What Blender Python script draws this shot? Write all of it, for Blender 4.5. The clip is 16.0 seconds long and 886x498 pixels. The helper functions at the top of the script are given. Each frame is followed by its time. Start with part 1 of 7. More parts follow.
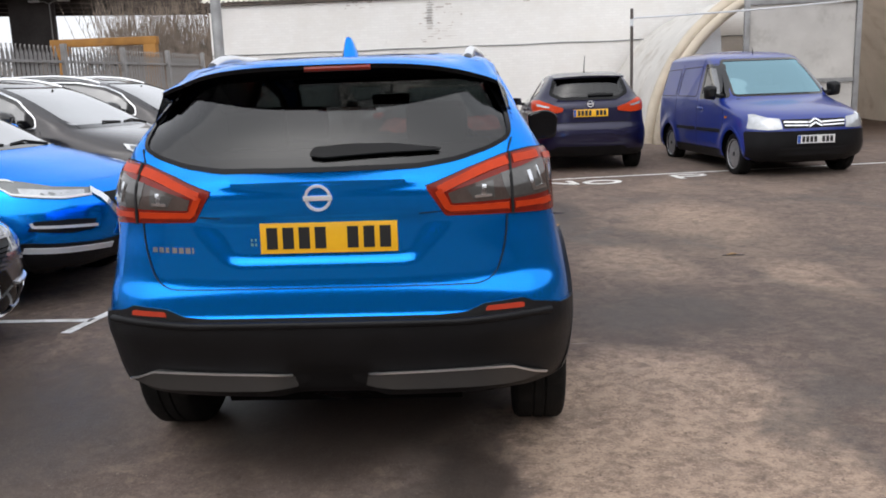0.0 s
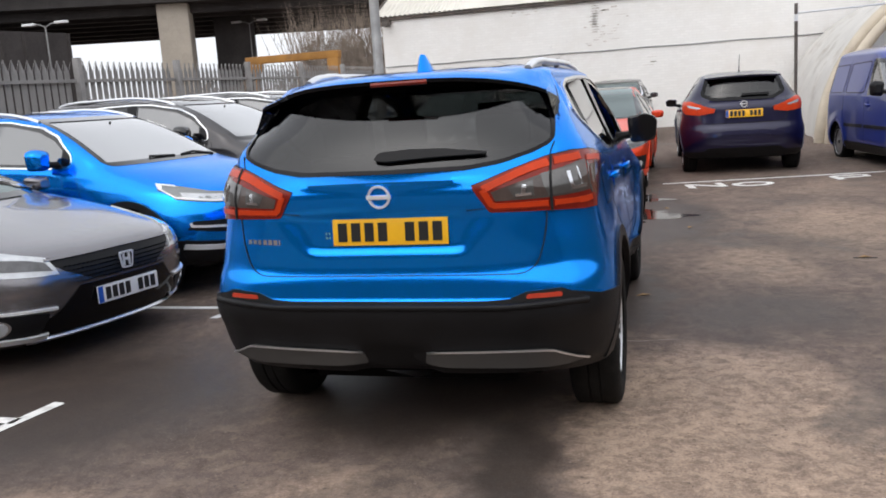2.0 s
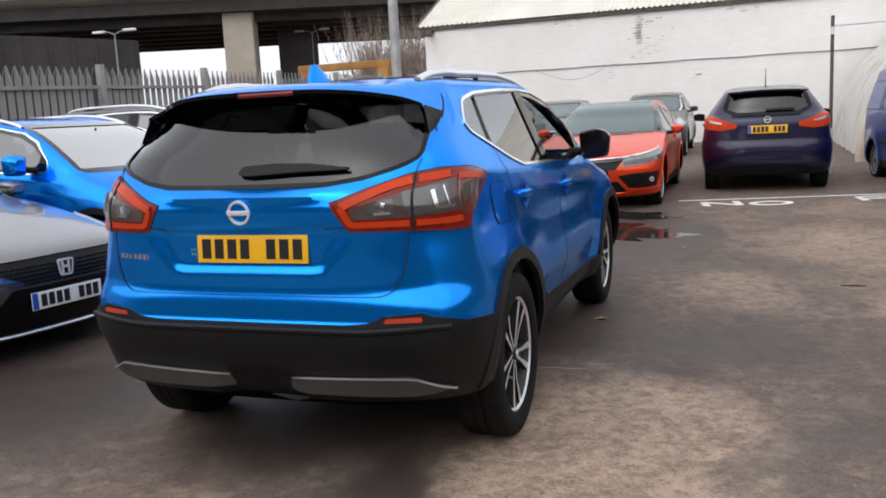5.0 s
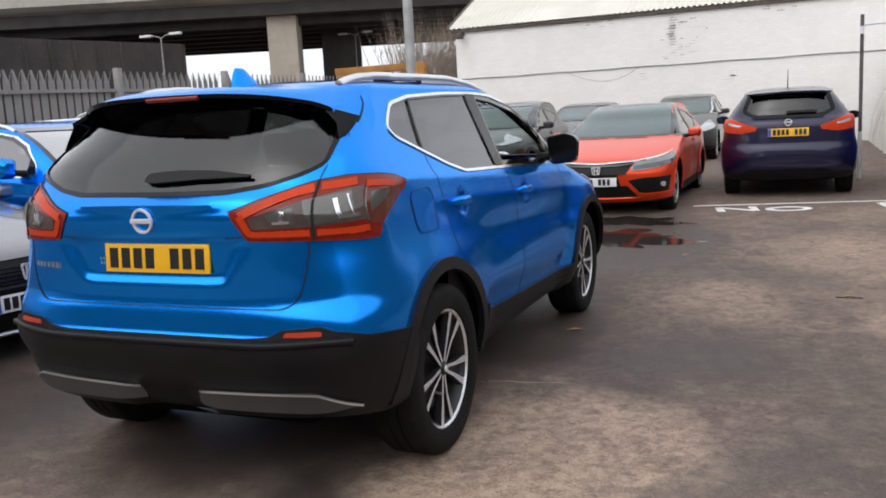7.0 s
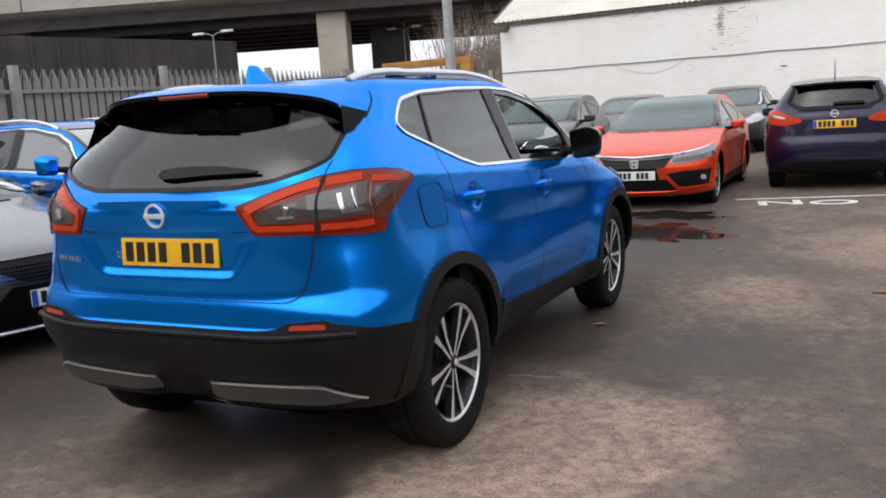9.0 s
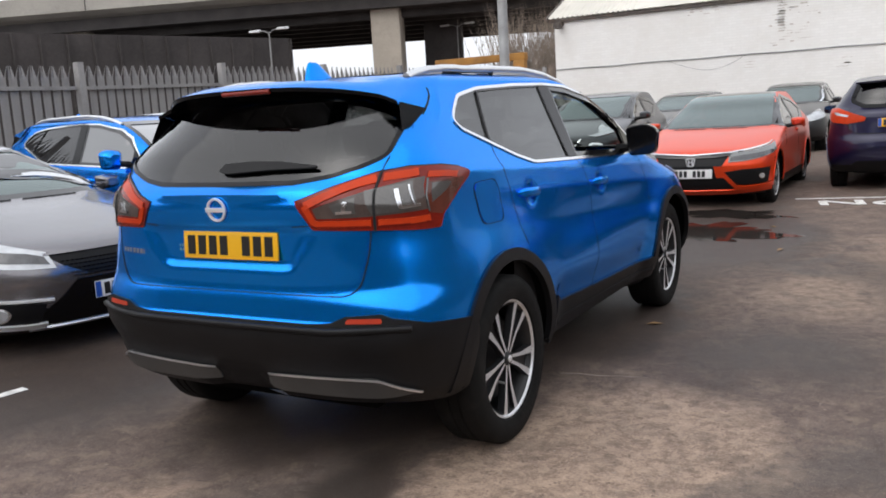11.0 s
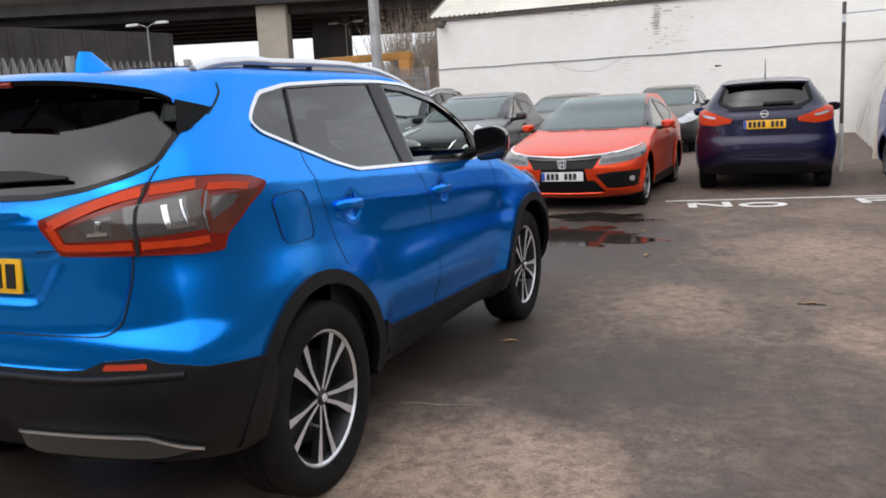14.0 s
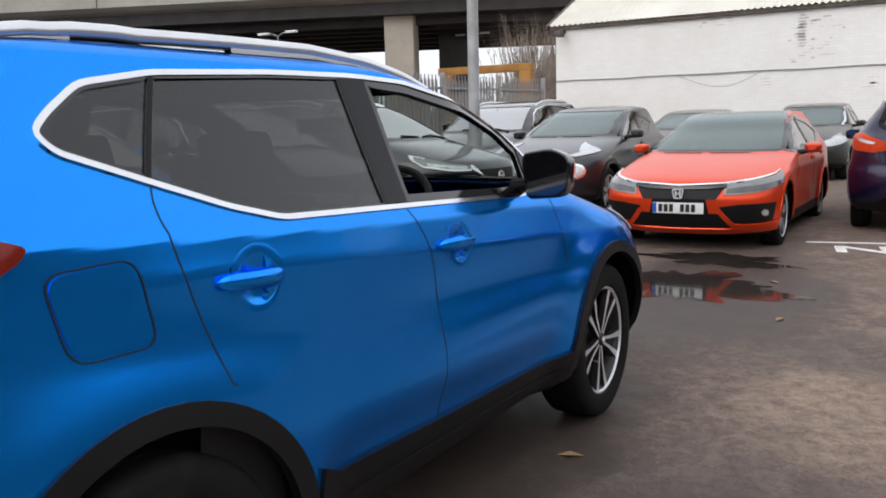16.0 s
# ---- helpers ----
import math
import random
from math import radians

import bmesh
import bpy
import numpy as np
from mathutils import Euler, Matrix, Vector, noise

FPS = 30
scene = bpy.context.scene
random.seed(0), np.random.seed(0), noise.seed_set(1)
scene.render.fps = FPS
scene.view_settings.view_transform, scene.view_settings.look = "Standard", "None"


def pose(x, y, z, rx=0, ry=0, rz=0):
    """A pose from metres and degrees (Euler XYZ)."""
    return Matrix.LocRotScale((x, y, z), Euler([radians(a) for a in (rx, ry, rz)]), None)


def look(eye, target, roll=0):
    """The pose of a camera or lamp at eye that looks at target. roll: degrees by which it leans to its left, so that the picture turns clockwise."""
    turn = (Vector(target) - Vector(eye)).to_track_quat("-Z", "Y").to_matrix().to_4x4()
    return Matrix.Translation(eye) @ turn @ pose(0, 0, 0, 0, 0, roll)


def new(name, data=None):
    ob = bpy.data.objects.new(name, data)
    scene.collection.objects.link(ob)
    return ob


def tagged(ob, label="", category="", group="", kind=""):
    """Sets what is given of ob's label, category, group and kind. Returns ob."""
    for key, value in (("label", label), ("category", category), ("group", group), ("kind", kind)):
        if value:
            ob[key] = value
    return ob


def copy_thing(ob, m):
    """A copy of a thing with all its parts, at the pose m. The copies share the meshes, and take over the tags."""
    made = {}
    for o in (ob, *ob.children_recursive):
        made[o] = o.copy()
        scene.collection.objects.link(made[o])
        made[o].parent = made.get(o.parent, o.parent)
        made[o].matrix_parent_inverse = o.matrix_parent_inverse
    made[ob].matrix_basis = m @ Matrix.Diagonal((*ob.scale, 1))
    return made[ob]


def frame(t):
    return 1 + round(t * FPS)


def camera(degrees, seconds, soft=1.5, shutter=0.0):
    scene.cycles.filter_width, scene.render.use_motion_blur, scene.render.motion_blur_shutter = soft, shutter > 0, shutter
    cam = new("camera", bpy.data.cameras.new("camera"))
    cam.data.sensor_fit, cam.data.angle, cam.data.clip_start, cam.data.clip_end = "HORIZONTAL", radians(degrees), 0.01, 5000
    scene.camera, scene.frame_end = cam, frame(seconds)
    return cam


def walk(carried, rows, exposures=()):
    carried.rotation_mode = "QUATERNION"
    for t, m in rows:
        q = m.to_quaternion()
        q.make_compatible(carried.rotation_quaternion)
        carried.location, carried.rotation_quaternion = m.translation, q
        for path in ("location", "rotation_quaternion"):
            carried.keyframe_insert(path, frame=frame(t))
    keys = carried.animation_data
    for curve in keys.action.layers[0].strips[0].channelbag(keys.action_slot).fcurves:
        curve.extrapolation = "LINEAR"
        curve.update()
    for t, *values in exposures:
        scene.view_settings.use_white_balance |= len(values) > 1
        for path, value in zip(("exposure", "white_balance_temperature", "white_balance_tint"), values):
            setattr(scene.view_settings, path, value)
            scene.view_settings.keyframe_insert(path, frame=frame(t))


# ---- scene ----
cam = camera(55.1, 16.0, soft=1.8)
METRES, EYE, TILT, LEAN, TURN = 4.967, 1.5, 0.0, 0.0, 0.0
PATH = [
    (0, (0.619, -3.793, 1.469), (0.502, -1.832, 1.093), -2.1),
    (0.5, (0.83, -3.795, 1.467), (0.568, -1.842, 1.124), -2.9),
    (1, (1.016, -3.795, 1.448), (0.596, -1.87, 1.108), -0.8),
    (1.5, (1.102, -3.98, 1.451), (0.621, -2.065, 1.13), -2.3),
    (2, (1.173, -4.079, 1.467), (0.64, -2.182, 1.123), -3.8),
    (2.5, (1.287, -4.076, 1.467), (0.78, -2.167, 1.152), -4.5),
    (3, (1.467, -4.001, 1.452), (0.912, -2.109, 1.118), -3.7),
    (3.5, (1.588, -3.976, 1.431), (1.085, -2.074, 1.073), -3.4),
    (4, (1.66, -3.863, 1.444), (1.109, -1.972, 1.097), -3.3),
    (4.2, (1.686, -3.814, 1.448), (1.106, -1.929, 1.116), -3.0),
    (6.3, (2.193, -3.437, 1.411), (1.445, -1.608, 1.104), -3.4),
    (6.5, (2.221, -3.392, 1.421), (1.482, -1.56, 1.105), -2.7),
    (7, (2.296, -3.338, 1.421), (1.524, -1.518, 1.118), -3.0),
    (7.5, (2.431, -3.281, 1.423), (1.607, -1.482, 1.131), -2.7),
    (8, (2.479, -3.248, 1.423), (1.616, -1.465, 1.145), -2.4),
    (8.5, (2.468, -3.268, 1.42), (1.653, -1.466, 1.128), -3.5),
    (9, (2.461, -3.285, 1.415), (1.582, -1.515, 1.105), -3.5),
    (9.5, (2.451, -3.307, 1.419), (1.493, -1.578, 1.113), -3.4),
    (9.7, (2.448, -3.324, 1.415), (1.449, -1.617, 1.117), -3.4),
    (11.8, (2.455, -3.285, 1.415), (1.522, -1.547, 1.085), -3.0),
    (12, (2.468, -3.278, 1.411), (1.567, -1.524, 1.077), -3.1),
    (12.5, (2.507, -3.239, 1.406), (1.693, -1.444, 1.067), -3.5),
    (13, (2.585, -3.191, 1.398), (1.808, -1.378, 1.066), -2.9),
    (13.5, (2.576, -3.029, 1.38), (1.805, -1.218, 1.025), -3.5),
    (14, (2.517, -2.72, 1.403), (1.756, -0.899, 1.078), -2.9),
    (14.5, (2.497, -2.405, 1.398), (1.689, -0.596, 1.128), -3.8),
    (15, (2.503, -2.034, 1.391), (1.63, -0.255, 1.117), -1.7),
    (15.5, (2.388, -1.591, 1.395), (1.461, 0.162, 1.132), -1.0),
    (16, (2.258, -1.174, 1.388), (1.242, 0.525, 1.103), -1.4),
]
walk(cam, [(t, look(eye, target, roll)) for t, eye, target, roll in PATH])


# ---- light ----
SUN_ELEVATION, SUN_ROTATION = radians(48), radians(200)
world = bpy.data.worlds.new("overcast_sky")
scene.world = world
world.use_nodes = True
wn, wl = world.node_tree.nodes, world.node_tree.links
sky = wn.new("ShaderNodeTexSky")
sky.sky_type, sky.sun_disc = "NISHITA", False
sky.sun_elevation, sky.sun_rotation, sky.dust_density, sky.air_density = SUN_ELEVATION, SUN_ROTATION, 4.0, 1.0
grey = wn.new("ShaderNodeHueSaturation")
grey.inputs["Saturation"].default_value = 0.22
cloud = wn.new("ShaderNodeMix")
cloud.data_type = "RGBA"
cloud.inputs[0].default_value = 0.62
cloud.inputs[7].default_value = (8.55, 8.8, 9.45, 1)
wl.new(sky.outputs[0], grey.inputs["Color"])
wl.new(grey.outputs[0], cloud.inputs[6])
wl.new(cloud.outputs[2], wn["Background"].inputs[0])
wn["Background"].inputs[1].default_value = 0.15
sun_data = bpy.data.lights.new("sun", "SUN")
sun_data.energy, sun_data.angle, sun_data.color = 0.7, radians(110), (1.0, 0.97, 0.93)
sun = new("sun", sun_data)
sun.matrix_world = look((0, -10, 20), (0, -10 + 20 / math.tan(SUN_ELEVATION) * 0.94, 0))
scene.view_settings.exposure = 0.13


# ---- materials ----
def material(name, color, rough=0.5, metal=0.0, coat=0.0, vary=0.12, scale=6.0, bump=0.0, fine=120.0, spec=0.5, dirt=None):
    """A surface with two scales of variation and a fine relief. dirt: (colour, amount, scale)."""
    m = bpy.data.materials.new(name)
    m.use_nodes = True
    n, l = m.node_tree.nodes, m.node_tree.links
    p = n["Principled BSDF"]
    p.inputs["Metallic"].default_value, p.inputs["Roughness"].default_value = metal, rough
    p.inputs["Coat Weight"].default_value, p.inputs["Coat Roughness"].default_value = coat, 0.04
    p.inputs["Specular IOR Level"].default_value = spec
    co = n.new("ShaderNodeTexCoord")
    big, small = n.new("ShaderNodeTexNoise"), n.new("ShaderNodeTexNoise")
    big.inputs["Scale"].default_value, small.inputs["Scale"].default_value = scale, fine
    big.inputs["Detail"].default_value = 4
    l.new(co.outputs["Object"], big.inputs["Vector"])
    l.new(co.outputs["Object"], small.inputs["Vector"])
    add = n.new("ShaderNodeMath")
    add.operation = "MULTIPLY_ADD"
    add.inputs[1].default_value = 0.35
    l.new(small.outputs["Fac"], add.inputs[0])
    l.new(big.outputs["Fac"], add.inputs[2])
    ramp = n.new("ShaderNodeValToRGB")
    ramp.color_ramp.elements[0].position, ramp.color_ramp.elements[1].position = 0.42, 0.92
    ramp.color_ramp.elements[0].color = (*[c * (1 - vary) for c in color], 1)
    ramp.color_ramp.elements[1].color = (*[min(1, c * (1 + vary)) for c in color], 1)
    l.new(add.outputs[0], ramp.inputs[0])
    out = ramp.outputs[0]
    if dirt:
        d = n.new("ShaderNodeTexNoise")
        d.inputs["Scale"].default_value, d.inputs["Detail"].default_value, d.inputs["Roughness"].default_value = dirt[2], 8, 0.65
        l.new(co.outputs["Object"], d.inputs["Vector"])
        r = n.new("ShaderNodeValToRGB")
        r.color_ramp.elements[0].position, r.color_ramp.elements[1].position = 0.52, 0.72
        r.color_ramp.elements[0].color, r.color_ramp.elements[1].color = (0, 0, 0, 1), (dirt[1], dirt[1], dirt[1], 1)
        l.new(d.outputs["Fac"], r.inputs[0])
        mx = n.new("ShaderNodeMix")
        mx.data_type = "RGBA"
        l.new(r.outputs[0], mx.inputs[0])
        l.new(out, mx.inputs[6])
        mx.inputs[7].default_value = (*dirt[0], 1)
        out = mx.outputs[2]
    l.new(out, p.inputs["Base Color"])
    if bump:
        b = n.new("ShaderNodeBump")
        b.inputs["Strength"].default_value, b.inputs["Distance"].default_value = min(1.0, bump), 0.01
        l.new(small.outputs["Fac"], b.inputs["Height"])
        l.new(b.outputs[0], p.inputs["Normal"])
    return m


def glass(name, tint, gloss_rough=0.01, face=0.06, sheen=(1, 1, 1)):
    """A thin pane: tinted see-through with a Fresnel gloss."""
    m = bpy.data.materials.new(name)
    m.use_nodes = True
    n, l = m.node_tree.nodes, m.node_tree.links
    n.remove(n["Principled BSDF"])
    t, g, f, mx, pw, ma = (n.new("ShaderNode" + k) for k in ("BsdfTransparent", "BsdfGlossy", "LayerWeight", "MixShader", "Math", "Math"))
    t.inputs[0].default_value = (*tint, 1)
    g.inputs["Color"].default_value, g.inputs["Roughness"].default_value = (*sheen, 1), gloss_rough
    f.inputs["Blend"].default_value = 0.5
    pw.operation, ma.operation = "POWER", "MULTIPLY_ADD"
    pw.inputs[1].default_value = 4.0
    ma.inputs[1].default_value, ma.inputs[2].default_value = 1 - face, face
    l.new(f.outputs["Facing"], pw.inputs[0])
    l.new(pw.outputs[0], ma.inputs[0])
    l.new(ma.outputs[0], mx.inputs[0])
    l.new(t.outputs[0], mx.inputs[1])
    l.new(g.outputs[0], mx.inputs[2])
    l.new(mx.outputs[0], n["Material Output"].inputs[0])
    return m


def car_paint(name, color, metal=0.55, rough=0.34, coat=0.7):
    return material(name, color, rough, metal, coat, vary=0.05, scale=2.0, fine=900.0)


M = {
    "blue": car_paint("blue_metallic_paint", (0.0, 0.270, 1.0), 0.84, 0.175, 0.36),
    "charcoal": car_paint("charcoal_metallic_paint", (0.030, 0.027, 0.029), 0.5, 0.26, 1.0),
    "silver": car_paint("grey_metallic_paint", (0.215, 0.208, 0.222), 0.85, 0.27, 0.7),
    "orange": car_paint("orange_red_paint", (0.78, 0.056, 0.006), 0.45, 0.3, 0.25),
    "purple": car_paint("dark_purple_blue_paint", (0.007, 0.006, 0.036), 0.4),
    "van": car_paint("navy_blue_paint", (0.006, 0.026, 0.23), 0.0),
    "dark": car_paint("dark_grey_paint", (0.030, 0.032, 0.036)),
    "grey": car_paint("mid_grey_paint", (0.10, 0.11, 0.12)),
    "plastic": material("black_textured_plastic", (0.0075, 0.0075, 0.0085), 0.44, vary=0.25, bump=0.12, fine=700, spec=0.22),
    "gloss": material("gloss_black", (0.006, 0.006, 0.007), 0.08, coat=0.5),
    "rubber": material("tyre_rubber", (0.006, 0.006, 0.006), 0.75, vary=0.3, bump=0.3, fine=300, spec=0.2, dirt=((0.04, 0.036, 0.032), 0.3, 9)),
    "seam": material("shut_line_black", (0.004, 0.004, 0.005), 0.8),
    "well": material("wheel_well_liner", (0.005, 0.005, 0.005), 0.95, spec=0.05),
    "chrome": material("chrome_trim", (0.82, 0.83, 0.85), 0.16, 1.0, vary=0.04),
    "sticker": material("pale_sticker", (0.12, 0.24, 0.22), 0.4),
    "bright": material("bright_badge_chrome", (0.88, 0.89, 0.90), 0.28, 0.45, vary=0.05),
    "satin": material("satin_aluminium", (0.78, 0.79, 0.81), 0.30, 0.9, vary=0.05),
    "greytrim": material("grey_silver_trim", (0.062, 0.060, 0.058), 0.42, 0.3, vary=0.1),
    "alloy": material("machined_alloy", (0.78, 0.79, 0.81), 0.34, 0.6, vary=0.08, scale=20, dirt=((0.2, 0.17, 0.14), 0.35, 14)),
    "darkalloy": material("dark_alloy", (0.02, 0.02, 0.022), 0.4, 0.3),
    "disc": material("brake_disc", (0.22, 0.21, 0.2), 0.45, 0.9),
    "red": material("red_lens", (0.20, 0.013, 0.006), 0.22, coat=0.15, vary=0.15, scale=30, spec=0.3),
    "redbright": material("bright_red_light_guide", (0.52, 0.046, 0.010), 0.28, coat=0.05, vary=0.12, scale=18, spec=0.15),
    "redsmall": material("red_reflector", (0.42, 0.035, 0.01), 0.35, coat=0.15, vary=0.2, fine=400),
    "smoke": material("smoked_lens", (0.075, 0.055, 0.048), 0.10, coat=0.4, vary=0.3, scale=9),
    "lens": material("clear_lamp_lens", (0.52, 0.54, 0.56), 0.10, 0.4, coat=1.0, vary=0.18, scale=14),
    "lampgrey": material("grey_lamp_lens", (0.20, 0.21, 0.21), 0.15, 0.3, coat=0.5, vary=0.12, scale=9),
    "lampside": material("dark_red_brown_lens", (0.115, 0.030, 0.018), 0.15, coat=0.4, vary=0.3, scale=8),
    "lampbowl": material("lamp_reflector_bowl", (0.15, 0.145, 0.14), 0.12, 0.5, coat=0.5, vary=0.2, scale=9),
    "lampdark": material("lamp_inside_dark", (0.06, 0.06, 0.065), 0.25, 0.3, coat=1.0, vary=0.4, scale=15),
    "yellow": material("yellow_plate", (0.86, 0.46, 0.012), 0.35, coat=0.4, vary=0.05),
    "white": material("white_plate", (0.78, 0.78, 0.77), 0.35, coat=0.4, vary=0.05),
    "band": material("plate_blue_band", (0.015, 0.09, 0.42), 0.35, coat=0.4),
    "char": material("plate_black_bar", (0.012, 0.012, 0.012), 0.4),
    "privacy": glass("privacy_glass", (0.085, 0.082, 0.080), 0.01, 0.060),
    "frit": material("black_glass_edge", (0.004, 0.004, 0.005), 0.05, spec=0.22),
    "clear": glass("clear_glass", (0.74, 0.80, 0.77)),
    "screen": glass("windscreen_glass", (0.022, 0.030, 0.030), 0.02, 0.25),
    "dustyscreen": glass("dusty_windscreen_glass", (0.05, 0.065, 0.062), 0.22, 0.17, (0.88, 1.0, 0.98)),
    "paleglass": glass("sky_lit_windscreen_glass", (0.10, 0.12, 0.12), 0.02, 0.55),
    # Tinted glass whose gloss colour also carries a blue sky reflection.
    "vanscreen": glass("blue_tinted_windscreen_and_sky_sheen", (0.05, 0.10, 0.12), 0.02, 0.42, (0.55, 0.88, 1.0)),
    "interior": material("dark_interior_trim", (0.012, 0.012, 0.013), 0.7, bump=0.2, fine=500),
    "seat": material("dark_seat_fabric", (0.022, 0.022, 0.024), 0.85, bump=0.4, fine=350),
    "amber": material("amber_lens", (0.75, 0.24, 0.02), 0.15, coat=1.0),
    "steel": material("steel_wheel_trim", (0.40, 0.40, 0.41), 0.38, 0.6, vary=0.15, scale=14),
}

M["blue"].node_tree.nodes["Principled BSDF"].inputs["Specular Tint"].default_value = (0.35, 0.66, 1.0, 1)


# ---- mesh helpers ----
def smooth(me, angle=40):
    for p in me.polygons:
        p.use_smooth = True
    me.set_sharp_from_angle(angle=radians(angle))


def part(name, bm, mats, parent, label="", flat=False, angle=40):
    """Links a bmesh as one mesh object under a thing or a part."""
    me = bpy.data.meshes.new(name)
    bm.to_mesh(me)
    bm.free()
    if not flat:
        smooth(me, angle)
    for m in mats if isinstance(mats, (list, tuple)) else [mats]:
        me.materials.append(m)
    ob = new(name, me)
    if parent is not None:
        ob.parent = parent
    if label:
        tagged(ob, label)
    return ob


def thing(name, label, category, group="", kind="", m=None):
    ob = new(name)
    ob.empty_display_size = 0.2
    if m is not None:
        ob.matrix_basis = m
    return tagged(ob, label, category, group, kind)


def box(bm, x0, x1, y0, y1, z0, z1, bevel=0.0, m=None, mi=0):
    r = bmesh.ops.create_cube(bm, size=1.0)
    vs = r["verts"]
    for v in vs:
        v.co = Vector(((x0 + x1) / 2 + v.co.x * (x1 - x0), (y0 + y1) / 2 + v.co.y * (y1 - y0), (z0 + z1) / 2 + v.co.z * (z1 - z0)))
    faces = {f for v in vs for f in v.link_faces}
    for f in faces:
        f.material_index = mi
    if bevel:
        es = list({e for v in vs for e in v.link_edges})
        vs = bmesh.ops.bevel(bm, geom=es, offset=bevel, segments=2, affect="EDGES", profile=0.6)["verts"]
        for v in vs:
            for f in v.link_faces:
                f.material_index = mi
    if m is not None:
        bmesh.ops.transform(bm, matrix=m, verts=list({v for v in vs}))
    return vs


def boxes(*specs, bevel=0.0):
    bm = bmesh.new()
    for s in specs:
        box(bm, *s, bevel=bevel)
    return bm


def tube(bm, pts, radius, sides=10, caps=True, mi=0):
    """A round bar along points; radius a number or one for each point."""
    pts = [Vector(p) for p in pts]
    rad = radius if isinstance(radius, (list, tuple)) else [radius] * len(pts)
    rings = []
    side = None
    for i, p in enumerate(pts):
        d = (pts[min(i + 1, len(pts) - 1)] - pts[max(i - 1, 0)]).normalized()
        if side is None:
            side = d.orthogonal().normalized()
        side = (side - d * side.dot(d)).normalized()
        up = d.cross(side)
        rings.append([bm.verts.new(p + (side * math.cos(a) + up * math.sin(a)) * rad[i]) for a in (math.tau * k / sides for k in range(sides))])
    for a, b in zip(rings, rings[1:]):
        for k in range(sides):
            f = bm.faces.new((a[k], a[(k + 1) % sides], b[(k + 1) % sides], b[k]))
            f.material_index = mi
    if caps:
        bm.faces.new(rings[0][::-1]).material_index = mi
        bm.faces.new(rings[-1]).material_index = mi


def lathe(bm, profile, sides=40, axis="x", mi=0, center=(0, 0, 0)):
    """Turns (along, radius) pairs round an axis."""
    c = Vector(center)
    rings = []
    for a, r in profile:
        ring = []
        for k in range(sides):
            t = math.tau * k / sides
            q = (a, r * math.cos(t), r * math.sin(t)) if axis == "x" else (r * math.cos(t), a, r * math.sin(t)) if axis == "y" else (r * math.cos(t), r * math.sin(t), a)
            ring.append(bm.verts.new(c + Vector(q)))
        rings.append(ring)
    for a, b in zip(rings, rings[1:]):
        for k in range(sides):
            bm.faces.new((a[k], b[k], b[(k + 1) % sides], a[(k + 1) % sides])).material_index = mi


def prism(bm, poly, a0, a1, plane="xz", mi=0):
    """A flat outline given depth along the third axis."""
    def at(p, d):
        return {"xz": (p[0], d, p[1]), "yz": (d, p[0], p[1]), "xy": (p[0], p[1], d)}[plane]
    lo, hi = [bm.verts.new(at(p, a0)) for p in poly], [bm.verts.new(at(p, a1)) for p in poly]
    k = len(poly)
    fs = [bm.faces.new(lo), bm.faces.new(hi[::-1])] + [bm.faces.new((lo[i], hi[i], hi[(i + 1) % k], lo[(i + 1) % k])) for i in range(k)]
    for f in fs:
        f.material_index = mi
    bmesh.ops.recalc_face_normals(bm, faces=fs)


def curve(table):
    """A smooth monotone curve through (a, b) pairs, as a quick lookup."""
    a = np.array([p[0] for p in table], float)
    b = np.array([p[1] for p in table], float)
    h, d = np.diff(a), np.diff(b) / np.diff(a)
    m = np.zeros(len(a))
    m[0], m[-1] = d[0], d[-1]
    for i in range(1, len(a) - 1):
        if d[i - 1] * d[i] > 0:
            w1, w2 = 2 * h[i] + h[i - 1], h[i] + 2 * h[i - 1]
            m[i] = (w1 + w2) / (w1 / d[i - 1] + w2 / d[i])
    n = 500
    s = np.linspace(a[0], a[-1], n)
    k = np.clip(np.searchsorted(a, s, side="right") - 1, 0, len(a) - 2)
    t = (s - a[k]) / h[k]
    val = (b[k] * (1 + 2 * t) * (1 - t) ** 2 + m[k] * h[k] * t * (1 - t) ** 2 + b[k + 1] * t * t * (3 - 2 * t) + m[k + 1] * h[k] * t * t * (t - 1)).tolist()
    lo, step = float(a[0]), float((a[-1] - a[0]) / (n - 1))

    def get(x):
        q = (x - lo) / step
        if q <= 0:
            return val[0]
        if q >= n - 1:
            return val[-1]
        i = int(q)
        return val[i] + (val[i + 1] - val[i]) * (q - i)
    return get


def step01(a, b, x):
    t = min(1.0, max(0.0, (x - a) / (b - a)))
    return t * t * (3 - 2 * t)


def inside(poly, u, v):
    hit = False
    for (u0, v0), (u1, v1) in zip(poly, poly[1:] + poly[:1]):
        if (v0 > v) != (v1 > v) and u < (u1 - u0) * (v - v0) / (v1 - v0) + u0:
            hit = not hit
    return hit


def dense(poly, gap=0.05, closed=True):
    out = []
    pairs = list(zip(poly, poly[1:] + poly[:1])) if closed else list(zip(poly, poly[1:]))
    for a, b in pairs:
        k = max(1, int(math.dist(a, b) / gap))
        out += [(a[0] + (b[0] - a[0]) * i / k, a[1] + (b[1] - a[1]) * i / k) for i in range(k)]
    return out if closed else out + [poly[-1]]


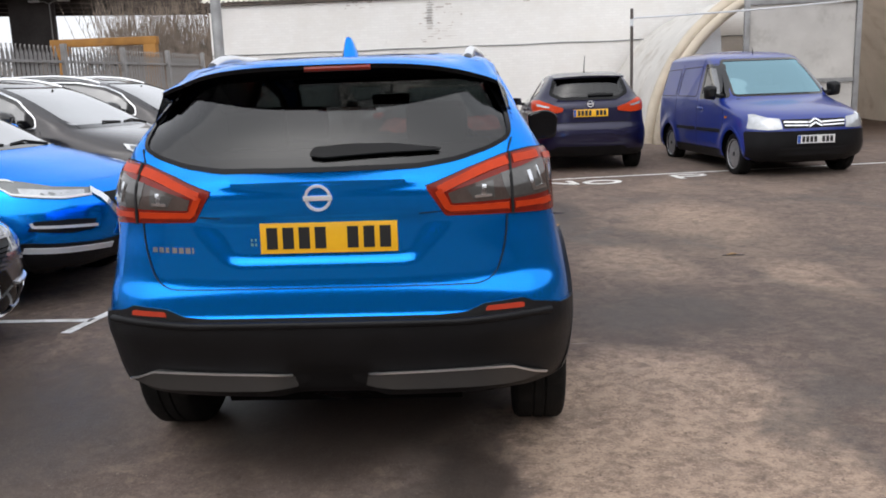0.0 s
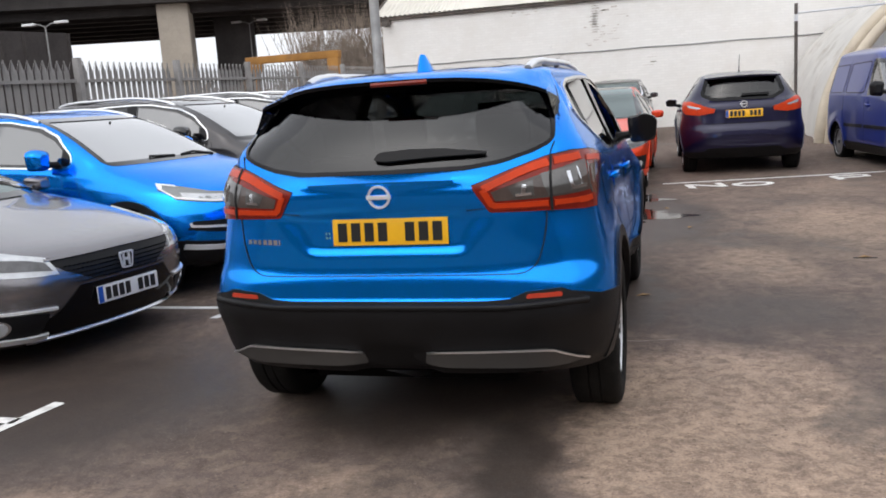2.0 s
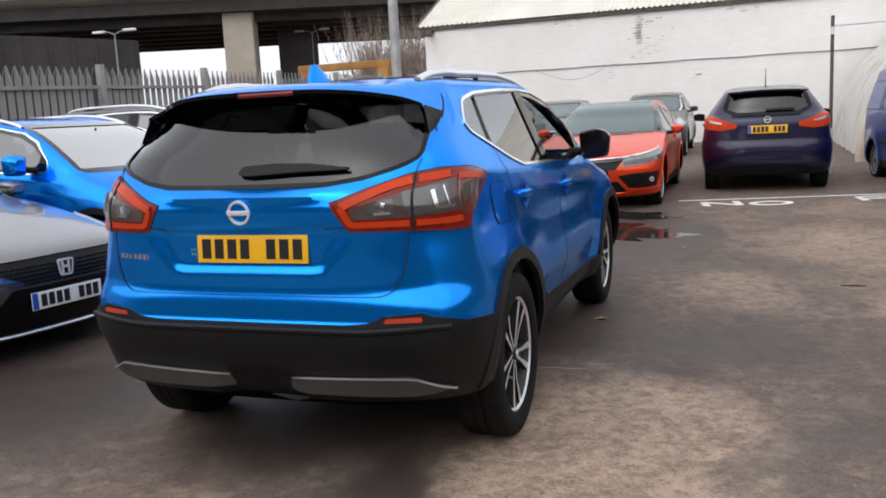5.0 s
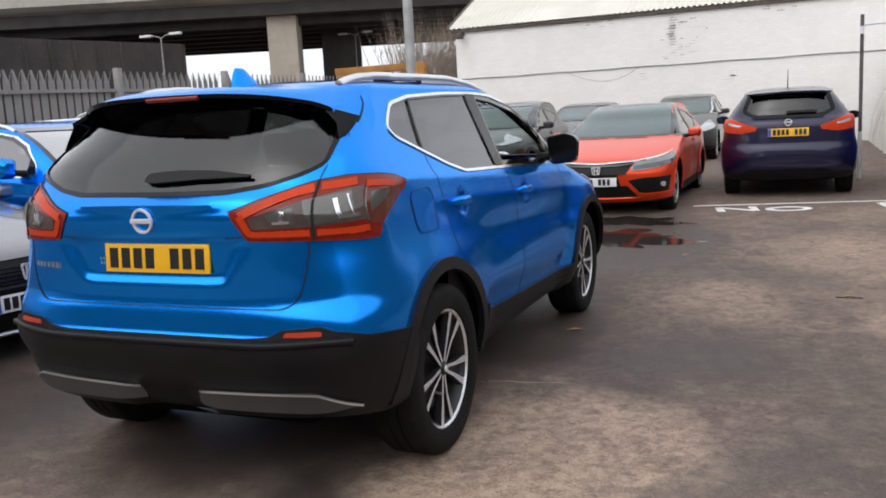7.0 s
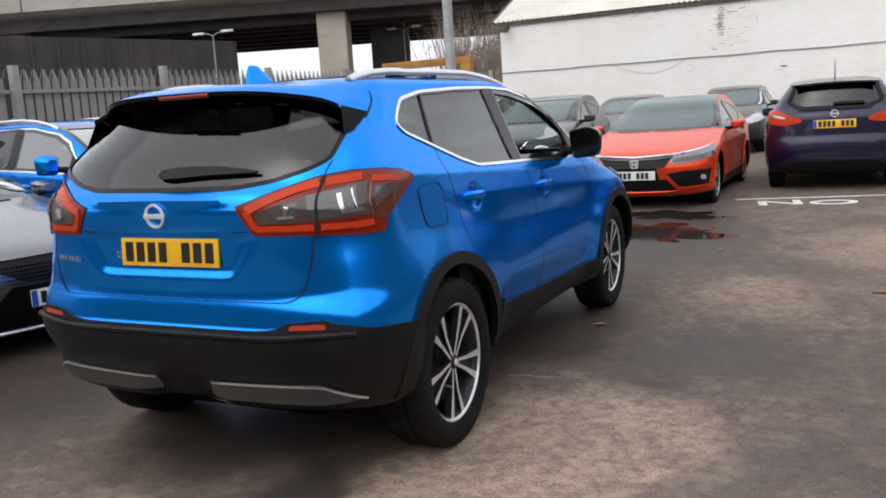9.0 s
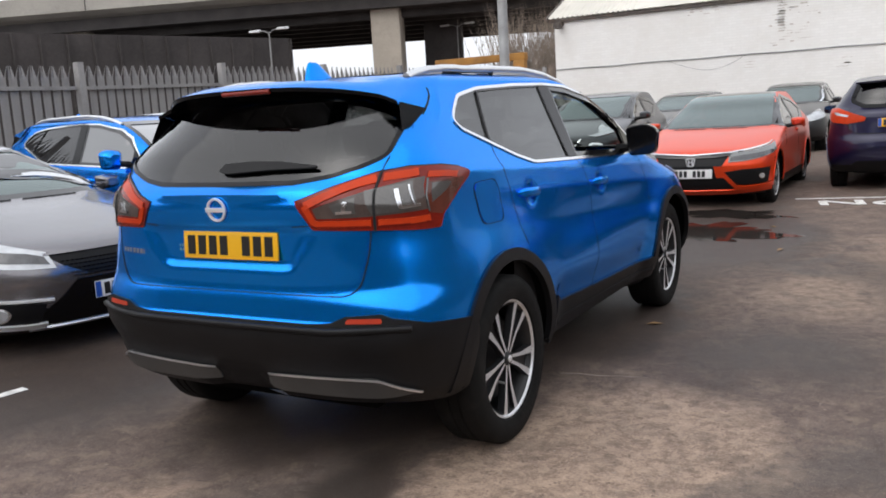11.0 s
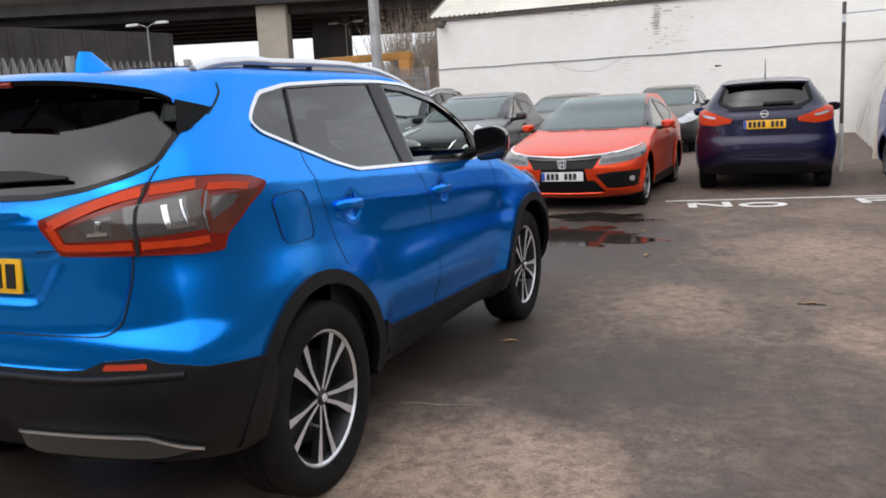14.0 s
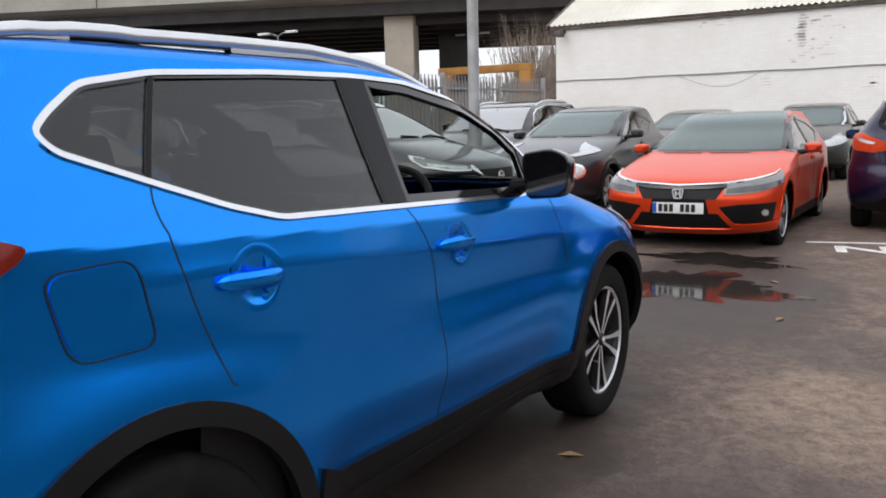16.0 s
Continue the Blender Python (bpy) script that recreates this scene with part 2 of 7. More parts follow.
def rounded(poly, r=0.02, k=4):
    """An outline with its corners rounded off."""
    out = []
    n = len(poly)
    for i in range(n):
        p, a, b = Vector(poly[i]), Vector(poly[i - 1]), Vector(poly[(i + 1) % n])
        da, db = a - p, b - p
        q = min(r, da.length * 0.45, db.length * 0.45)
        s, e = p + da.normalized() * q, p + db.normalized() * q
        for j in range(k + 1):
            t = j / k
            c = s * (1 - t) ** 2 + p * 2 * t * (1 - t) + e * t * t
            out.append((c.x, c.y))
    return out


class Shell:
    """A car's outer skin: level outlines stacked in height, open to the side, rear and front maps. y runs ahead, the rear axle at 0."""

    def __init__(self, yr, yf, hw, shoulder, top_w, zt, roof, lr, lf, nr=3.1, nf=2.7, side=None, back=None, power=0.95, crown=2.0, widen=0.0):
        self.yr, self.yf, self.w, self.zb = curve(yr), curve(yf), curve(hw), curve(shoulder)
        self.lr, self.lf = curve(lr), curve(lf)
        self.top_w, self.zt, self.roof, self.nf, self.power, self.crown, self.widen = top_w, zt, roof, nf, power, crown, widen
        self.nr = curve(nr) if isinstance(nr, list) else curve([(0, nr), (1, nr)])
        self.side, self.back = side, back
        self.mid = (self.yr(0.6) + self.yf(0.6)) / 2

    def ends(self, z):
        yr, yf, lr, lf = self.yr(z), self.yf(z), self.lr(z), self.lf(z)
        room = (yf - yr) * 0.96
        if lr + lf > room:
            lr, lf = lr * room / (lr + lf), lf * room / (lr + lf)
        return yr, yf, lr, lf

    def half(self, y, z):
        zb = self.zb(y)
        if z <= zb:
            return self.w(z)
        w0 = self.w(zb)
        top_w = self.top_w + self.widen * step01(-0.1, 1.3, y)
        if z >= self.zt:
            q = min(1.0, (z - self.zt) / (self.roof - self.zt))
            return top_w * max(0.0, 1 - q ** self.crown) ** (1 / self.crown) + 0.001
        s = (z - zb) / (self.zt - zb)
        return w0 + (top_w - w0) * s ** self.power

    def xs(self, y, z):
        yr, yf, lr, lf = self.ends(z)
        w = self.half(min(max(y, yr + lr), yf - lf), z)
        k = 1.0
        if y < yr + lr:
            e = 1 - min(1.0, max(0.0, (y - yr) / lr))
            n = self.nr(z)
            k = max(0.0, 1 - e ** n) ** (1 / n)
        elif y > yf - lf:
            e = 1 - min(1.0, max(0.0, (yf - y) / lf))
            k = max(0.0, 1 - e ** self.nf) ** (1 / self.nf)
        return w * k + (self.side(y, z) * k if self.side else 0.0)

    def rear(self, x, z):
        yr, yf, lr, lf = self.ends(z)
        q = min(0.9999, abs(x) / self.half(yr + lr, z))
        n = self.nr(z)
        return yr + lr * (1 - (1 - q ** n) ** (1 / n)) + (self.back(x, z) if self.back else 0.0)

    def front(self, x, z):
        yr, yf, lr, lf = self.ends(z)
        q = min(0.9999, abs(x) / self.half(yf - lf, z))
        return yf - lf * (1 - (1 - q ** self.nf) ** (1 / self.nf))

    def outline(self, z, ke, ks):
        yr, yf, lr, lf = self.ends(z)
        w0, w1 = self.half(yr + lr, z), self.half(yf - lf, z)
        pts = []
        for i in range(ke):
            x = w0 * math.sin(math.pi / 2 * i / ke) ** (2 / self.nr(z))
            y = self.rear(x, z)
            pts.append((x + (self.side(y, z) * (x / w0) ** 4 if self.side else 0), y))
        for i in range(ks + 1):
            y = yr + lr + (yf - lf - yr - lr) * i / ks
            pts.append((self.xs(y, z), y))
        for i in range(1, ke + 1):
            x = w1 * math.cos(math.pi / 2 * i / ke) ** (2 / self.nf)
            y = self.front(x, z)
            pts.append((x + (self.side(y, z) * (x / w1) ** 4 if self.side else 0), y))
        return pts

    def top(self, x, y):
        """The height of the skin over a place."""
        lo, hi = 0.6, self.roof
        z = hi
        while z > lo:
            yr, yf, _, _ = self.ends(z)
            if yr <= y <= yf and abs(x) <= self.xs(y, z):
                return z
            z -= 0.004
        return lo

    def skin(self, zs, skip, ke=12, ks=60, mi=None):
        bm = bmesh.new()
        rings = []
        for z in zs:
            h = self.outline(z, ke, ks)
            ring = [(x, y, z) for x, y in h] + [(-x, y, z) for x, y in h[-2:0:-1]]
            rings.append([bm.verts.new(p) for p in ring])
        k = len(rings[0])
        for a, b in zip(rings, rings[1:]):
            for i in range(k):
                j = (i + 1) % k
                c = (a[i].co + a[j].co + b[i].co + b[j].co) / 4
                if not skip(c):
                    f = bm.faces.new((a[i], a[j], b[j], b[i]))
                    if mi:
                        f.material_index = mi(c)
        bm.faces.new(rings[-1])
        return bm

    # maps from a flat outline to the skin
    def side_map(self, s=1):
        return lambda y, z: Vector((s * self.xs(y, z), y, z))

    def rear_map(self):
        return lambda x, z: Vector((x, self.rear(x, z), z))

    def front_map(self):
        return lambda x, z: Vector((x, self.front(x, z), z))

    def wrap_map(self, x0=0.66, rear=True):
        """Along the end to x0 and on round the corner along the side."""
        def m(w, z):
            s = 1 if w >= 0 else -1
            a = abs(w)
            if a <= x0:
                return Vector((w, self.rear(w, z) if rear else self.front(w, z), z))
            y = self.rear(x0, z) + (a - x0) if rear else self.front(x0, z) - (a - x0)
            x1 = self.xs(self.rear(x0, z) if rear else self.front(x0, z), z)
            return Vector((s * (self.xs(y, z) + (x0 - x1) * max(0.0, 1 - (a - x0) / 0.25)), y, z))
        return m

    def w_of(self, y, z, x0=0.66, rear=True):
        return x0 + (y - self.rear(x0, z)) if rear else x0 + (self.front(x0, z) - y)

    def normal(self, fn, u, v):
        e = 0.004
        n = (fn(u + e, v) - fn(u - e, v)).cross(fn(u, v + e) - fn(u, v - e))
        p = fn(u, v)
        if n.length < 1e-9:
            n = p - Vector((0, self.mid, 0.6))
        n.normalize()
        return -n if n.dot(p - Vector((0, min(max(p.y, self.mid - 1.2), self.mid + 1.2), 0.6))) < 0 else n

    def patch(self, fn, poly, off=0.002, thick=0.004, grid=0.05, bm=None, mi=0):
        """A piece of the skin within an outline, raised by off, with its rim turned in by thick."""
        out = bm or bmesh.new()
        b = bmesh.new()
        b.faces.new([b.verts.new((p[0], p[1], 0)) for p in poly])
        for ax in (0, 1):
            lo, hi = min(p[ax] for p in poly), max(p[ax] for p in poly)
            k = max(1, int((hi - lo) / grid))
            for i in range(1, k):
                c = lo + (hi - lo) * i / k
                bmesh.ops.bisect_plane(b, geom=b.verts[:] + b.edges[:] + b.faces[:], dist=1e-6, plane_co=(c, 0, 0) if ax == 0 else (0, c, 0), plane_no=(1, 0, 0) if ax == 0 else (0, 1, 0))
        bmesh.ops.triangulate(b, faces=[f for f in b.faces if len(f.verts) > 4])
        vm, lowered = {}, {}
        for v in b.verts:
            u, w = v.co.x, v.co.y
            p, n = fn(u, w), self.normal(fn, u, w)
            vm[v] = out.verts.new(p + n * off)
            if any(e.is_boundary for e in v.link_edges):
                lowered[v] = out.verts.new(p + n * (off - thick))
        for f in b.faces:
            q = out.faces.new([vm[v] for v in f.verts])
            q.material_index = mi
            q.normal_update()
            c = q.calc_center_median()
            if q.normal.dot(c - Vector((0, min(max(c.y, self.mid - 1.2), self.mid + 1.2), 0.6))) < 0:
                q.normal_flip()
        if thick:
            for e in b.edges:
                if e.is_boundary:
                    a, c = e.verts
                    out.faces.new((vm[a], vm[c], lowered[c], lowered[a])).material_index = mi
        b.free()
        return out

    def ribbon(self, fn, line, width=0.006, off=0.002, closed=False, bm=None, thick=0.004, gap=0.04, mi=0, shift=0.0):
        """A raised strip along a line on the skin; shift moves it to its left."""
        out = bm or bmesh.new()
        pts = [Vector(p) for p in dense(list(line), gap, closed)]
        k = len(pts)
        rows = []
        for i, p in enumerate(pts):
            a = pts[(i - 1) % k] if closed or i else p
            c = pts[(i + 1) % k] if closed or i < k - 1 else p
            d = (c - a).normalized()
            q = Vector((-d.y, d.x))
            row = []
            for s, o in ((-0.5, off - thick), (-0.5, off), (0.5, off), (0.5, off - thick)):
                r = p + q * (width * s + shift)
                row.append(out.verts.new(fn(r.x, r.y) + self.normal(fn, p.x, p.y) * o))
            rows.append(row)
        for i in range(k if closed else k - 1):
            a, b = rows[i], rows[(i + 1) % k]
            for j in range(3):
                out.faces.new((a[j], a[j + 1], b[j + 1], b[j])).material_index = mi
        return out


def inset(poly, d):
    """An outline drawn in by d."""
    k = len(poly)
    area = sum(poly[i - 1][0] * poly[i][1] - poly[i][0] * poly[i - 1][1] for i in range(k))
    out = []
    for i in range(k):
        t = Vector(poly[(i + 1) % k]) - Vector(poly[i - 1])
        n = Vector((-t.y, t.x)).normalized() * (d if area > 0 else -d)
        out.append((poly[i][0] + n.x, poly[i][1] + n.y))
    return out


def cut(poly, a, b):
    """The part of an outline to the left of the line from a to b."""
    def side(p):
        return (b[0] - a[0]) * (p[1] - a[1]) - (b[1] - a[1]) * (p[0] - a[0])
    out = []
    for p, q in zip(poly, poly[1:] + poly[:1]):
        sp, sq = side(p), side(q)
        if sp >= 0:
            out.append(p)
        if sp * sq < 0:
            t = sp / (sp - sq)
            out.append((p[0] + (q[0] - p[0]) * t, p[1] + (q[1] - p[1]) * t))
    return out


def soft(line, n=3):
    """An open line with its corners worn round."""
    for _ in range(n):
        out = [line[0]]
        for a, b in zip(line, line[1:]):
            out += [(a[0] * 0.75 + b[0] * 0.25, a[1] * 0.75 + b[1] * 0.25), (a[0] * 0.25 + b[0] * 0.75, a[1] * 0.25 + b[1] * 0.75)]
        line = out + [line[-1]]
    return line


def mirrored(poly):
    return [(-u, v) for u, v in poly][::-1]


# ---- cars ----
ARCH_Z = 0.352
REAR_AXLE = -0.065
TAIL_POLY = [(-0.665, 1.02), (-0.658, 0.92), (-0.63, 0.83), (-0.575, 0.783), (-0.50, 0.773), (0.50, 0.773), (0.575, 0.783), (0.63, 0.83), (0.658, 0.92), (0.665, 1.02), (0.46, 1.015), (0.40, 1.115), (0.67, 1.215), (0.688, 1.268), (0.62, 1.236), (0.50, 1.201), (0.36, 1.182), (0.0, 1.179), (-0.36, 1.182), (-0.50, 1.201), (-0.62, 1.236), (-0.688, 1.268), (-0.67, 1.215), (-0.40, 1.115), (-0.46, 1.015)]


def zsteps(lo, hi, gap, more=()):
    k = int((hi - lo) / gap)
    return sorted(set([round(lo + (hi - lo) * i / k, 4) for i in range(k + 1)] + list(more)))


def tyre_mesh(r, w):
    bm = bmesh.new()
    lathe(bm, [(-w / 2 + 0.03, r * 0.69), (-w / 2 + 0.010, r * 0.715), (-w / 2, r * 0.79), (-w / 2 + 0.003, r * 0.90), (-w / 2 + 0.012, r * 0.965), (-w / 2 + 0.030, r), (-0.03, r), (-0.027, r - 0.007), (-0.021, r - 0.007), (-0.018, r),
               (0.018, r), (0.021, r - 0.007), (0.027, r - 0.007), (0.03, r), (w / 2 - 0.030, r), (w / 2 - 0.012, r * 0.965), (w / 2 - 0.003, r * 0.90), (w / 2, r * 0.79), (w / 2 - 0.010, r * 0.715), (w / 2 - 0.03, r * 0.69)], 48)
    return bm


def wheel(parent, x, y, r=0.345, w=0.215, style="twin", s=1, z=0.345):
    """A wheel at its hub's outer face x, its bright face towards s."""
    hub = part("wheel", boxes((-0.09, -0.02, -0.05, 0.05, -0.05, 0.05)), M["darkalloy"], parent)
    hub.matrix_basis = pose(x - s * w / 2, y, z) @ pose(0, 0, 0, 0, 0, 0 if s > 0 else 180)
    part("tyre", tyre_mesh(r, w), M["rubber"], hub)
    bm = bmesh.new()
    rr = r * 0.695
    o = w / 2 - (0.016 if style == "twin" else 0.0)
    lathe(bm, [(-o + 0.02, rr), (o - 0.03, rr - 0.012), (o - 0.012, rr - 0.010), (o - 0.03, rr - 0.024), (-o + 0.03, rr - 0.034)], 48)
    part("wheel_barrel", bm, M["darkalloy"], hub)
    bm = bmesh.new()
    lathe(bm, [(o - 0.014, rr - 0.004), (o - 0.004, rr + 0.004), (o - 0.004, rr - 0.003), (o - 0.016, rr - 0.013)], 48)
    part("rim", bm, M["alloy"] if style != "steel" else M["steel"], hub, "machined alloy rim lip")
    bm = bmesh.new()
    lathe(bm, [(o - 0.085, 0.0), (o - 0.085, rr * 0.72), (o - 0.10, rr * 0.72)], 32)
    part("brake_disc", bm, M["darkalloy"], hub)
    bm, dark = bmesh.new(), bmesh.new()
    if style == "twin":
        for k in range(5):
            a = math.tau * k / 5 + math.pi / 5
            for d in (-1, 1):
                q = Matrix.Rotation(a, 4, "X")
                inner, outer = d * 0.009, d * 0.060
                poly = [(0.020, inner - 0.007), (rr * 0.5, d * 0.026 - 0.009), (rr - 0.006, outer - 0.019), (rr - 0.006, outer + 0.019), (rr * 0.5, d * 0.026 + 0.009), (0.020, inner + 0.007)]
                vs0 = len(bm.verts)
                lo = [bm.verts.new(q @ Vector((o - 0.045, b, a_))) for a_, b in poly]
                hi = [bm.verts.new(q @ Vector((o - 0.018 + (0.006 if i in (2, 3) else 0), b * 0.94, a_))) for i, (a_, b) in enumerate(poly)]
                bm.faces.new(hi)
                for i in range(6):
                    bm.faces.new((lo[i], lo[(i + 1) % 6], hi[(i + 1) % 6], hi[i])).material_index = 1
            q = Matrix.Rotation(a, 4, "X")
            poly = [(0.06, -0.006), (rr * 0.97, -0.040), (rr * 0.97, 0.040), (0.06, 0.006)]
            lo = [dark.verts.new(q @ Vector((o - 0.06, b, a_))) for a_, b in poly]
            hi = [dark.verts.new(q @ Vector((o - 0.034, b, a_))) for a_, b in poly]
            dark.faces.new(hi)
            for i in range(4):
                dark.faces.new((lo[i], lo[(i + 1) % 4], hi[(i + 1) % 4], hi[i]))
        part("spoke_web", dark, M["darkalloy"], hub)
    elif style == "steel":
        lathe(bm, [(o - 0.02, 0.0), (o - 0.015, 0.06), (o - 0.03, 0.10), (o - 0.02, rr * 0.75), (o - 0.03, rr * 0.97)], 36)
    else:
        for k in range(5):
            q = Matrix.Rotation(math.tau * k / 5, 4, "X")
            poly = [(0.03, -0.030), (rr - 0.006, -0.045), (rr - 0.006, 0.045), (0.03, 0.030)]
            lo = [bm.verts.new(q @ Vector((o - 0.05, b, a_))) for a_, b in poly]
            hi = [bm.verts.new(q @ Vector((o - 0.02, b * 0.8, a_))) for a_, b in poly]
            bm.faces.new(hi)
            for i in range(4):
                bm.faces.new((lo[i], lo[(i + 1) % 4], hi[(i + 1) % 4], hi[i]))
    bmesh.ops.recalc_face_normals(bm, faces=bm.faces[:])
    part("spokes", bm, [M["alloy"] if style == "twin" else M["steel"], M["darkalloy"]], hub, "pale machined wheel spokes")
    bm = bmesh.new()
    lathe(bm, [(o - 0.05, 0.034), (o - 0.014, 0.031), (o - 0.006, 0.024), (o - 0.006, 0.0)], 24)
    part("hub_cap", bm, M["darkalloy"], hub)
    if style == "twin":
        bm = bmesh.new()
        lathe(bm, [(o - 0.008, 0.017), (o - 0.002, 0.015), (o - 0.001, 0.0)], 20)
        part("cap_badge", bm, M["bright"], hub)
        bm = bmesh.new()
        tube(bm, [(o - 0.06, -0.030, -0.10), (o - 0.022, -0.032, -0.105)], 0.006, 8)
        part("tyre_valve", bm, M["steel"], hub)
    return hub


def plate(parent, m, mats, chars=(0, 1, 2, 3, 5, 6, 7), w=0.52, h=0.111, band=True):
    """A number plate, its writing as plain bars; m puts its middle, facing -y."""
    bm = bmesh.new()
    box(bm, -w / 2, w / 2, -0.004, 0.004, -h / 2, h / 2, 0.0015)
    p = part("number_plate", bm, mats, parent)
    p.matrix_basis = m
    if band:
        part("blue_band", boxes((-w / 2 + 0.002, -w / 2 + 0.042, -0.0062, -0.003, -h / 2 + 0.004, h / 2 - 0.004)), M["band"], p, flat=True)
    for c in chars:
        x = -w / 2 + (0.064 + c * 0.0555 if band else 0.024 + c * (w - 0.088) / 7)
        part("bar", boxes((x, x + 0.040, -0.0065, -0.003, -0.039, 0.039)), M["char"], p, flat=True)
    return p


def badge(parent, m, r=0.052, bar=True, mats=None):
    """A round maker's badge as a plain ring and bar, facing -y."""
    bm = bmesh.new()
    k = 36
    for a in range(k):
        t0, t1 = math.tau * a / k, math.tau * (a + 1) / k
        q = []
        for t in (t0, t1):
            c, s = math.cos(t), math.sin(t)
            q.append([Vector((c * rr, d, s * rr)) for rr, d in ((r * 0.76, 0.0), (r * 0.80, -0.008), (r * 0.97, -0.008), (r, 0.0))])
        for j in range(3):
            bm.faces.new([bm.verts.new(p) for p in (q[0][j], q[0][j + 1], q[1][j + 1], q[1][j])])
    bmesh.ops.remove_doubles(bm, verts=bm.verts[:], dist=1e-5)
    if bar:
        box(bm, -r * 1.06, r * 1.06, -0.011, 0.0, -r * 0.18, r * 0.18, 0.002)
    b = part("badge", bm, mats or M["bright"], parent, "round chrome badge")
    b.matrix_basis = m
    return b


def h_badge(parent, m, w=0.11, h=0.095):
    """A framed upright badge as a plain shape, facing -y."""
    bm = bmesh.new()
    outer = rounded([(-w / 2, h / 2), (w / 2, h / 2), (w * 0.36, -h / 2), (-w * 0.36, -h / 2)], 0.02)
    inner = [(x * 0.78, z * 0.78) for x, z in outer]
    k = len(outer)
    for i in range(k):
        j = (i + 1) % k
        a, b, c, d = outer[i], outer[j], inner[j], inner[i]
        bm.faces.new([bm.verts.new((p[0], -0.008, p[1])) for p in (a, b, c, d)])
        bm.faces.new([bm.verts.new(p) for p in ((a[0], -0.008, a[1]), (a[0], 0, a[1]), (b[0], 0, b[1]), (b[0], -0.008, b[1]))])
    box(bm, -w * 0.24, -w * 0.13, -0.008, 0, -h * 0.36, h * 0.36)
    box(bm, w * 0.13, w * 0.24, -0.008, 0, -h * 0.36, h * 0.36)
    box(bm, -w * 0.15, w * 0.15, -0.008, 0, -h * 0.06, h * 0.10)
    b = part("badge", bm, M["bright"], parent, "chrome badge")
    b.matrix_basis = m
    return b


def door_mirror(parent, sh, s, y, z, mats, cap, w=0.20, h=0.14):
    """A door mirror on its stalk; s the side."""
    bm = bmesh.new()
    x0 = sh.xs(y, z - 0.04)
    poly = rounded([(0.07, -h * 0.52), (0.07 + w * 0.92, -h * 0.45), (0.07 + w, h * 0.32), (0.07 + w * 0.6, h * 0.5), (0.05, h * 0.40)], 0.035)
    rows = []
    for d, k in ((-0.05, 0.94), (-0.045, 1.0), (0.0, 1.0), (0.05, 0.86), (0.085, 0.5)):
        cx = 0.07 + w / 2
        rows.append([bm.verts.new((s * (x0 + cx + (p[0] - cx) * k), y + d, z + p[1] * k)) for p in poly])
    for a, b in zip(rows, rows[1:]):
        for i in range(len(poly)):
            bm.faces.new((a[i], a[(i + 1) % len(poly)], b[(i + 1) % len(poly)], b[i]))
    bm.faces.new(rows[0])
    bm.faces.new(rows[-1])
    bmesh.ops.recalc_face_normals(bm, faces=bm.faces[:])
    mir = part("door_mirror", bm, cap, parent)
    bm = bmesh.new()
    bm.faces.new([bm.verts.new((s * (x0 + 0.07 + w / 2 + (p[0] - 0.07 - w / 2) * 0.85), y - 0.0505, z + p[1] * 0.85)) for p in poly])
    part("mirror_glass", bm, M["gloss"], mir, flat=True)
    bm = bmesh.new()
    tube(bm, [(s * (x0 - 0.03), y + 0.05, z - 0.055), (s * (x0 + 0.04), y + 0.04, z - 0.05), (s * (x0 + 0.13), y + 0.02, z - 0.03)], [0.03, 0.028, 0.024], 8)
    part("stalk", bm, M["plastic"], mir)
    return mir


def seats(parent, rows):
    for x, y, z, wide in rows:
        bm = bmesh.new()
        box(bm, x - wide / 2, x + wide / 2, y, y + 0.50, z - 0.14, z, 0.04)
        part("seat_cushion", bm, M["seat"], parent)
        bm = bmesh.new()
        box(bm, x - wide / 2, x + wide / 2, -0.06, 0.06, 0, 0.60, 0.045)
        ob = part("seat_back", bm, M["seat"], parent)
        ob.matrix_basis = pose(0, y - 0.02, z - 0.05, 14)
        for hx in ((x,) if wide < 0.8 else (x - wide * 0.32, x + wide * 0.32)):
            bm = bmesh.new()
            box(bm, hx - 0.13, hx + 0.13, -0.04, 0.05, 0.62, 0.80, 0.04)
            ob = part("headrest", bm, M["seat"], parent)
            ob.matrix_basis = pose(0, y - 0.02, z - 0.05, 14)


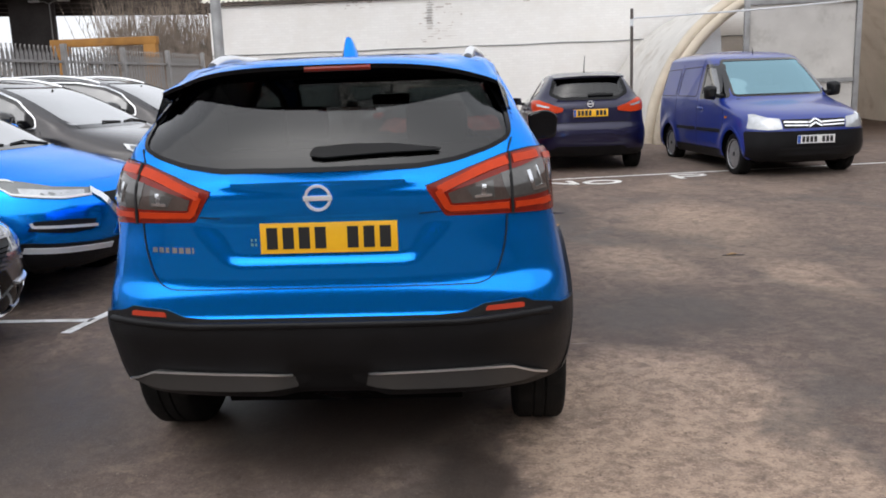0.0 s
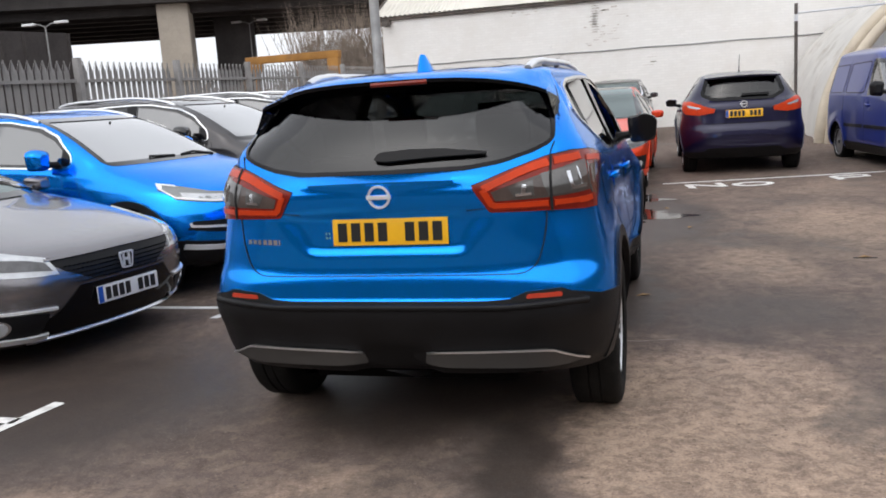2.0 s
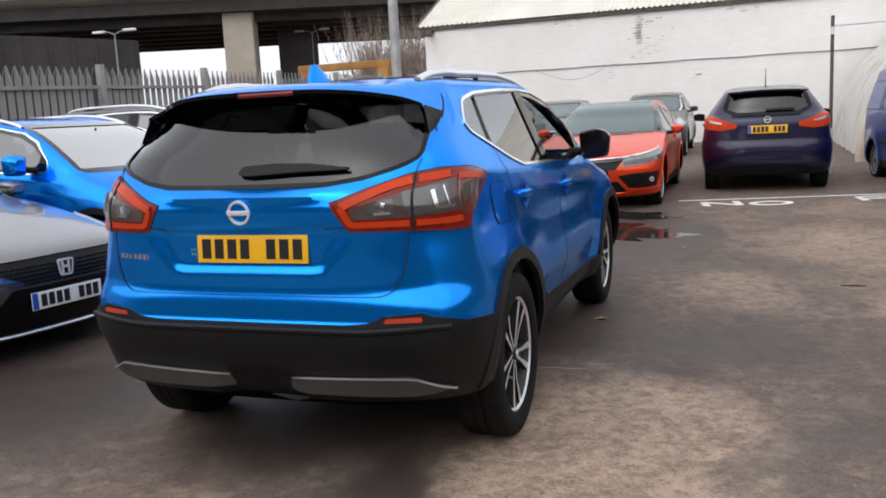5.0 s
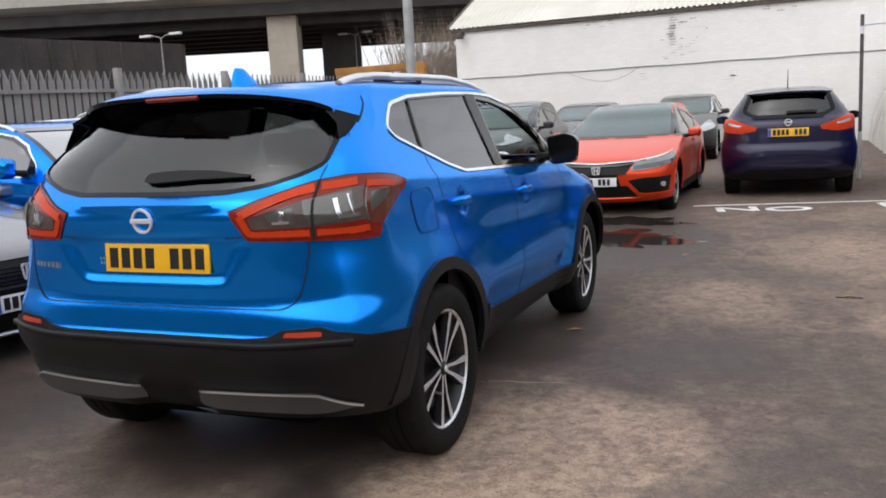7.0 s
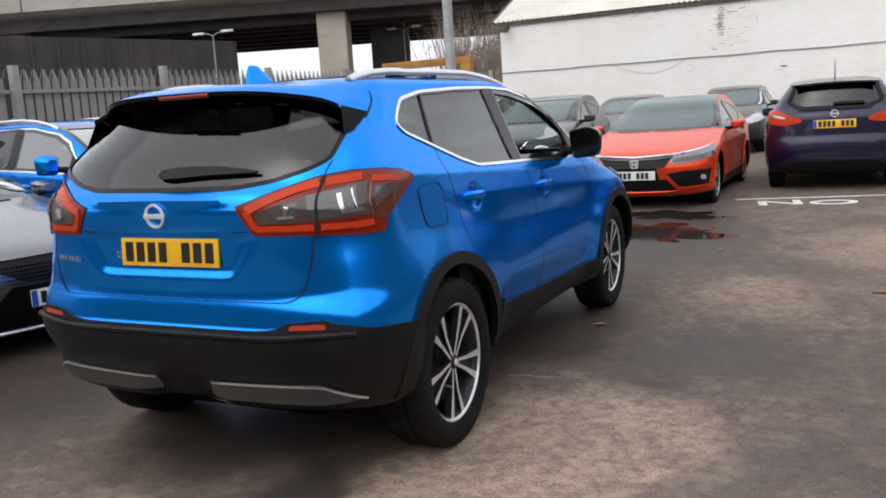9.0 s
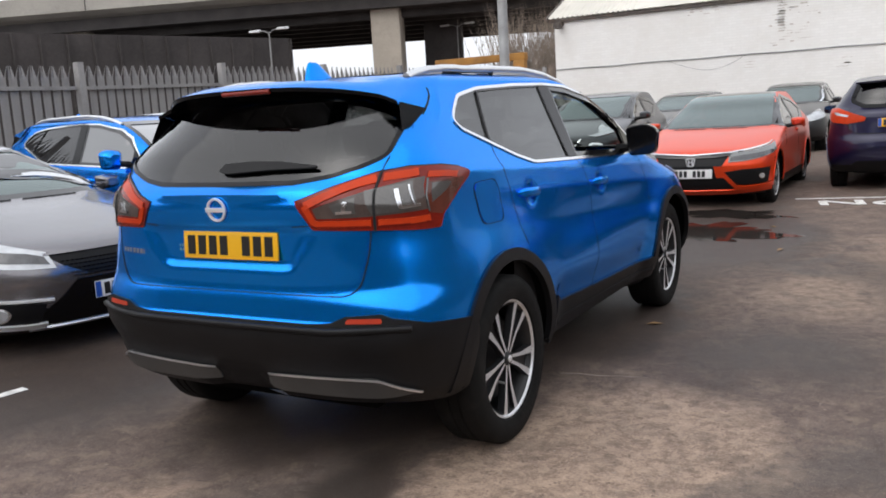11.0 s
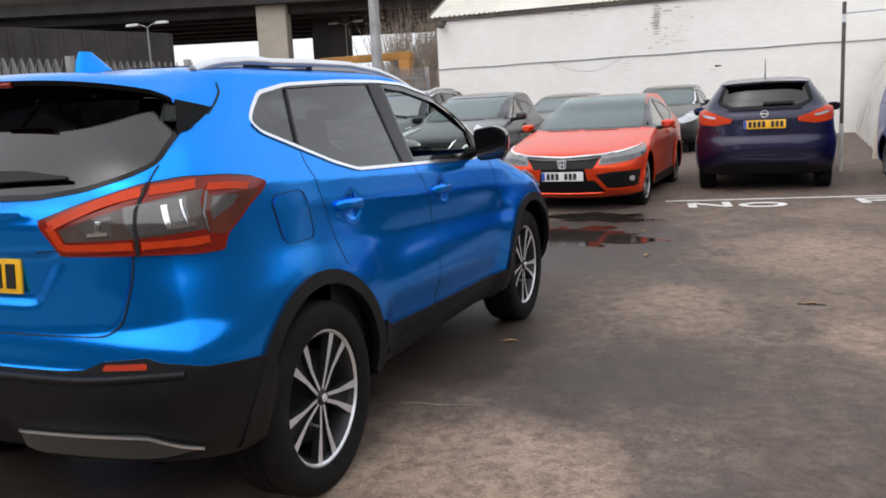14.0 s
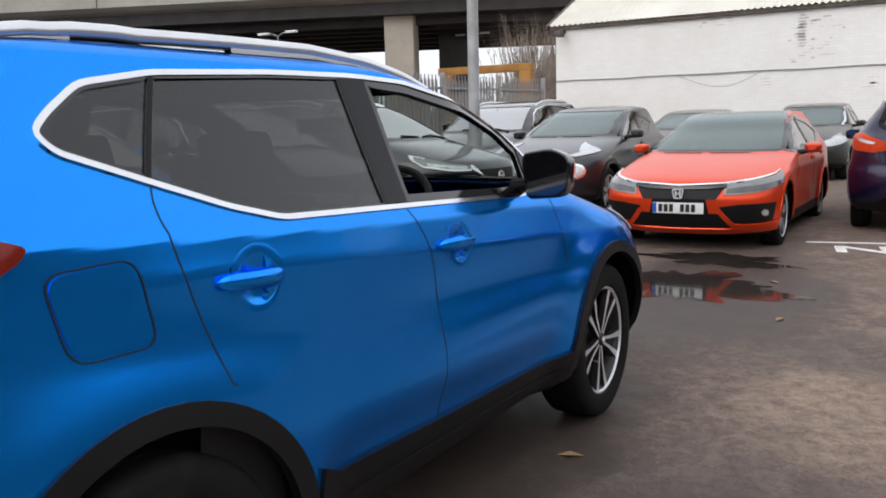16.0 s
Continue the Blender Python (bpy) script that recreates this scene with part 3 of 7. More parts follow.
def build_car(name, label, sh, paint, wb, spec, group="parked cars"):
    """The parts that all the cars share."""
    car = thing(name, label, "car", group)
    glassy = [p for p, _ in spec["side_glass"]]
    frames = spec["side_frame"]
    archr = spec.get("arch", 0.44)
    rw = spec.get("rw", 0.345)
    axles = ((spec.get("rear_axle", 0.0), rw), (wb, rw))
    rearg, frontg = spec["rear_glass"], spec["screen"]
    tail_hole = inset(spec["tail_poly"], 0.03) if "tail_poly" in spec else None
    rear_hole, front_hole = inset(rearg, -0.020 if "rim" in spec else -0.010), inset(frontg, -0.008)

    def skip(c):
        for ya, za in axles:
            if (c.y - ya) ** 2 + (c.z - za) ** 2 < archr ** 2 and abs(c.x) > 0.45:
                return True
        for hy, hz in spec.get("handles", ()):
            if (c.y - hy) ** 2 + (c.z - hz) ** 2 < 0.066 ** 2 and abs(c.x) > 0.5:
                return True
        if tail_hole and c.y < -0.5 and inside(tail_hole, c.x, c.z):
            return True
        if c.z > 0.8:
            if inside(frames, c.y, c.z) and abs(c.x) > 0.45 and abs(c.x) > sh.xs(c.y, c.z) - 0.03:
                return True
            if c.y < 0.3 and inside(rear_hole, c.x, c.z) and abs(c.y - sh.rear(c.x, c.z)) < 0.09:
                return True
            if c.y > 0.5 and inside(front_hole, c.x, c.z) and abs(c.y - sh.front(c.x, c.z)) < 0.08:
                return True
        return False
    zs = zsteps(spec.get("low", 0.24), sh.roof - 0.004, spec.get("dz", 0.024), [sh.roof - 0.012, sh.roof - 0.02, sh.roof - 0.03])
    part("body", sh.skin(zs, skip, spec.get("ke", 14), spec.get("ks", 70), lambda c: 1 if c.z < spec.get("black_below", 0.34) or (c.z < spec.get("clad_rear", 0) and c.y < -0.4) or (c.z < 0.6 and min(math.hypot(c.y - ya, c.z - za) for ya, za in axles) < spec.get("clad", 0)) else 0), [paint, M["plastic"]], car, angle=35)
    # underside and wheel wells
    bm = bmesh.new()
    lo = spec.get("low", 0.24)
    box(bm, -0.55, 0.55, sh.yr(lo) + 0.05, sh.yf(lo) - 0.05, lo - 0.01, lo + 0.10)
    box(bm, -sh.w(lo) + 0.06, sh.w(lo) - 0.06, archr + 0.02, wb - archr - 0.02, lo - 0.008, lo + 0.08)
    part("underbody", bm, M["well"], car, flat=True)
    for ya, za in axles:
        for s in (-1, 1):
            bm = bmesh.new()
            k = 20
            ring = []
            for i in range(k + 1):
                t = math.radians(-20 + 220 * i / k)
                yy, zz = ya + (archr + 0.004) * math.cos(t), za + (archr + 0.004) * math.sin(t)
                ring.append((yy, max(zz, lo - 0.02)))
            outer = [bm.verts.new((s * (sh.xs(y, z) - 0.004), y, z)) for y, z in ring]
            inner = [bm.verts.new((s * 0.48, y, z)) for y, z in ring]
            for i in range(k):
                bm.faces.new((outer[i], outer[i + 1], inner[i + 1], inner[i]))
            bm.faces.new(inner)
            part("wheel_well", bm, M["well"], car)
    for s in (-1, 1):
        for ya, _ in axles:
            wheel(car, s * (spec.get("track", 0.865) + (spec.get("rear_wider", 0.0) if ya < 1 else 0.0)), ya, spec.get("tyre", rw), spec.get("tw", 0.215), spec.get("style", "five"), s, rw)
    # side glass, its frame and trim
    for s in (-1, 1):
        fn = sh.side_map(s)
        for poly, mat in spec["side_glass"]:
            part("side_window", sh.patch(fn, poly, -0.004, 0.0, 0.07), M[mat], car).visible_shadow = False
        if spec.get("far_glass") and (s < 0 or spec.get("closed")):
            part("side_window", sh.patch(fn, spec["far_glass"], -0.004, 0.0, 0.07), M["clear" if s < 0 else "screen"], car).visible_shadow = False
        bm = bmesh.new()
        wide = spec.get("band", 0.034)
        for poly, _ in spec["side_glass"]:
            sh.ribbon(fn, poly, wide, 0.0025, True, bm, 0.008)
        if spec.get("open"):
            sh.ribbon(fn, inset(spec["open"], 0.010), 0.028, 0.0, True, bm, 0.02)
        sh.ribbon(fn, frames, wide if "band" in spec else 0.034, 0.003, True, bm, 0.008)
        part("window_frame", bm, M["gloss"], car, "gloss black window surround")
        if "clad" not in spec:
            for ya, za in axles:
                arc = [(ya + (archr + 0.006) * math.cos(radians(a)), za + (archr + 0.006) * math.sin(radians(a))) for a in range(-8, 189, 7)]
                part("arch_lip", sh.ribbon(fn, [p for p in arc if p[1] > lo + 0.03], 0.046, 0.006, False, None, 0.012), paint, car)
        for poly in spec.get("pillars", ()):
            part("door_pillar_trim", sh.patch(fn, poly, 0.004, 0.008), M["frit"], car)
        if spec.get("chrome"):
            part("window_trim", sh.ribbon(fn, spec["chrome"], spec.get("chrome_w", 0.022), 0.006, True, None, 0.008), M["chrome"], car, "chrome window trim")
        for line in spec.get("seams", ()):
            part("shut_line", sh.ribbon(fn, soft(line), 0.0036, 0.0010, False, None, 0.003, 0.02), M["seam"], car)
        for hy, hz in spec.get("handles", ()):
            door_handle(car, sh, s, hy, hz, paint)
        part("door_trim_inside", sh.patch(fn, spec.get("trim", [(0.1, 0.45), (wb - 0.7, 0.45), (wb - 0.7, 1.0), (0.1, 1.02)]), -0.06, 0.0, 0.2), M["interior"], car)
    part("rear_window", sh.patch(sh.rear_map(), rearg, -0.003, 0.0, 0.05), M[spec.get("rear_mat", "privacy")], car).visible_shadow = False
    if "rim" in spec:
        part("rear_window_surround", sh.ribbon(sh.rear_map(), inset(rearg, -0.027), 0.044, 0.001, True, None, 0.004), paint, car)
    bm = sh.ribbon(sh.rear_map(), rearg, spec.get("rim", 0.05), 0.003, True, None, 0.010)
    part("rear_window_frame", bm, M["frit"], car)
    part("windscreen", sh.patch(sh.front_map(), frontg, spec.get("screen_lift", -0.003), 0.0, 0.05), M[spec.get("screen_mat", "dustyscreen")], car).visible_shadow = False
    part("windscreen_frame", sh.ribbon(sh.front_map(), frontg, 0.034, 0.002, True, None, 0.008), M["gloss"], car)
    # inside
    seats(car, spec.get("seats", [(0.37, 1.0, 0.62, 0.50), (-0.37, 1.0, 0.62, 0.50), (0.0, 0.1, 0.64, 1.22)]))
    dy = spec.get("dash", wb - 0.95)
    bm = bmesh.new()
    box(bm, -0.68, 0.68, dy, dy + 0.45, 0.55, spec.get("dash_z", 1.0), 0.05)
    part("dashboard", bm, M["interior"], car)
    bm = bmesh.new()
    k = 28
    tube(bm, [(0.37 + 0.185 * math.cos(math.tau * i / k), dy - 0.14 + 0.08 * math.sin(math.tau * i / k), spec.get("dash_z", 1.0) - 0.02 + 0.165 * math.sin(math.tau * i / k)) for i in range(k + 1)], 0.016, 8, False)
    box(bm, 0.30, 0.44, dy - 0.16, dy - 0.1, 0.90, 1.0, 0.02)
    part("steering_wheel", bm, M["interior"], car)
    if "clad" in spec:
        bm = bmesh.new()
        box(bm, -0.12, 0.12, dy - 0.10, dy - 0.07, sh.zt - 0.18, sh.zt - 0.11, 0.012)
        tube(bm, [(0, dy - 0.07, sh.zt - 0.14), (0, dy + 0.02, sh.zt - 0.06)], 0.01, 6)
        part("inside_mirror", bm, M["gloss"], car)
    bm = bmesh.new()
    box(bm, -0.75, 0.75, -0.1, wb - 0.5, 0.30, 0.36)
    part("cabin_floor", bm, M["interior"], car, flat=True)
    return car


def door_handle(car, sh, s, y, z, paint, w=0.225):
    """A flat pull handle across its round dished cup."""
    fn = sh.side_map(s)
    k = 28
    cup = [(y + 0.022 + 0.066 * math.cos(math.tau * i / k), z - 0.004 + 0.058 * math.sin(math.tau * i / k)) for i in range(k)]
    bm = bmesh.new()
    rings = []
    for q, d in ((1.5, 0.0008), (1.08, 0.0016), (1.0, 0.0002), (0.92, -0.002), (0.74, -0.0045), (0.45, -0.0065), (0.15, -0.007)):
        rings.append([bm.verts.new(fn(y + 0.022 + (a - y - 0.022) * q, z + (b - z) * q) + sh.normal(fn, a, b) * d) for a, b in cup])
    for p, q in zip(rings, rings[1:]):
        for i in range(k):
            j = (i + 1) % k
            bm.faces.new((p[i], p[j], q[j], q[i]))
    bm.faces.new(rings[-1])
    bmesh.ops.recalc_face_normals(bm, faces=bm.faces[:])
    handle = part("door_handle", bm, paint, car)
    y0, y1, n = y - w * 0.52, y + w * 0.46, 20
    bm = bmesh.new()
    rings = []
    for i in range(n + 1):
        t = i / n
        e = max(0.02, 1 - abs(2 * t - 1) ** 6) ** 0.5
        yy = y0 + (y1 - y0) * t
        c = fn(yy, z + 0.006 - 0.010 * t) + sh.normal(fn, yy, z) * 0.026 * math.sin(math.pi * t) ** 0.45
        rings.append([bm.verts.new(c + Vector((s * 0.0115 * e * math.cos(a), 0, 0.021 * e * math.sin(a)))) for a in (math.tau * j / 14 for j in range(14))])
    for p, q in zip(rings, rings[1:]):
        for j in range(14):
            bm.faces.new((p[j], p[(j + 1) % 14], q[(j + 1) % 14], q[j]))
    bm.faces.new(rings[0])
    bm.faces.new(rings[-1])
    bmesh.ops.recalc_face_normals(bm, faces=bm.faces[:])
    part("pull_bar", bm, paint, handle)
    return handle


def lamp_wrap(sh, pts, rear=True, x0=0.66):
    """Corners given as ('x', x, z) or ('y', y, z), turned into the wrap map's plane."""
    out = []
    for k, a, z in pts:
        out.append((a, z) if k == "x" else (sh.w_of(a, z, x0, rear), z))
    return out


def crossover(name, label, paint, group="parked cars", front_black=False, closed=False):
    """The compact crossover: full rear, flanks and nose."""
    def side(y, z):
        zc = 1.088 - 0.072 * y
        d = 0.013 * max(0.0, 1 - abs(z - zc) / (0.12 if z > zc else 0.16)) * step01(-0.45, 0.1, y) * (1 - step01(2.7, 3.1, y))
        zl = 0.66 - 0.05 * y
        d += 0.011 * math.exp(-((z - zl + 0.02) / 0.07) ** 2) * step01(0.3, 0.7, y) * (1 - step01(1.9, 2.3, y))
        d -= 0.009 * math.exp(-((z - 0.83) / 0.10) ** 2) * step01(0.35, 0.8, y) * (1 - step01(1.9, 2.3, y))
        d -= 0.030 * step01(0.68, 0.44, z) * step01(0.42, 0.62, y) * (1 - step01(1.98, 2.18, y))
        for ya in (REAR_AXLE, 2.646):
            r = math.hypot(y - ya, z - ARCH_Z)
            d += 0.026 * math.exp(-((r - 0.44) / 0.17) ** 2)
        return d

    def back(x, z):
        a = abs(x)
        rec = step01(0.385, 0.285, a - 0.7 * (z - 0.865)) * step01(0.850, 0.880, z) * (1 - step01(1.005, 1.035, z))
        zl = 1.150 + 0.022 * (a / 0.42) ** 2
        ledge = math.exp(-((z - zl) / (0.028 if z > zl else 0.016)) ** 2) * max(0.0, 1 - (a / 0.50) ** 2) ** 0.8
        low = step01(0.22, 0.13, a) * step01(0.47, 0.43, z)
        return 0.018 * rec - 0.022 * ledge + 0.05 * low
    sh = Shell(
        yr=[(0.24, -0.45), (0.30, -0.58), (0.335, -0.735), (0.36, -0.775), (0.45, -0.800), (0.52, -0.812), (0.555, -0.832), (0.60, -0.842), (0.64, -0.844), (0.66, -0.832), (0.69, -0.826), (0.74, -0.819), (0.80, -0.806), (0.90, -0.812), (1.03, -0.818), (1.10, -0.826), (1.15, -0.812), (1.19, -0.772),
            (1.31, -0.700), (1.45, -0.600), (1.52, -0.545), (1.56, -0.48), (1.59, -0.35), (1.615, -0.05), (1.632, 0.35)],
        yf=[(0.24, 3.30), (0.30, 3.42), (0.40, 3.50), (0.55, 3.55), (0.70, 3.556), (0.80, 3.53), (0.88, 3.46), (0.93, 3.32), (0.98, 3.13), (1.03, 2.93), (1.07, 2.74), (1.10, 2.57), (1.15, 2.43), (1.22, 2.29), (1.37, 2.00), (1.48, 1.74),
            (1.545, 1.50), (1.58, 1.27), (1.61, 0.92), (1.632, 0.52)],
        hw=[(0.24, 0.78), (0.30, 0.840), (0.36, 0.866), (0.50, 0.890), (0.65, 0.896), (0.80, 0.884), (0.90, 0.870), (1.0, 0.856), (1.10, 0.846), (1.21, 0.838), (1.30, 0.80)],
        shoulder=[(-0.8, 1.19), (-0.3, 1.195), (0.3, 1.16), (0.9, 1.12), (2.0, 1.06), (2.6, 0.98), (3.3, 0.88)],
        top_w=0.632, zt=1.550, roof=1.634,
        lr=[(0.24, 0.46), (0.7, 0.46), (1.0, 0.44), (1.2, 0.44), (1.276, 0.34), (1.368, 0.36), (1.45, 0.41), (1.545, 0.41), (1.63, 0.4)], lf=[(0.24, 0.6), (0.7, 0.72), (0.9, 0.80), (1.05, 0.70), (1.10, 0.45), (1.2, 0.28), (1.5, 0.28), (1.63, 0.3)],
        nr=[(0.24, 3.2), (0.45, 3.8), (0.70, 4.4), (0.80, 3.9), (1.0, 3.2), (1.2, 3.0), (1.30, 3.0), (1.40, 2.6), (1.64, 2.5)], side=side, back=back, crown=2.5, widen=0.034)
    frame_line = rounded([(-0.15, 1.395), (-0.10, 1.435), (0.0, 1.496), (0.21, 1.528), (0.60, 1.544), (0.94, 1.549), (1.235, 1.536), (1.60, 1.470), (1.80, 1.385), (2.00, 1.225), (2.02, 1.13), (1.80, 1.118), (1.01, 1.150), (0.435, 1.172), (0.27, 1.215), (0.075, 1.284), (-0.12, 1.355)], 0.03, 3)
    pane_line = inset(frame_line, 0.010)
    spec = {
        "side_frame": frame_line, "arch": 0.462, "rw": 0.352, "tyre": 0.368, "track": 0.885, "rear_axle": REAR_AXLE, "rear_wider": 0.030, "tw": 0.230, "band": 0.008, "style": "twin", "chrome": frame_line, "chrome_w": 0.0135, "dz": 0.016, "ks": 105, "ke": 30, "clad": 0.485, "clad_rear": 0.63, "tail_poly": TAIL_POLY, "screen_mat": "paleglass" if closed else "clear",
        "side_glass": [
            (cut(pane_line, (-0.095, 1.0), (0.248, 1.6)), "privacy"),
            (cut(cut(pane_line, (0.258, 1.6), (-0.085, 1.0)), (0.897, 1.0), (0.890, 1.6)), "privacy")],
        "open": cut(cut(pane_line, (1.022, 1.6), (1.012, 1.0)), (1.915, 1.0), (1.905, 1.6)),
        "closed": closed, "far_glass": cut(cut(pane_line, (1.022, 1.6), (1.012, 1.0)), (1.915, 1.0), (1.905, 1.6)),
        "pillars": [cut(cut(pane_line, (0.892, 1.6), (0.899, 1.0)), (1.010, 1.0), (1.020, 1.6)), cut(pane_line, (1.90, 1.6), (1.91, 1.0)), cut(cut(pane_line, (0.246, 1.6), (-0.097, 1.0)), (-0.083, 1.0), (0.260, 1.6))],
        "seams": [[(0.075, 1.275), (0.06, 1.24), (0.06, 1.17), (0.10, 1.02), (0.165, 0.83)], [(1.00, 1.14), (1.075, 1.03), (1.11, 0.85), (1.11, 0.40)], [(2.06, 1.10), (2.13, 0.9), (2.14, 0.80)], [(0.165, 0.83), (0.18, 0.82)]],
        "handles": [(0.285, 1.045), (1.245, 1.005)],
        "rim": 0.016, "rear_glass": rounded([(-0.693, 1.282), (-0.62, 1.247), (-0.50, 1.212), (-0.36, 1.193), (0.0, 1.190), (0.36, 1.193), (0.50, 1.212), (0.62, 1.247), (0.693, 1.282), (0.682, 1.368), (0.645, 1.445), (0.585, 1.53), (-0.585, 1.53), (-0.645, 1.445), (-0.682, 1.368)], 0.03, 4),
        "screen": rounded([(-0.74, 1.13), (0.74, 1.13), (0.58, 1.535), (-0.58, 1.535)], 0.05, 4),
        "dash": 1.72, "dash_z": 1.08, "seats": [(0.37, 0.95, 0.66, 0.50), (-0.37, 0.95, 0.66, 0.50), (0.0, 0.08, 0.68, 1.22)],
    }
    sh.driver_pane = spec["far_glass"]
    car = build_car(name, label, sh, paint, 2.646, spec, group)
    rm, fm = sh.rear_map(), sh.front_map()
    wm, wb_, wf = sh.wrap_map(), sh.wrap_map(0.76), sh.wrap_map(rear=False)
    # tailgate
    tail = part("tailgate", sh.patch(rm, rounded(TAIL_POLY, 0.02, 3), 0.004, 0.007, 0.018), paint, car)
    part("shut_line", sh.ribbon(rm, soft([(-0.697, 1.274), (-0.676, 1.215), (-0.675, 1.02), (-0.665, 0.90), (-0.62, 0.765), (-0.46, 0.765), (0.46, 0.765), (0.62, 0.765), (0.665, 0.90), (0.675, 1.02), (0.676, 1.215), (0.697, 1.274)]), 0.0038, 0.0042, False, None, 0.006, 0.02), M["seam"], car)
    part("crease", sh.ribbon(rm, [(-0.46, 1.035), (-0.36, 1.030)], 0.003, 0.0045), M["seam"], tail)
    part("crease", sh.ribbon(rm, [(0.36, 1.030), (0.46, 1.035)], 0.003, 0.0045), M["seam"], tail)
    plate(tail, pose(0.030, -0.804, 0.950, -4), M["yellow"], w=0.50, band=False)
    part("sticker", sh.patch(rm, [(-0.258, 0.922), (-0.236, 0.922), (-0.236, 0.950), (-0.258, 0.950)], 0.004, 0.003, 0.1), M["sticker"], tail, "small pale sticker")
    badge(tail, pose(0.005, sh.rear(0, 1.097) - 0.006, 1.097, 5), 0.049)
    for i, wdt in enumerate((0.024, 0.024, 0.018, 0.024, 0.024, 0.024, 0.008)):
        x = -0.635 + i * 0.0265
        part("lettering_bar", sh.patch(rm, [(x, 0.905 - 0.0008 * i), (x + wdt * 0.8, 0.905 - 0.0008 * i), (x + wdt * 0.8, 0.923), (x, 0.923)], 0.005, 0.004, 0.1), M["chrome"], tail)
    # wiper on the rear window
    bm = bmesh.new()
    sh.patch(rm, rounded([(-0.035, 1.232), (-0.015, 1.262), (0.12, 1.270), (0.27, 1.267), (0.44, 1.247), (0.435, 1.240), (0.22, 1.235), (0.02, 1.224)], 0.012, 3), 0.020, 0.012, 0.04, bm)
    part("rear_wiper", bm, M["plastic"], tail, "black rear wiper arm")
    # roof spoiler over the window
    bm = bmesh.new()
    rows = []
    for i in range(37):
        x = 0.650 * math.sin(math.pi / 2 * (-1 + i / 18)) * 0.35 + 0.650 * (-1 + i / 18) * 0.65
        q = abs(x) / 0.650
        yt = -0.690 + 0.215 * min(1.0, abs(x) / 0.57) ** 2.6
        ztip = 1.566 - 0.012 * q * q - 0.066 * q ** 4
        end = step01(0.93, 1.0, q)
        y1 = -0.24 + 0.03 * q ** 8
        xr = x * 0.985
        zr = sh.top(xr * (1 - 0.03 * end), y1) + 0.003
        ym = yt + 0.19 - 0.04 * q ** 6
        zm = max(ztip + 0.020, sh.top(x * 0.95, ym) + 0.004)
        prof = [(y1, zr), (ym, zm - 0.012 * end), (yt + 0.10, ztip + 0.022 - 0.004 * end), (yt + 0.025, ztip + 0.004), (yt, ztip - 0.004), (yt + 0.004, ztip - 0.020), (yt + 0.05, ztip - 0.026), (yt + 0.13 + 0.033 * end, 1.512 - 0.064 * q ** 5)]
        out = step01(0.80, 1.0, q) * (1 if x > 0 else -1)
        ends = (0.0, 0.002, 0.004, 0.005, 0.005, 0.008, 0.014, 0.031)
        rows.append([bm.verts.new(((xr if j == 0 else x) + ends[j] * out, y, z)) for j, (y, z) in enumerate(prof)])
    for a, b in zip(rows, rows[1:]):
        for j in range(7):
            f = bm.faces.new((a[j], b[j], b[j + 1], a[j + 1]))
            f.material_index = 1 if j >= 4 else 0
    bm.faces.new(rows[0])
    bm.faces.new(rows[-1][::-1])
    bmesh.ops.recalc_face_normals(bm, faces=bm.faces[:])
    sp = part("roof_spoiler", bm, [paint, M["frit"]], tail, "", angle=30)
    bm = bmesh.new()
    tube(bm, [(x, sh.rear(x, 1.53) - 0.150, 1.548) for x in [-0.045 + 0.24 * i / 10 for i in range(11)]], 0.010, 8)
    part("high_brake_light", bm, M["red"], sp, "red high brake light strip")
    for s in (1, -1):
        tip, inner, foot, n = Vector((0.683, -0.298, 1.449)), Vector((0.656, -0.462, 1.480)), Vector((0.690, -0.502, 1.366)), 10
        bm = bmesh.new()
        fin = {}
        for i in range(n + 1):
            for j in range(i + 1):
                p = tip + (inner - tip) * ((i - j) / n) + (foot - tip) * (j / n)
                p.y += 0.02 * math.sin(math.pi * i / n) * (j / n)
                fin[i, j] = bm.verts.new((s * max(p.x, sh.xs(p.y, p.z) + 0.004), p.y, p.z))
        for i in range(n):
            for j in range(i + 1):
                bm.faces.new((fin[i, j], fin[i + 1, j], fin[i + 1, j + 1]))
                if j < i:
                    bm.faces.new((fin[i, j], fin[i + 1, j + 1], fin[i, j + 1]))
        bmesh.ops.solidify(bm, geom=bm.faces[:], thickness=0.008)
        bmesh.ops.recalc_face_normals(bm, faces=bm.faces[:])
        part("spoiler_side_fin", bm, M["frit"], tail, "gloss black side fin")
        part("shut_line", sh.ribbon(sh.side_map(s), [(-0.225, 1.556), (-0.208, 1.530), (-0.222, 1.502), (-0.262, 1.472), (-0.300, 1.448), (-0.34, 1.426)], 0.007, 0.0012, False, None, 0.003, 0.015), M["seam"], car)
    # rear lamps
    for s in (1, -1):
        def both(poly):
            return poly if s > 0 else mirrored(poly)
        outer = both(rounded(lamp_wrap(sh, [("x", 0.385, 1.122), ("x", 0.53, 1.170), ("x", 0.66, 1.215), ("y", -0.58, 1.232), ("y", -0.45, 1.225), ("y", -0.33, 1.208), ("y", -0.265, 1.190), ("y", -0.285, 1.165), ("y", -0.42, 1.095), ("y", -0.505, 1.045), ("y", -0.53, 0.998), ("y", -0.62, 1.000), ("x", 0.66, 1.012), ("x", 0.455, 1.017)]), 0.012, 3))
        lamp = part("tail_lamp", sh.patch(wm, outer, 0.010, 0.016, 0.03), M["red"], car, "red wraparound tail lamp with smoked middle")
        def on_lamp(pts):
            return both(lamp_wrap(sh, pts))

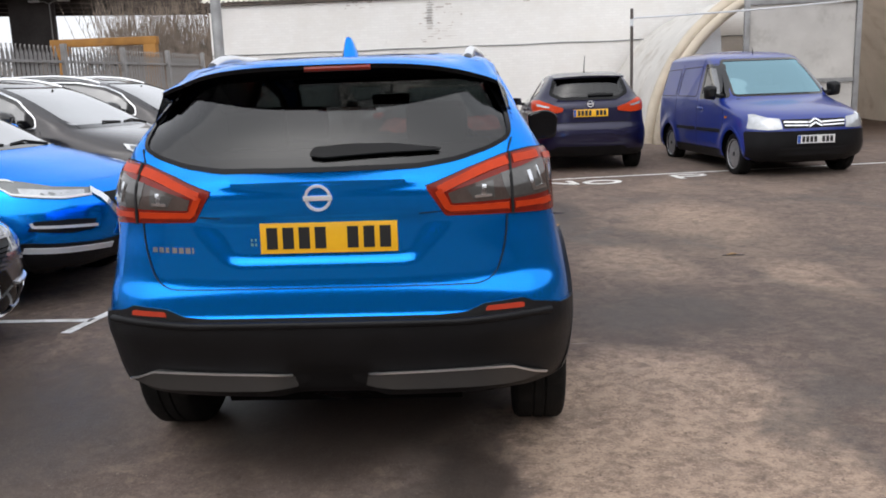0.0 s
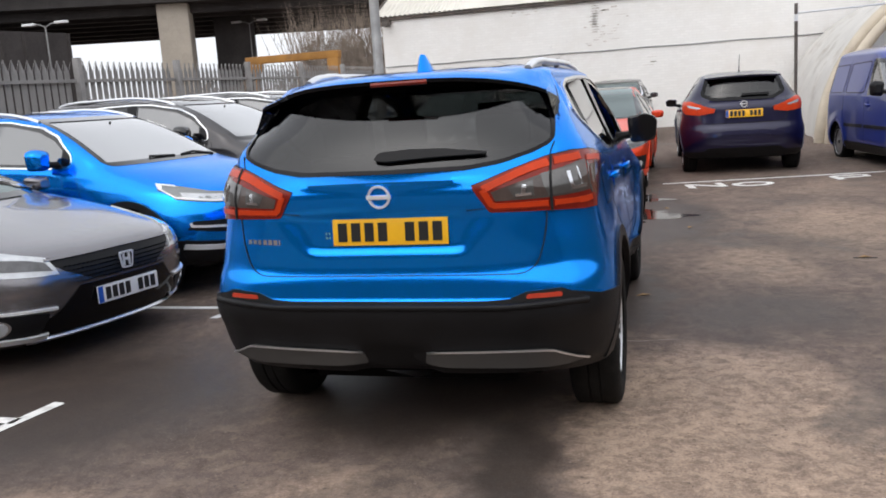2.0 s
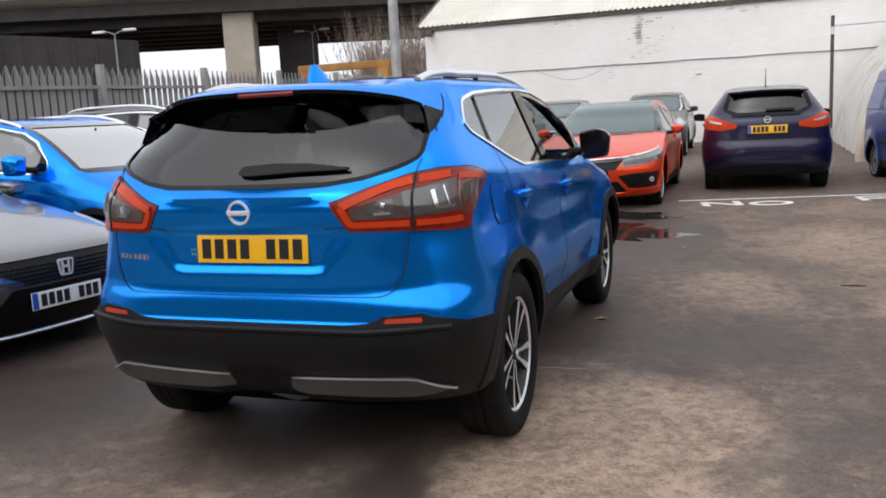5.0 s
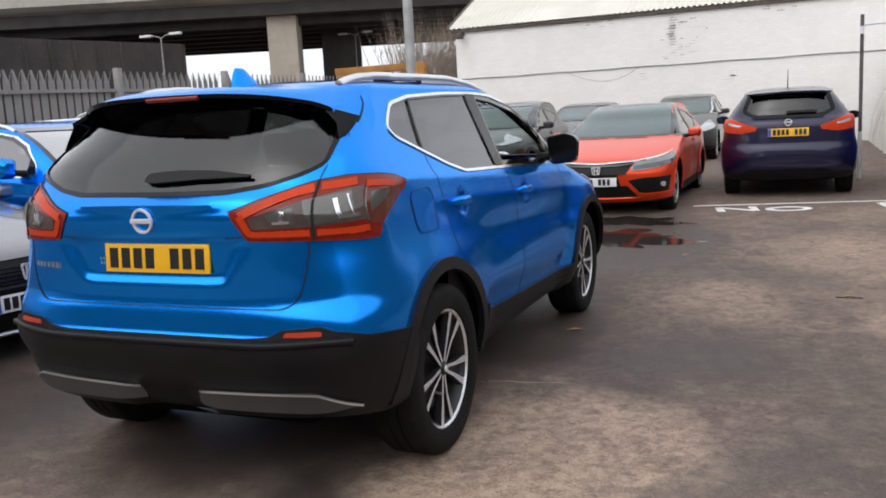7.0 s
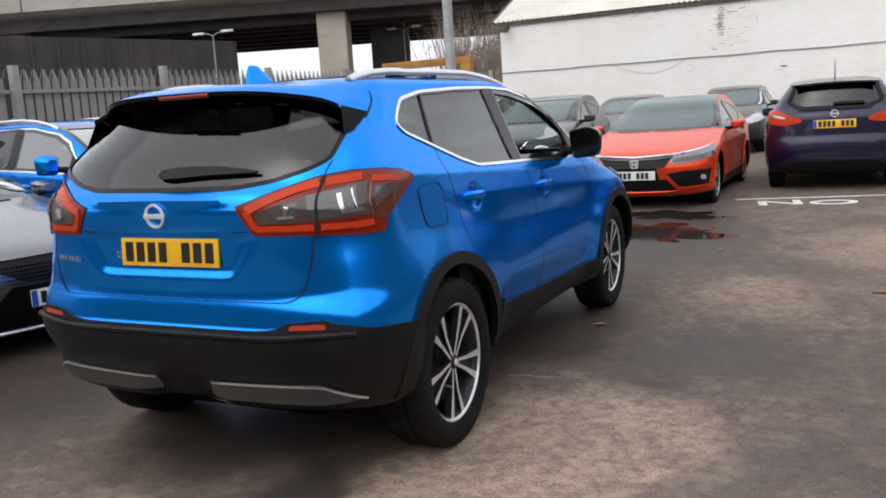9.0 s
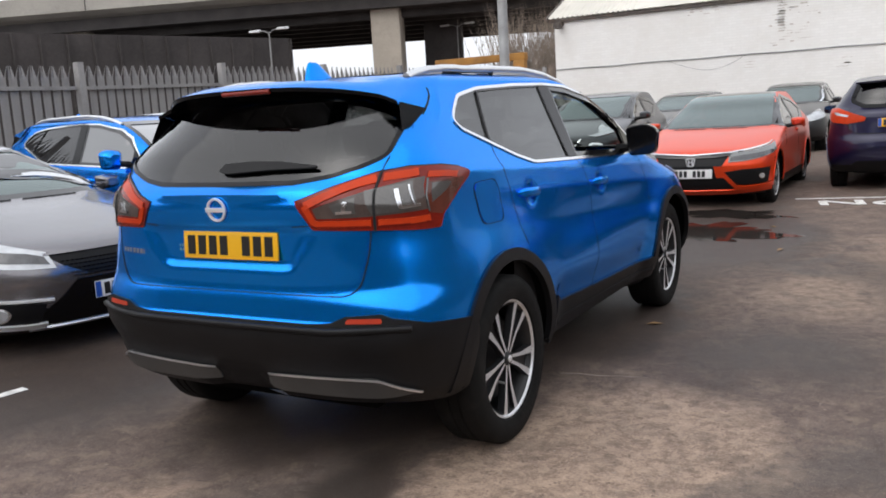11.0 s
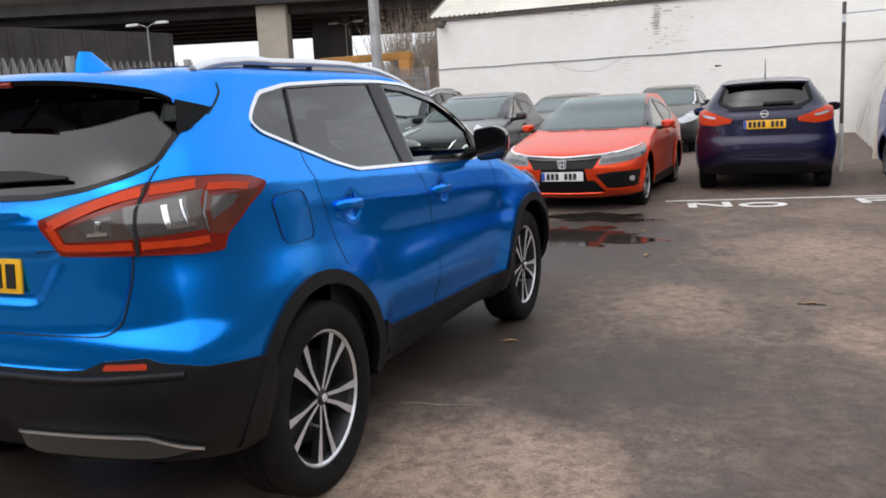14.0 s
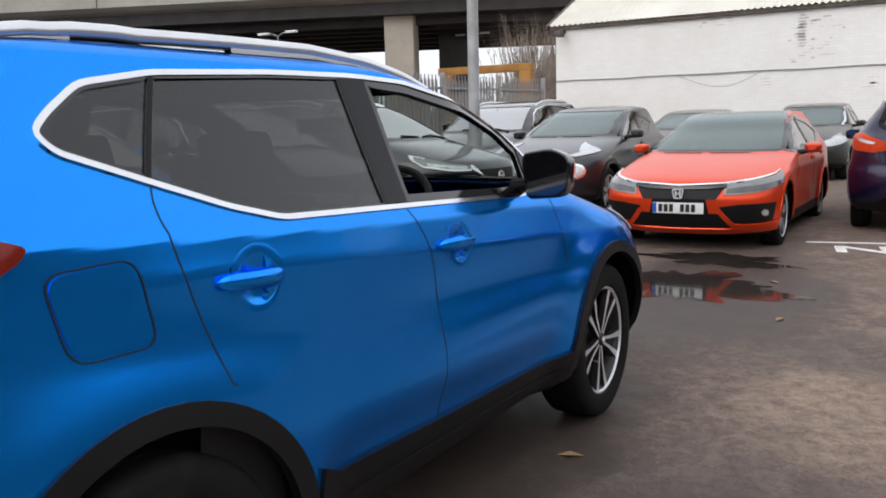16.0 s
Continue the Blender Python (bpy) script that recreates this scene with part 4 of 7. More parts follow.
        def along(pts):
            return [(s * u, v) for u, v in lamp_wrap(sh, pts)]
        part("smoked_lens", sh.patch(wm, on_lamp([("x", 0.463, 1.098), ("x", 0.66, 1.154), ("y", -0.60, 1.184), ("y", -0.552, 1.190), ("y", -0.580, 1.074), ("x", 0.66, 1.064), ("x", 0.478, 1.062)]), 0.0118, 0.006, 0.03), M["smoke"], lamp, "smoked grey inner lens")
        part("outer_smoked_lens", sh.patch(wm, on_lamp([("y", -0.551, 1.170), ("y", -0.40, 1.172), ("y", -0.325, 1.172), ("y", -0.33, 1.160), ("y", -0.43, 1.100), ("y", -0.515, 1.048), ("y", -0.579, 1.060)]), 0.0118, 0.006, 0.03), M["lampside"], lamp, "dark red-brown outer lens")
        part("grey_lens", sh.patch(wm, on_lamp([("y", -0.540, 1.164), ("y", -0.450, 1.166), ("y", -0.430, 1.160), ("y", -0.470, 1.134), ("y", -0.560, 1.096)]), 0.0128, 0.004, 0.03), M["lampbowl"], lamp, "pale grey side lens")
        for pts in ([("x", 0.530, 1.108), ("x", 0.622, 1.132), ("x", 0.628, 1.076), ("x", 0.552, 1.074)], [("y", -0.735, 1.152), ("y", -0.605, 1.174), ("y", -0.615, 1.080), ("y", -0.735, 1.072)]):
            part("reflector_bowl", sh.patch(wm, on_lamp(pts), 0.0130, 0.004, 0.02), M["lampbowl"], lamp, "silvered lamp reflector")
        for line, wd in (([("x", 0.585, 1.082), ("x", 0.590, 1.118)], 0.016), ([("x", 0.556, 1.082), ("x", 0.615, 1.084)], 0.010), ([("y", -0.672, 1.086), ("y", -0.668, 1.152)], 0.012), ([("y", -0.672, 1.090), ("y", -0.612, 1.094)], 0.014), ([("y", -0.632, 1.095), ("y", -0.628, 1.162)], 0.005)):
            part("bright_facet", sh.ribbon(wm, along(line), wd, 0.0180, False, None, 0.006, 0.012), M["chrome"], lamp)
        bm = bmesh.new()
        for pts, wd in (([("x", 0.430, 1.108), ("x", 0.53, 1.147), ("x", 0.668, 1.192)], 0.030), ([("x", 0.680, 1.194), ("x", 0.74, 1.200), ("y", -0.562, 1.205)], 0.028), ([("y", -0.538, 1.194), ("y", -0.44, 1.192), ("y", -0.375, 1.186)], 0.022),
                        ([("x", 0.430, 1.108), ("x", 0.462, 1.050), ("x", 0.482, 1.040), ("x", 0.668, 1.040)], 0.026), ([("x", 0.680, 1.040), ("y", -0.66, 1.038), ("y", -0.578, 1.040)], 0.024)):
            sh.ribbon(wm, along(pts), wd, 0.0145, False, bm, 0.006)
        part("lens_divider", sh.ribbon(wm, along([("y", -0.548, 1.182), ("y", -0.578, 1.066)]), 0.007, 0.0150, False, None, 0.005), M["lampbowl"], lamp, "pale grey line between two lenses")
        part("light_guide", bm, M["redbright"], lamp, "bright orange-red light guide")
        part("guide_groove", sh.ribbon(wm, along([("x", 0.475, 1.031), ("x", 0.66, 1.028), ("y", -0.66, 1.027), ("y", -0.585, 1.028)]), 0.004, 0.0155, False, None, 0.003), M["red"], lamp)
        # Black strip draws the thin shadow line in the gap above the lamp.
        part("lamp_gap_shade", sh.ribbon(wm, along([("x", 0.385, 1.124), ("x", 0.53, 1.172), ("x", 0.66, 1.217), ("y", -0.58, 1.234), ("y", -0.45, 1.227), ("y", -0.33, 1.210)]), 0.004, 0.0095, False, None, 0.008), M["seam"], lamp)
        joint = [(0.672, 1.222), (0.674, 1.10), (0.674, 1.008)]
        part("lamp_joint", sh.ribbon(wm, joint if s > 0 else [(-u, v) for u, v in joint], 0.005, 0.0170, False, None, 0.004), M["seam"], lamp)
        # rear bumper
        rp = both([(0.585, 0.667), (0.725, 0.671), (0.722, 0.690), (0.592, 0.686)])
        part("reflector", sh.patch(wb_, rounded(rp, 0.008, 3), 0.016, 0.010, 0.05), M["redsmall"], car, "red rear reflector")
    clad = [(-0.585, 0.695), (-0.52, 0.668), (-0.42, 0.658), (0.42, 0.658), (0.52, 0.668), (0.585, 0.695)]
    right = lamp_wrap(sh, [("x", 0.720, 0.706), ("x", 0.757, 0.690), ("y", -0.68, 0.662), ("y", -0.56, 0.650), ("y", -0.47, 0.640), ("y", -0.42, 0.634), ("y", -0.40, 0.57), ("y", -0.45, 0.36), ("y", -0.55, 0.33), ("x", 0.70, 0.345)], True, 0.76)
    poly = clad + right + [(0.30, 0.335), (-0.30, 0.335)] + mirrored(right)
    part("rear_bumper_cladding", sh.patch(wb_, dense(poly, 0.08), 0.012, 0.014, 0.04), M["plastic"], car, "black plastic rear bumper")
    bm = bmesh.new()
    tube(bm, [wb_(u, v) + sh.normal(wb_, u, v) * 0.012 for u, v in dense([(-0.80, 0.646), (-0.70, 0.645), (-0.50, 0.638), (0.50, 0.638), (0.70, 0.645), (0.80, 0.646)], 0.06, False)], 0.014, 12)
    part("bumper_lip", bm, M["plastic"], car)
    for s in (1, -1):
        q = rounded([(0.165, 0.442), (0.66, 0.455), (0.70, 0.438), (0.79, 0.396), (0.72, 0.380), (0.66, 0.374), (0.125, 0.376)], 0.02, 3)
        ins = part("bumper_insert", sh.patch(wb_, q if s > 0 else mirrored(q), 0.022, 0.016, 0.05), M["greytrim"], car, "grey-silver bumper insert")
        e = soft([(0.155, 0.436), (0.17, 0.442), (0.66, 0.454), (0.70, 0.437), (0.79, 0.396)], 2)
        part("bright_edge", sh.ribbon(wb_, e if s > 0 else [(-u, v) for u, v in e], 0.007, 0.027, False, None, 0.006, 0.03), M["satin"], ins)
    bm = bmesh.new()
    box(bm, -0.62, 0.62, -0.64, -0.45, 0.29, 0.36, 0.03)
    part("rear_undertray", bm, M["well"], car)
    # flanks
    for s in (1, -1):
        fn = sh.side_map(s)
        part("sill_cladding", sh.patch(fn, [(0.40, 0.30), (2.22, 0.29), (2.20, 0.425), (2.05, 0.412), (1.10, 0.444), (0.56, 0.472), (0.45, 0.525)], 0.014, 0.018, 0.06), M["plastic"], car, "black plastic sill cladding")
        part("sill_strip", sh.ribbon(fn, [(0.50, 0.375), (2.15, 0.340)], 0.02, 0.02, False, None, 0.008), M["plastic"], car)
        strip = bmesh.new()
        cols = []
        for i in range(31):
            y = -0.30 + 1.68 * i / 30
            x = 0.536 + 0.038 * (y + 0.2)
            cols.append([strip.verts.new((s * (x + dx), y, sh.top(x + dx, y) + 0.004)) for dx in (-0.022, 0.0, 0.022)])
        for p, q in zip(cols, cols[1:]):
            for j in range(2):
                strip.faces.new((p[j], p[j + 1], q[j + 1], q[j]))
        part("roof_channel", strip, M["gloss"], car)
        for ya in (REAR_AXLE, 2.646):
            a0, a1 = (-38, 207) if ya < 1 else (-27, 218)
            ring = [(ya + 0.496 * math.cos(math.radians(a)), ARCH_Z + 0.484 * math.sin(math.radians(a))) for a in range(a0, a1, 7)]
            hole = [(ya + 0.432 * math.cos(math.radians(a)), ARCH_Z + 0.432 * math.sin(math.radians(a))) for a in range(a0, a1, 7)]
            arc = [p for p in ring if p[1] > 0.28], [p for p in hole if p[1] > 0.28]
            part("arch_cladding", sh.patch(fn, arc[0] + arc[1][::-1], 0.014, 0.03, 0.06), M["plastic"], car, "black plastic wheel arch trim")
        part("fuel_flap" if s > 0 else "side_panel", sh.patch(fn, rounded([(-0.24, 1.130), (-0.04, 1.134), (-0.015, 0.962), (-0.205, 0.965)], 0.045, 5), 0.0025, 0.005, 0.05), paint, car) if s > 0 else None
        if s > 0:
            part("shut_line", sh.ribbon(fn, rounded([(-0.246, 1.136), (-0.036, 1.140), (-0.008, 0.956), (-0.211, 0.959)], 0.045, 5), 0.0028, 0.0027, True, None, 0.004, 0.015), M["seam"], car)
        # roof rail
        bm = bmesh.new()
        line = [(-0.20, -0.004), (-0.14, 0.008), (-0.04, 0.017), (0.20, 0.023), (0.60, 0.028), (1.0, 0.026), (1.3, 0.016), (1.49, -0.002)]
        cv = curve(line)
        pts = []
        for i in range(31):
            y = -0.20 + 1.69 * i / 30
            x = 0.536 + 0.038 * (y + 0.2)
            pts.append((s * x, y, sh.top(x, y) + cv(y)))
        tube(bm, pts, 0.019, 12)
        rail = part("roof_rail", bm, M["satin"], car, "satin silver roof rail")
        for y0, y1 in ((-0.19, 0.07), (0.55, 1.46)):
            bm = bmesh.new()
            k = 6
            cols = []
            for i in range(k + 1):
                y = y0 + (y1 - y0) * i / k
                x = 0.536 + 0.038 * (y + 0.2)
                zt_ = sh.top(x, y)
                cols.append([bm.verts.new((s * x + dx, y, zz)) for dx, zz in ((-0.013, zt_ - 0.02), (0.013, zt_ - 0.02), (0.013, zt_ + cv(y)), (-0.013, zt_ + cv(y)))])
            for p, q in zip(cols, cols[1:]):
                for j in range(4):
                    bm.faces.new((p[j], p[(j + 1) % 4], q[(j + 1) % 4], q[j]))
            part("rail_foot", bm, M["satin"], rail)
        door_mirror(car, sh, s, 1.80, 1.205, M["gloss"], M["gloss"] if front_black else paint, 0.178, 0.190)
    part("panoramic_roof_glass", roof_panel(sh, 0.40, -0.15, 1.0, 0.004), M["gloss"], car, "dark panoramic roof glass")
    # aerial
    bm = bmesh.new()
    rows = []
    for i in range(9):
        t = i / 8
        y0, y1, w = -0.262 + 0.030 * t + 0.010 * t ** 6, 0.02 - 0.185 * t ** 0.75, 0.032 * (1 - t) ** 0.8 + 0.008
        z = 1.578 + 0.108 * t - 0.004 * t ** 8
        rows.append([bm.verts.new((0.045 + w * math.sin(a), (y0 + y1) / 2 + (y0 - y1) / 2 * math.cos(a), z)) for a in (math.tau * k / 14 for k in range(14))])
    for a, b in zip(rows, rows[1:]):
        for k in range(14):
            bm.faces.new((a[k], a[(k + 1) % 14], b[(k + 1) % 14], b[k]))
    bm.faces.new(rows[-1])
    bmesh.ops.recalc_face_normals(bm, faces=bm.faces[:])
    part("aerial_fin", bm, paint, car, "body-coloured shark fin aerial")
    # nose
    part("grille", sh.patch(fm, rounded([(-0.42, 0.80), (0.42, 0.80), (0.26, 0.58), (-0.26, 0.58)], 0.03), 0.004, 0.01, 0.05), M["plastic"], car)
    vee = [(-0.46, 0.83), (-0.40, 0.78), (-0.22, 0.57), (0.22, 0.57), (0.40, 0.78), (0.46, 0.83)]
    part("grille_surround", sh.ribbon(fm, vee, 0.05, 0.018, False, None, 0.02), M["chrome"], car, "chrome V-shaped grille surround")
    badge(car, pose(0, sh.front(0, 0.72) + 0.02, 0.72, 0, 0, 180), 0.055)
    for s in (1, -1):
        def fb(pts):
            p = lamp_wrap(sh, pts, False)
            return p if s > 0 else mirrored(p)
        lamp = part("headlamp", sh.patch(wf, fb([("x", 0.45, 0.845), ("x", 0.66, 0.875), ("y", 3.05, 0.93), ("y", 2.90, 0.955), ("y", 2.93, 0.91), ("y", 3.10, 0.83), ("x", 0.66, 0.785), ("x", 0.48, 0.79)]), 0.008, 0.014, 0.04), M["lampgrey"], car, "slim grey headlamp with a white edge")
        part("lamp_bezel", sh.patch(wf, fb([("x", 0.50, 0.835), ("x", 0.66, 0.85), ("y", 3.12, 0.88), ("y", 3.16, 0.83), ("x", 0.66, 0.80), ("x", 0.52, 0.80)]), 0.010, 0.004, 0.04), M["lens"], lamp)
        line = lamp_wrap(sh, [("x", 0.47, 0.798), ("x", 0.66, 0.796), ("y", 3.10, 0.842), ("y", 2.95, 0.912), ("y", 2.91, 0.948), ("y", 3.05, 0.926)], False)
        part("light_guide", sh.ribbon(wf, line if s > 0 else [(-u, v) for u, v in line], 0.016, 0.014, False, None, 0.006), M["white"], lamp)
        part("fog_lamp_bay", sh.patch(wf, fb([("x", 0.48, 0.62), ("x", 0.66, 0.645), ("y", 3.24, 0.650), ("y", 3.20, 0.585), ("x", 0.66, 0.545), ("x", 0.50, 0.55)]), 0.005, 0.008, 0.05), M["plastic"], car)
        part("chrome_strip", sh.ribbon(wf, fb([("x", 0.48, 0.575), ("x", 0.66, 0.592), ("y", 3.235, 0.612), ("y", 3.225, 0.640)]), 0.020, 0.020, False, None, 0.016), M["bright"], car)
        part("lower_strip", sh.ribbon(wf, fb([("x", 0.30, 0.40), ("x", 0.66, 0.425), ("y", 3.16, 0.452)]), 0.040, 0.020, False, None, 0.016), M["bright"], car)
    rightf = lamp_wrap(sh, [("x", 0.66, 0.47), ("y", 3.20, 0.50), ("y", 3.12, 0.50), ("y", 3.10, 0.32), ("x", 0.66, 0.31)], False)
    poly = [(-0.45, 0.45), (0.45, 0.45)] + rightf + [(0.3, 0.30), (-0.3, 0.30)] + mirrored(rightf)
    part("front_bumper_cladding", sh.patch(wf, dense(poly, 0.08), 0.010, 0.012, 0.05), M["plastic"], car)
    plate(car, pose(0, sh.front(0, 0.47) + 0.016, 0.50, 0, 0, 180), M["white"])
    for s in (-1, 1):
        bm = bmesh.new()
        tube(bm, [(s * 0.45 - 0.1, sh.front(0.4, 1.13) - 0.0, 1.125), (s * 0.30, sh.front(0.3, 1.16) + 0.02, 1.165), (s * 0.05 - 0.05, sh.front(0.1, 1.15) + 0.015, 1.15)], 0.011, 6)
        part("windscreen_wiper", bm, M["plastic"], car)
    return car, sh


def roof_panel(sh, w, y0, y1, off):
    bm = bmesh.new()
    n, k = 16, 12
    vs = [[bm.verts.new((-w + 2 * w * j / k, y0 + (y1 - y0) * i / n, sh.top(-w + 2 * w * j / k, y0 + (y1 - y0) * i / n) + off)) for j in range(k + 1)] for i in range(n + 1)]
    for i in range(n):
        for j in range(k):
            bm.faces.new((vs[i][j], vs[i][j + 1], vs[i + 1][j + 1], vs[i + 1][j]))
    return bm


def facing(nose, heading, reach):
    """The pose of a car whose nose stands at a place on the ground; heading in degrees from +x, reach from rear axle to nose."""
    a = radians(heading)
    return pose(nose[0] - reach * math.cos(a), nose[1] - reach * math.sin(a), ground_z(nose[1]), 0, 0, heading - 90)


def ground_z(y):
    """The yard is level round the nearest car and rises gently to the shed."""
    return -0.016 + (0.016 + 0.0145 * (min(y, 22.0) - 3.5)) * step01(3.0, 6.5, y) if y > 3.0 else -0.016


# ---- the yard ----
def asphalt():
    """Worn brown-grey asphalt with paler dusty patches, damp dark ones, shade painted under the blue car and fine
    stones.
    """
    m = bpy.data.materials.new("worn_asphalt")
    m.use_nodes = True
    n, l = m.node_tree.nodes, m.node_tree.links
    p = n["Principled BSDF"]
    co = n.new("ShaderNodeTexCoord")

    def tex(scale, detail=6, rough=0.6, dist=0.0):
        t = n.new("ShaderNodeTexNoise")
        t.inputs["Scale"].default_value, t.inputs["Detail"].default_value, t.inputs["Roughness"].default_value, t.inputs["Distortion"].default_value = scale, detail, rough, dist
        l.new(co.outputs["Object"], t.inputs["Vector"])
        return t.outputs["Fac"]

    def ramp(src, a, b, ca=(0, 0, 0, 1), cb=(1, 1, 1, 1)):
        r = n.new("ShaderNodeValToRGB")
        r.color_ramp.elements[0].position, r.color_ramp.elements[1].position = a, b
        r.color_ramp.elements[0].color, r.color_ramp.elements[1].color = ca, cb
        l.new(src, r.inputs[0])
        return r.outputs[0]

    def mix(f, a, b, blend="MIX"):
        x = n.new("ShaderNodeMix")
        x.data_type, x.blend_type = "RGBA", blend
        for i, v in ((0, f), (6, a), (7, b)):
            if isinstance(v, (int, float, tuple)):
                x.inputs[i].default_value = v
            else:
                l.new(v, x.inputs[i])
        return x.outputs[2]
    warp = n.new("ShaderNodeTexNoise")
    warp.inputs["Scale"].default_value, warp.inputs["Detail"].default_value, warp.inputs["Roughness"].default_value = 1.3, 7, 0.62
    l.new(co.outputs["Object"], warp.inputs["Vector"])
    shift = n.new("ShaderNodeVectorMath")
    shift.operation = "MULTIPLY_ADD"
    shift.inputs[1].default_value = (0.9, 0.9, 0.0)
    l.new(warp.outputs["Color"], shift.inputs[0])
    l.new(co.outputs["Object"], shift.inputs[2])

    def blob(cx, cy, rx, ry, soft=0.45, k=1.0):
        """A patch with an uneven rim at a place on the yard, for stains and painted shade."""
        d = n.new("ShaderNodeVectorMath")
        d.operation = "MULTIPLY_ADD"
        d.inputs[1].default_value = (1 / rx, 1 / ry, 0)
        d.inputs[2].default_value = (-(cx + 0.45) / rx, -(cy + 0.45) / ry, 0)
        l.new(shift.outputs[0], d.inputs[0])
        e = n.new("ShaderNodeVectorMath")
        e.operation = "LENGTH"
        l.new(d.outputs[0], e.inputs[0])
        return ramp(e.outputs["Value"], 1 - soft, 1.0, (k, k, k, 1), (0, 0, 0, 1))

    def most(items):
        out = items[0]
        for i in items[1:]:
            x = n.new("ShaderNodeMath")
            x.operation = "MAXIMUM"
            l.new(out, x.inputs[0])
            l.new(i, x.inputs[1])
            out = x.outputs[0]
        return out
    patches, damp, grain, stones, streak, mottle, blotch = tex(0.42, 7, 0.62, 0.6), tex(0.75, 6, 0.6, 0.9), tex(75, 4, 0.75), tex(230, 2, 0.8), tex(2.6, 8, 0.72), tex(15, 8, 0.8), tex(6.5, 8, 0.75, 0.5)
    dry = most([blob(1.42, -0.50, 0.80, 1.50, 0.22), blob(-0.15, -1.35, 0.55, 0.50, 0.5, 0.8), blob(1.85, 3.3, 0.50, 1.0, 0.6, 0.7), blob(2.75, 4.8, 0.85, 1.9, 0.6, 0.8), blob(2.95, 2.5, 0.30, 0.9, 0.6, 0.7), blob(-1.3, -2.2, 0.7, 0.9), ramp(patches, 0.57, 0.72, (0, 0, 0, 1), (0.6, 0.6, 0.6, 1))])
    base = mix(dry, (0.182, 0.136, 0.116, 1), (0.53, 0.385, 0.285, 1))
    base = mix(ramp(streak, 0.42, 0.66, (0, 0, 0, 1), (0.45, 0.45, 0.45, 1)), base, (0.315, 0.232, 0.185, 1))
    base = mix(ramp(mottle, 0.40, 0.56, (0.62, 0.62, 0.62, 1), (0, 0, 0, 1)), base, (0.100, 0.070, 0.058, 1))
    stain = tex(3.1, 9, 0.78, 0.4)
    base = mix(ramp(stain, 0.50, 0.62, (0, 0, 0, 1), (0.5, 0.5, 0.5, 1)), base, (0.105, 0.075, 0.063, 1))
    pits = tex(42, 3, 0.6)
    base = mix(ramp(pits, 0.64, 0.70, (0, 0, 0, 1), (0.75, 0.75, 0.75, 1)), base, (0.060, 0.045, 0.040, 1))
    base = mix(ramp(pits, 0.28, 0.32, (0.6, 0.6, 0.6, 1), (0, 0, 0, 1)), base, (0.46, 0.38, 0.32, 1))
    base = mix(ramp(blotch, 0.50, 0.68, (0, 0, 0, 1), (0.6, 0.6, 0.6, 1)), base, (0.36, 0.275, 0.210, 1))
    # Damp patches; those under the blue car also paint in its contact shade.
    soaked_and_shade = most([blob(0.55, 5.6, 1.3, 2.3, 0.35), blob(1.7, 1.6, 1.1, 0.9, 0.7, 0.85), blob(-0.10, 0.45, 0.92, 1.42, 0.28), blob(0.1, 2.6, 1.2, 1.6, 0.4), blob(0.50, -0.8, 0.24, 0.9, 0.6), blob(-2.0, -0.3, 1.3, 1.5, 0.5), blob(2.75, 0.9, 0.62, 1.7, 0.6, 0.45), blob(0.72, 2.1, 0.62, 1.25, 0.35, 0.9), blob(2.6, 4.0, 1.5, 1.6, 0.7, 0.30)])
    base = mix(soaked_and_shade, base, mix(0.82, base, (0.030, 0.021, 0.018, 1)))
    base = mix(ramp(damp, 0.54, 0.66, (0, 0, 0, 1), (0.5, 0.5, 0.5, 1)), base, (0.060, 0.052, 0.048, 1))
    base = mix(ramp(grain, 0.38, 0.66), mix(0.34, base, (0.035, 0.030, 0.027, 1)), base)
    base = mix(ramp(stones, 0.60, 0.72, (0, 0, 0, 1), (0.55, 0.55, 0.55, 1)), base, (0.40, 0.36, 0.32, 1))
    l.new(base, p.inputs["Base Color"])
    l.new(ramp(most([soaked_and_shade, ramp(damp, 0.54, 0.66, (0, 0, 0, 1), (0.6, 0.6, 0.6, 1))]), 0.0, 1.0, (0.88, 0.88, 0.88, 1), (0.46, 0.46, 0.46, 1)), p.inputs["Roughness"])
    p.inputs["Specular IOR Level"].default_value = 0.22
    b = n.new("ShaderNodeBump")
    b.inputs["Strength"].default_value, b.inputs["Distance"].default_value = 0.35, 0.006
    l.new(grain, b.inputs["Height"])
    l.new(b.outputs[0], p.inputs["Normal"])
    return m


def ground_sheet():
    xs = [-900, -300, -120, -60, -30] + [-20 + i for i in range(46)] + [40, 90, 300, 900]
    ys = [-900, -300, -120, -60, -30, -15] + [-10 + 0.5 * i for i in range(70)] + [30, 45, 70, 110, 300, 900]
    bm = bmesh.new()
    vs = [[bm.verts.new((x, y, ground_z(y))) for x in xs] for y in ys]
    for i in range(len(ys) - 1):
        for j in range(len(xs) - 1):
            bm.faces.new((vs[i][j], vs[i][j + 1], vs[i + 1][j + 1], vs[i + 1][j]))
    return tagged(part("ground", bm, asphalt(), None), "worn brown-grey asphalt yard with damp patches and shade painted under a car", "ground", kind="structure")


M["paintmark"] = material("worn_white_road_paint", (0.78, 0.77, 0.74), 0.75, vary=0.12, bump=0.4, fine=90, dirt=((0.16, 0.13, 0.11), 0.65, 9))
M["water"] = material("still_water", (0.032, 0.026, 0.023), 0.075, vary=0.3, scale=2, spec=0.8)
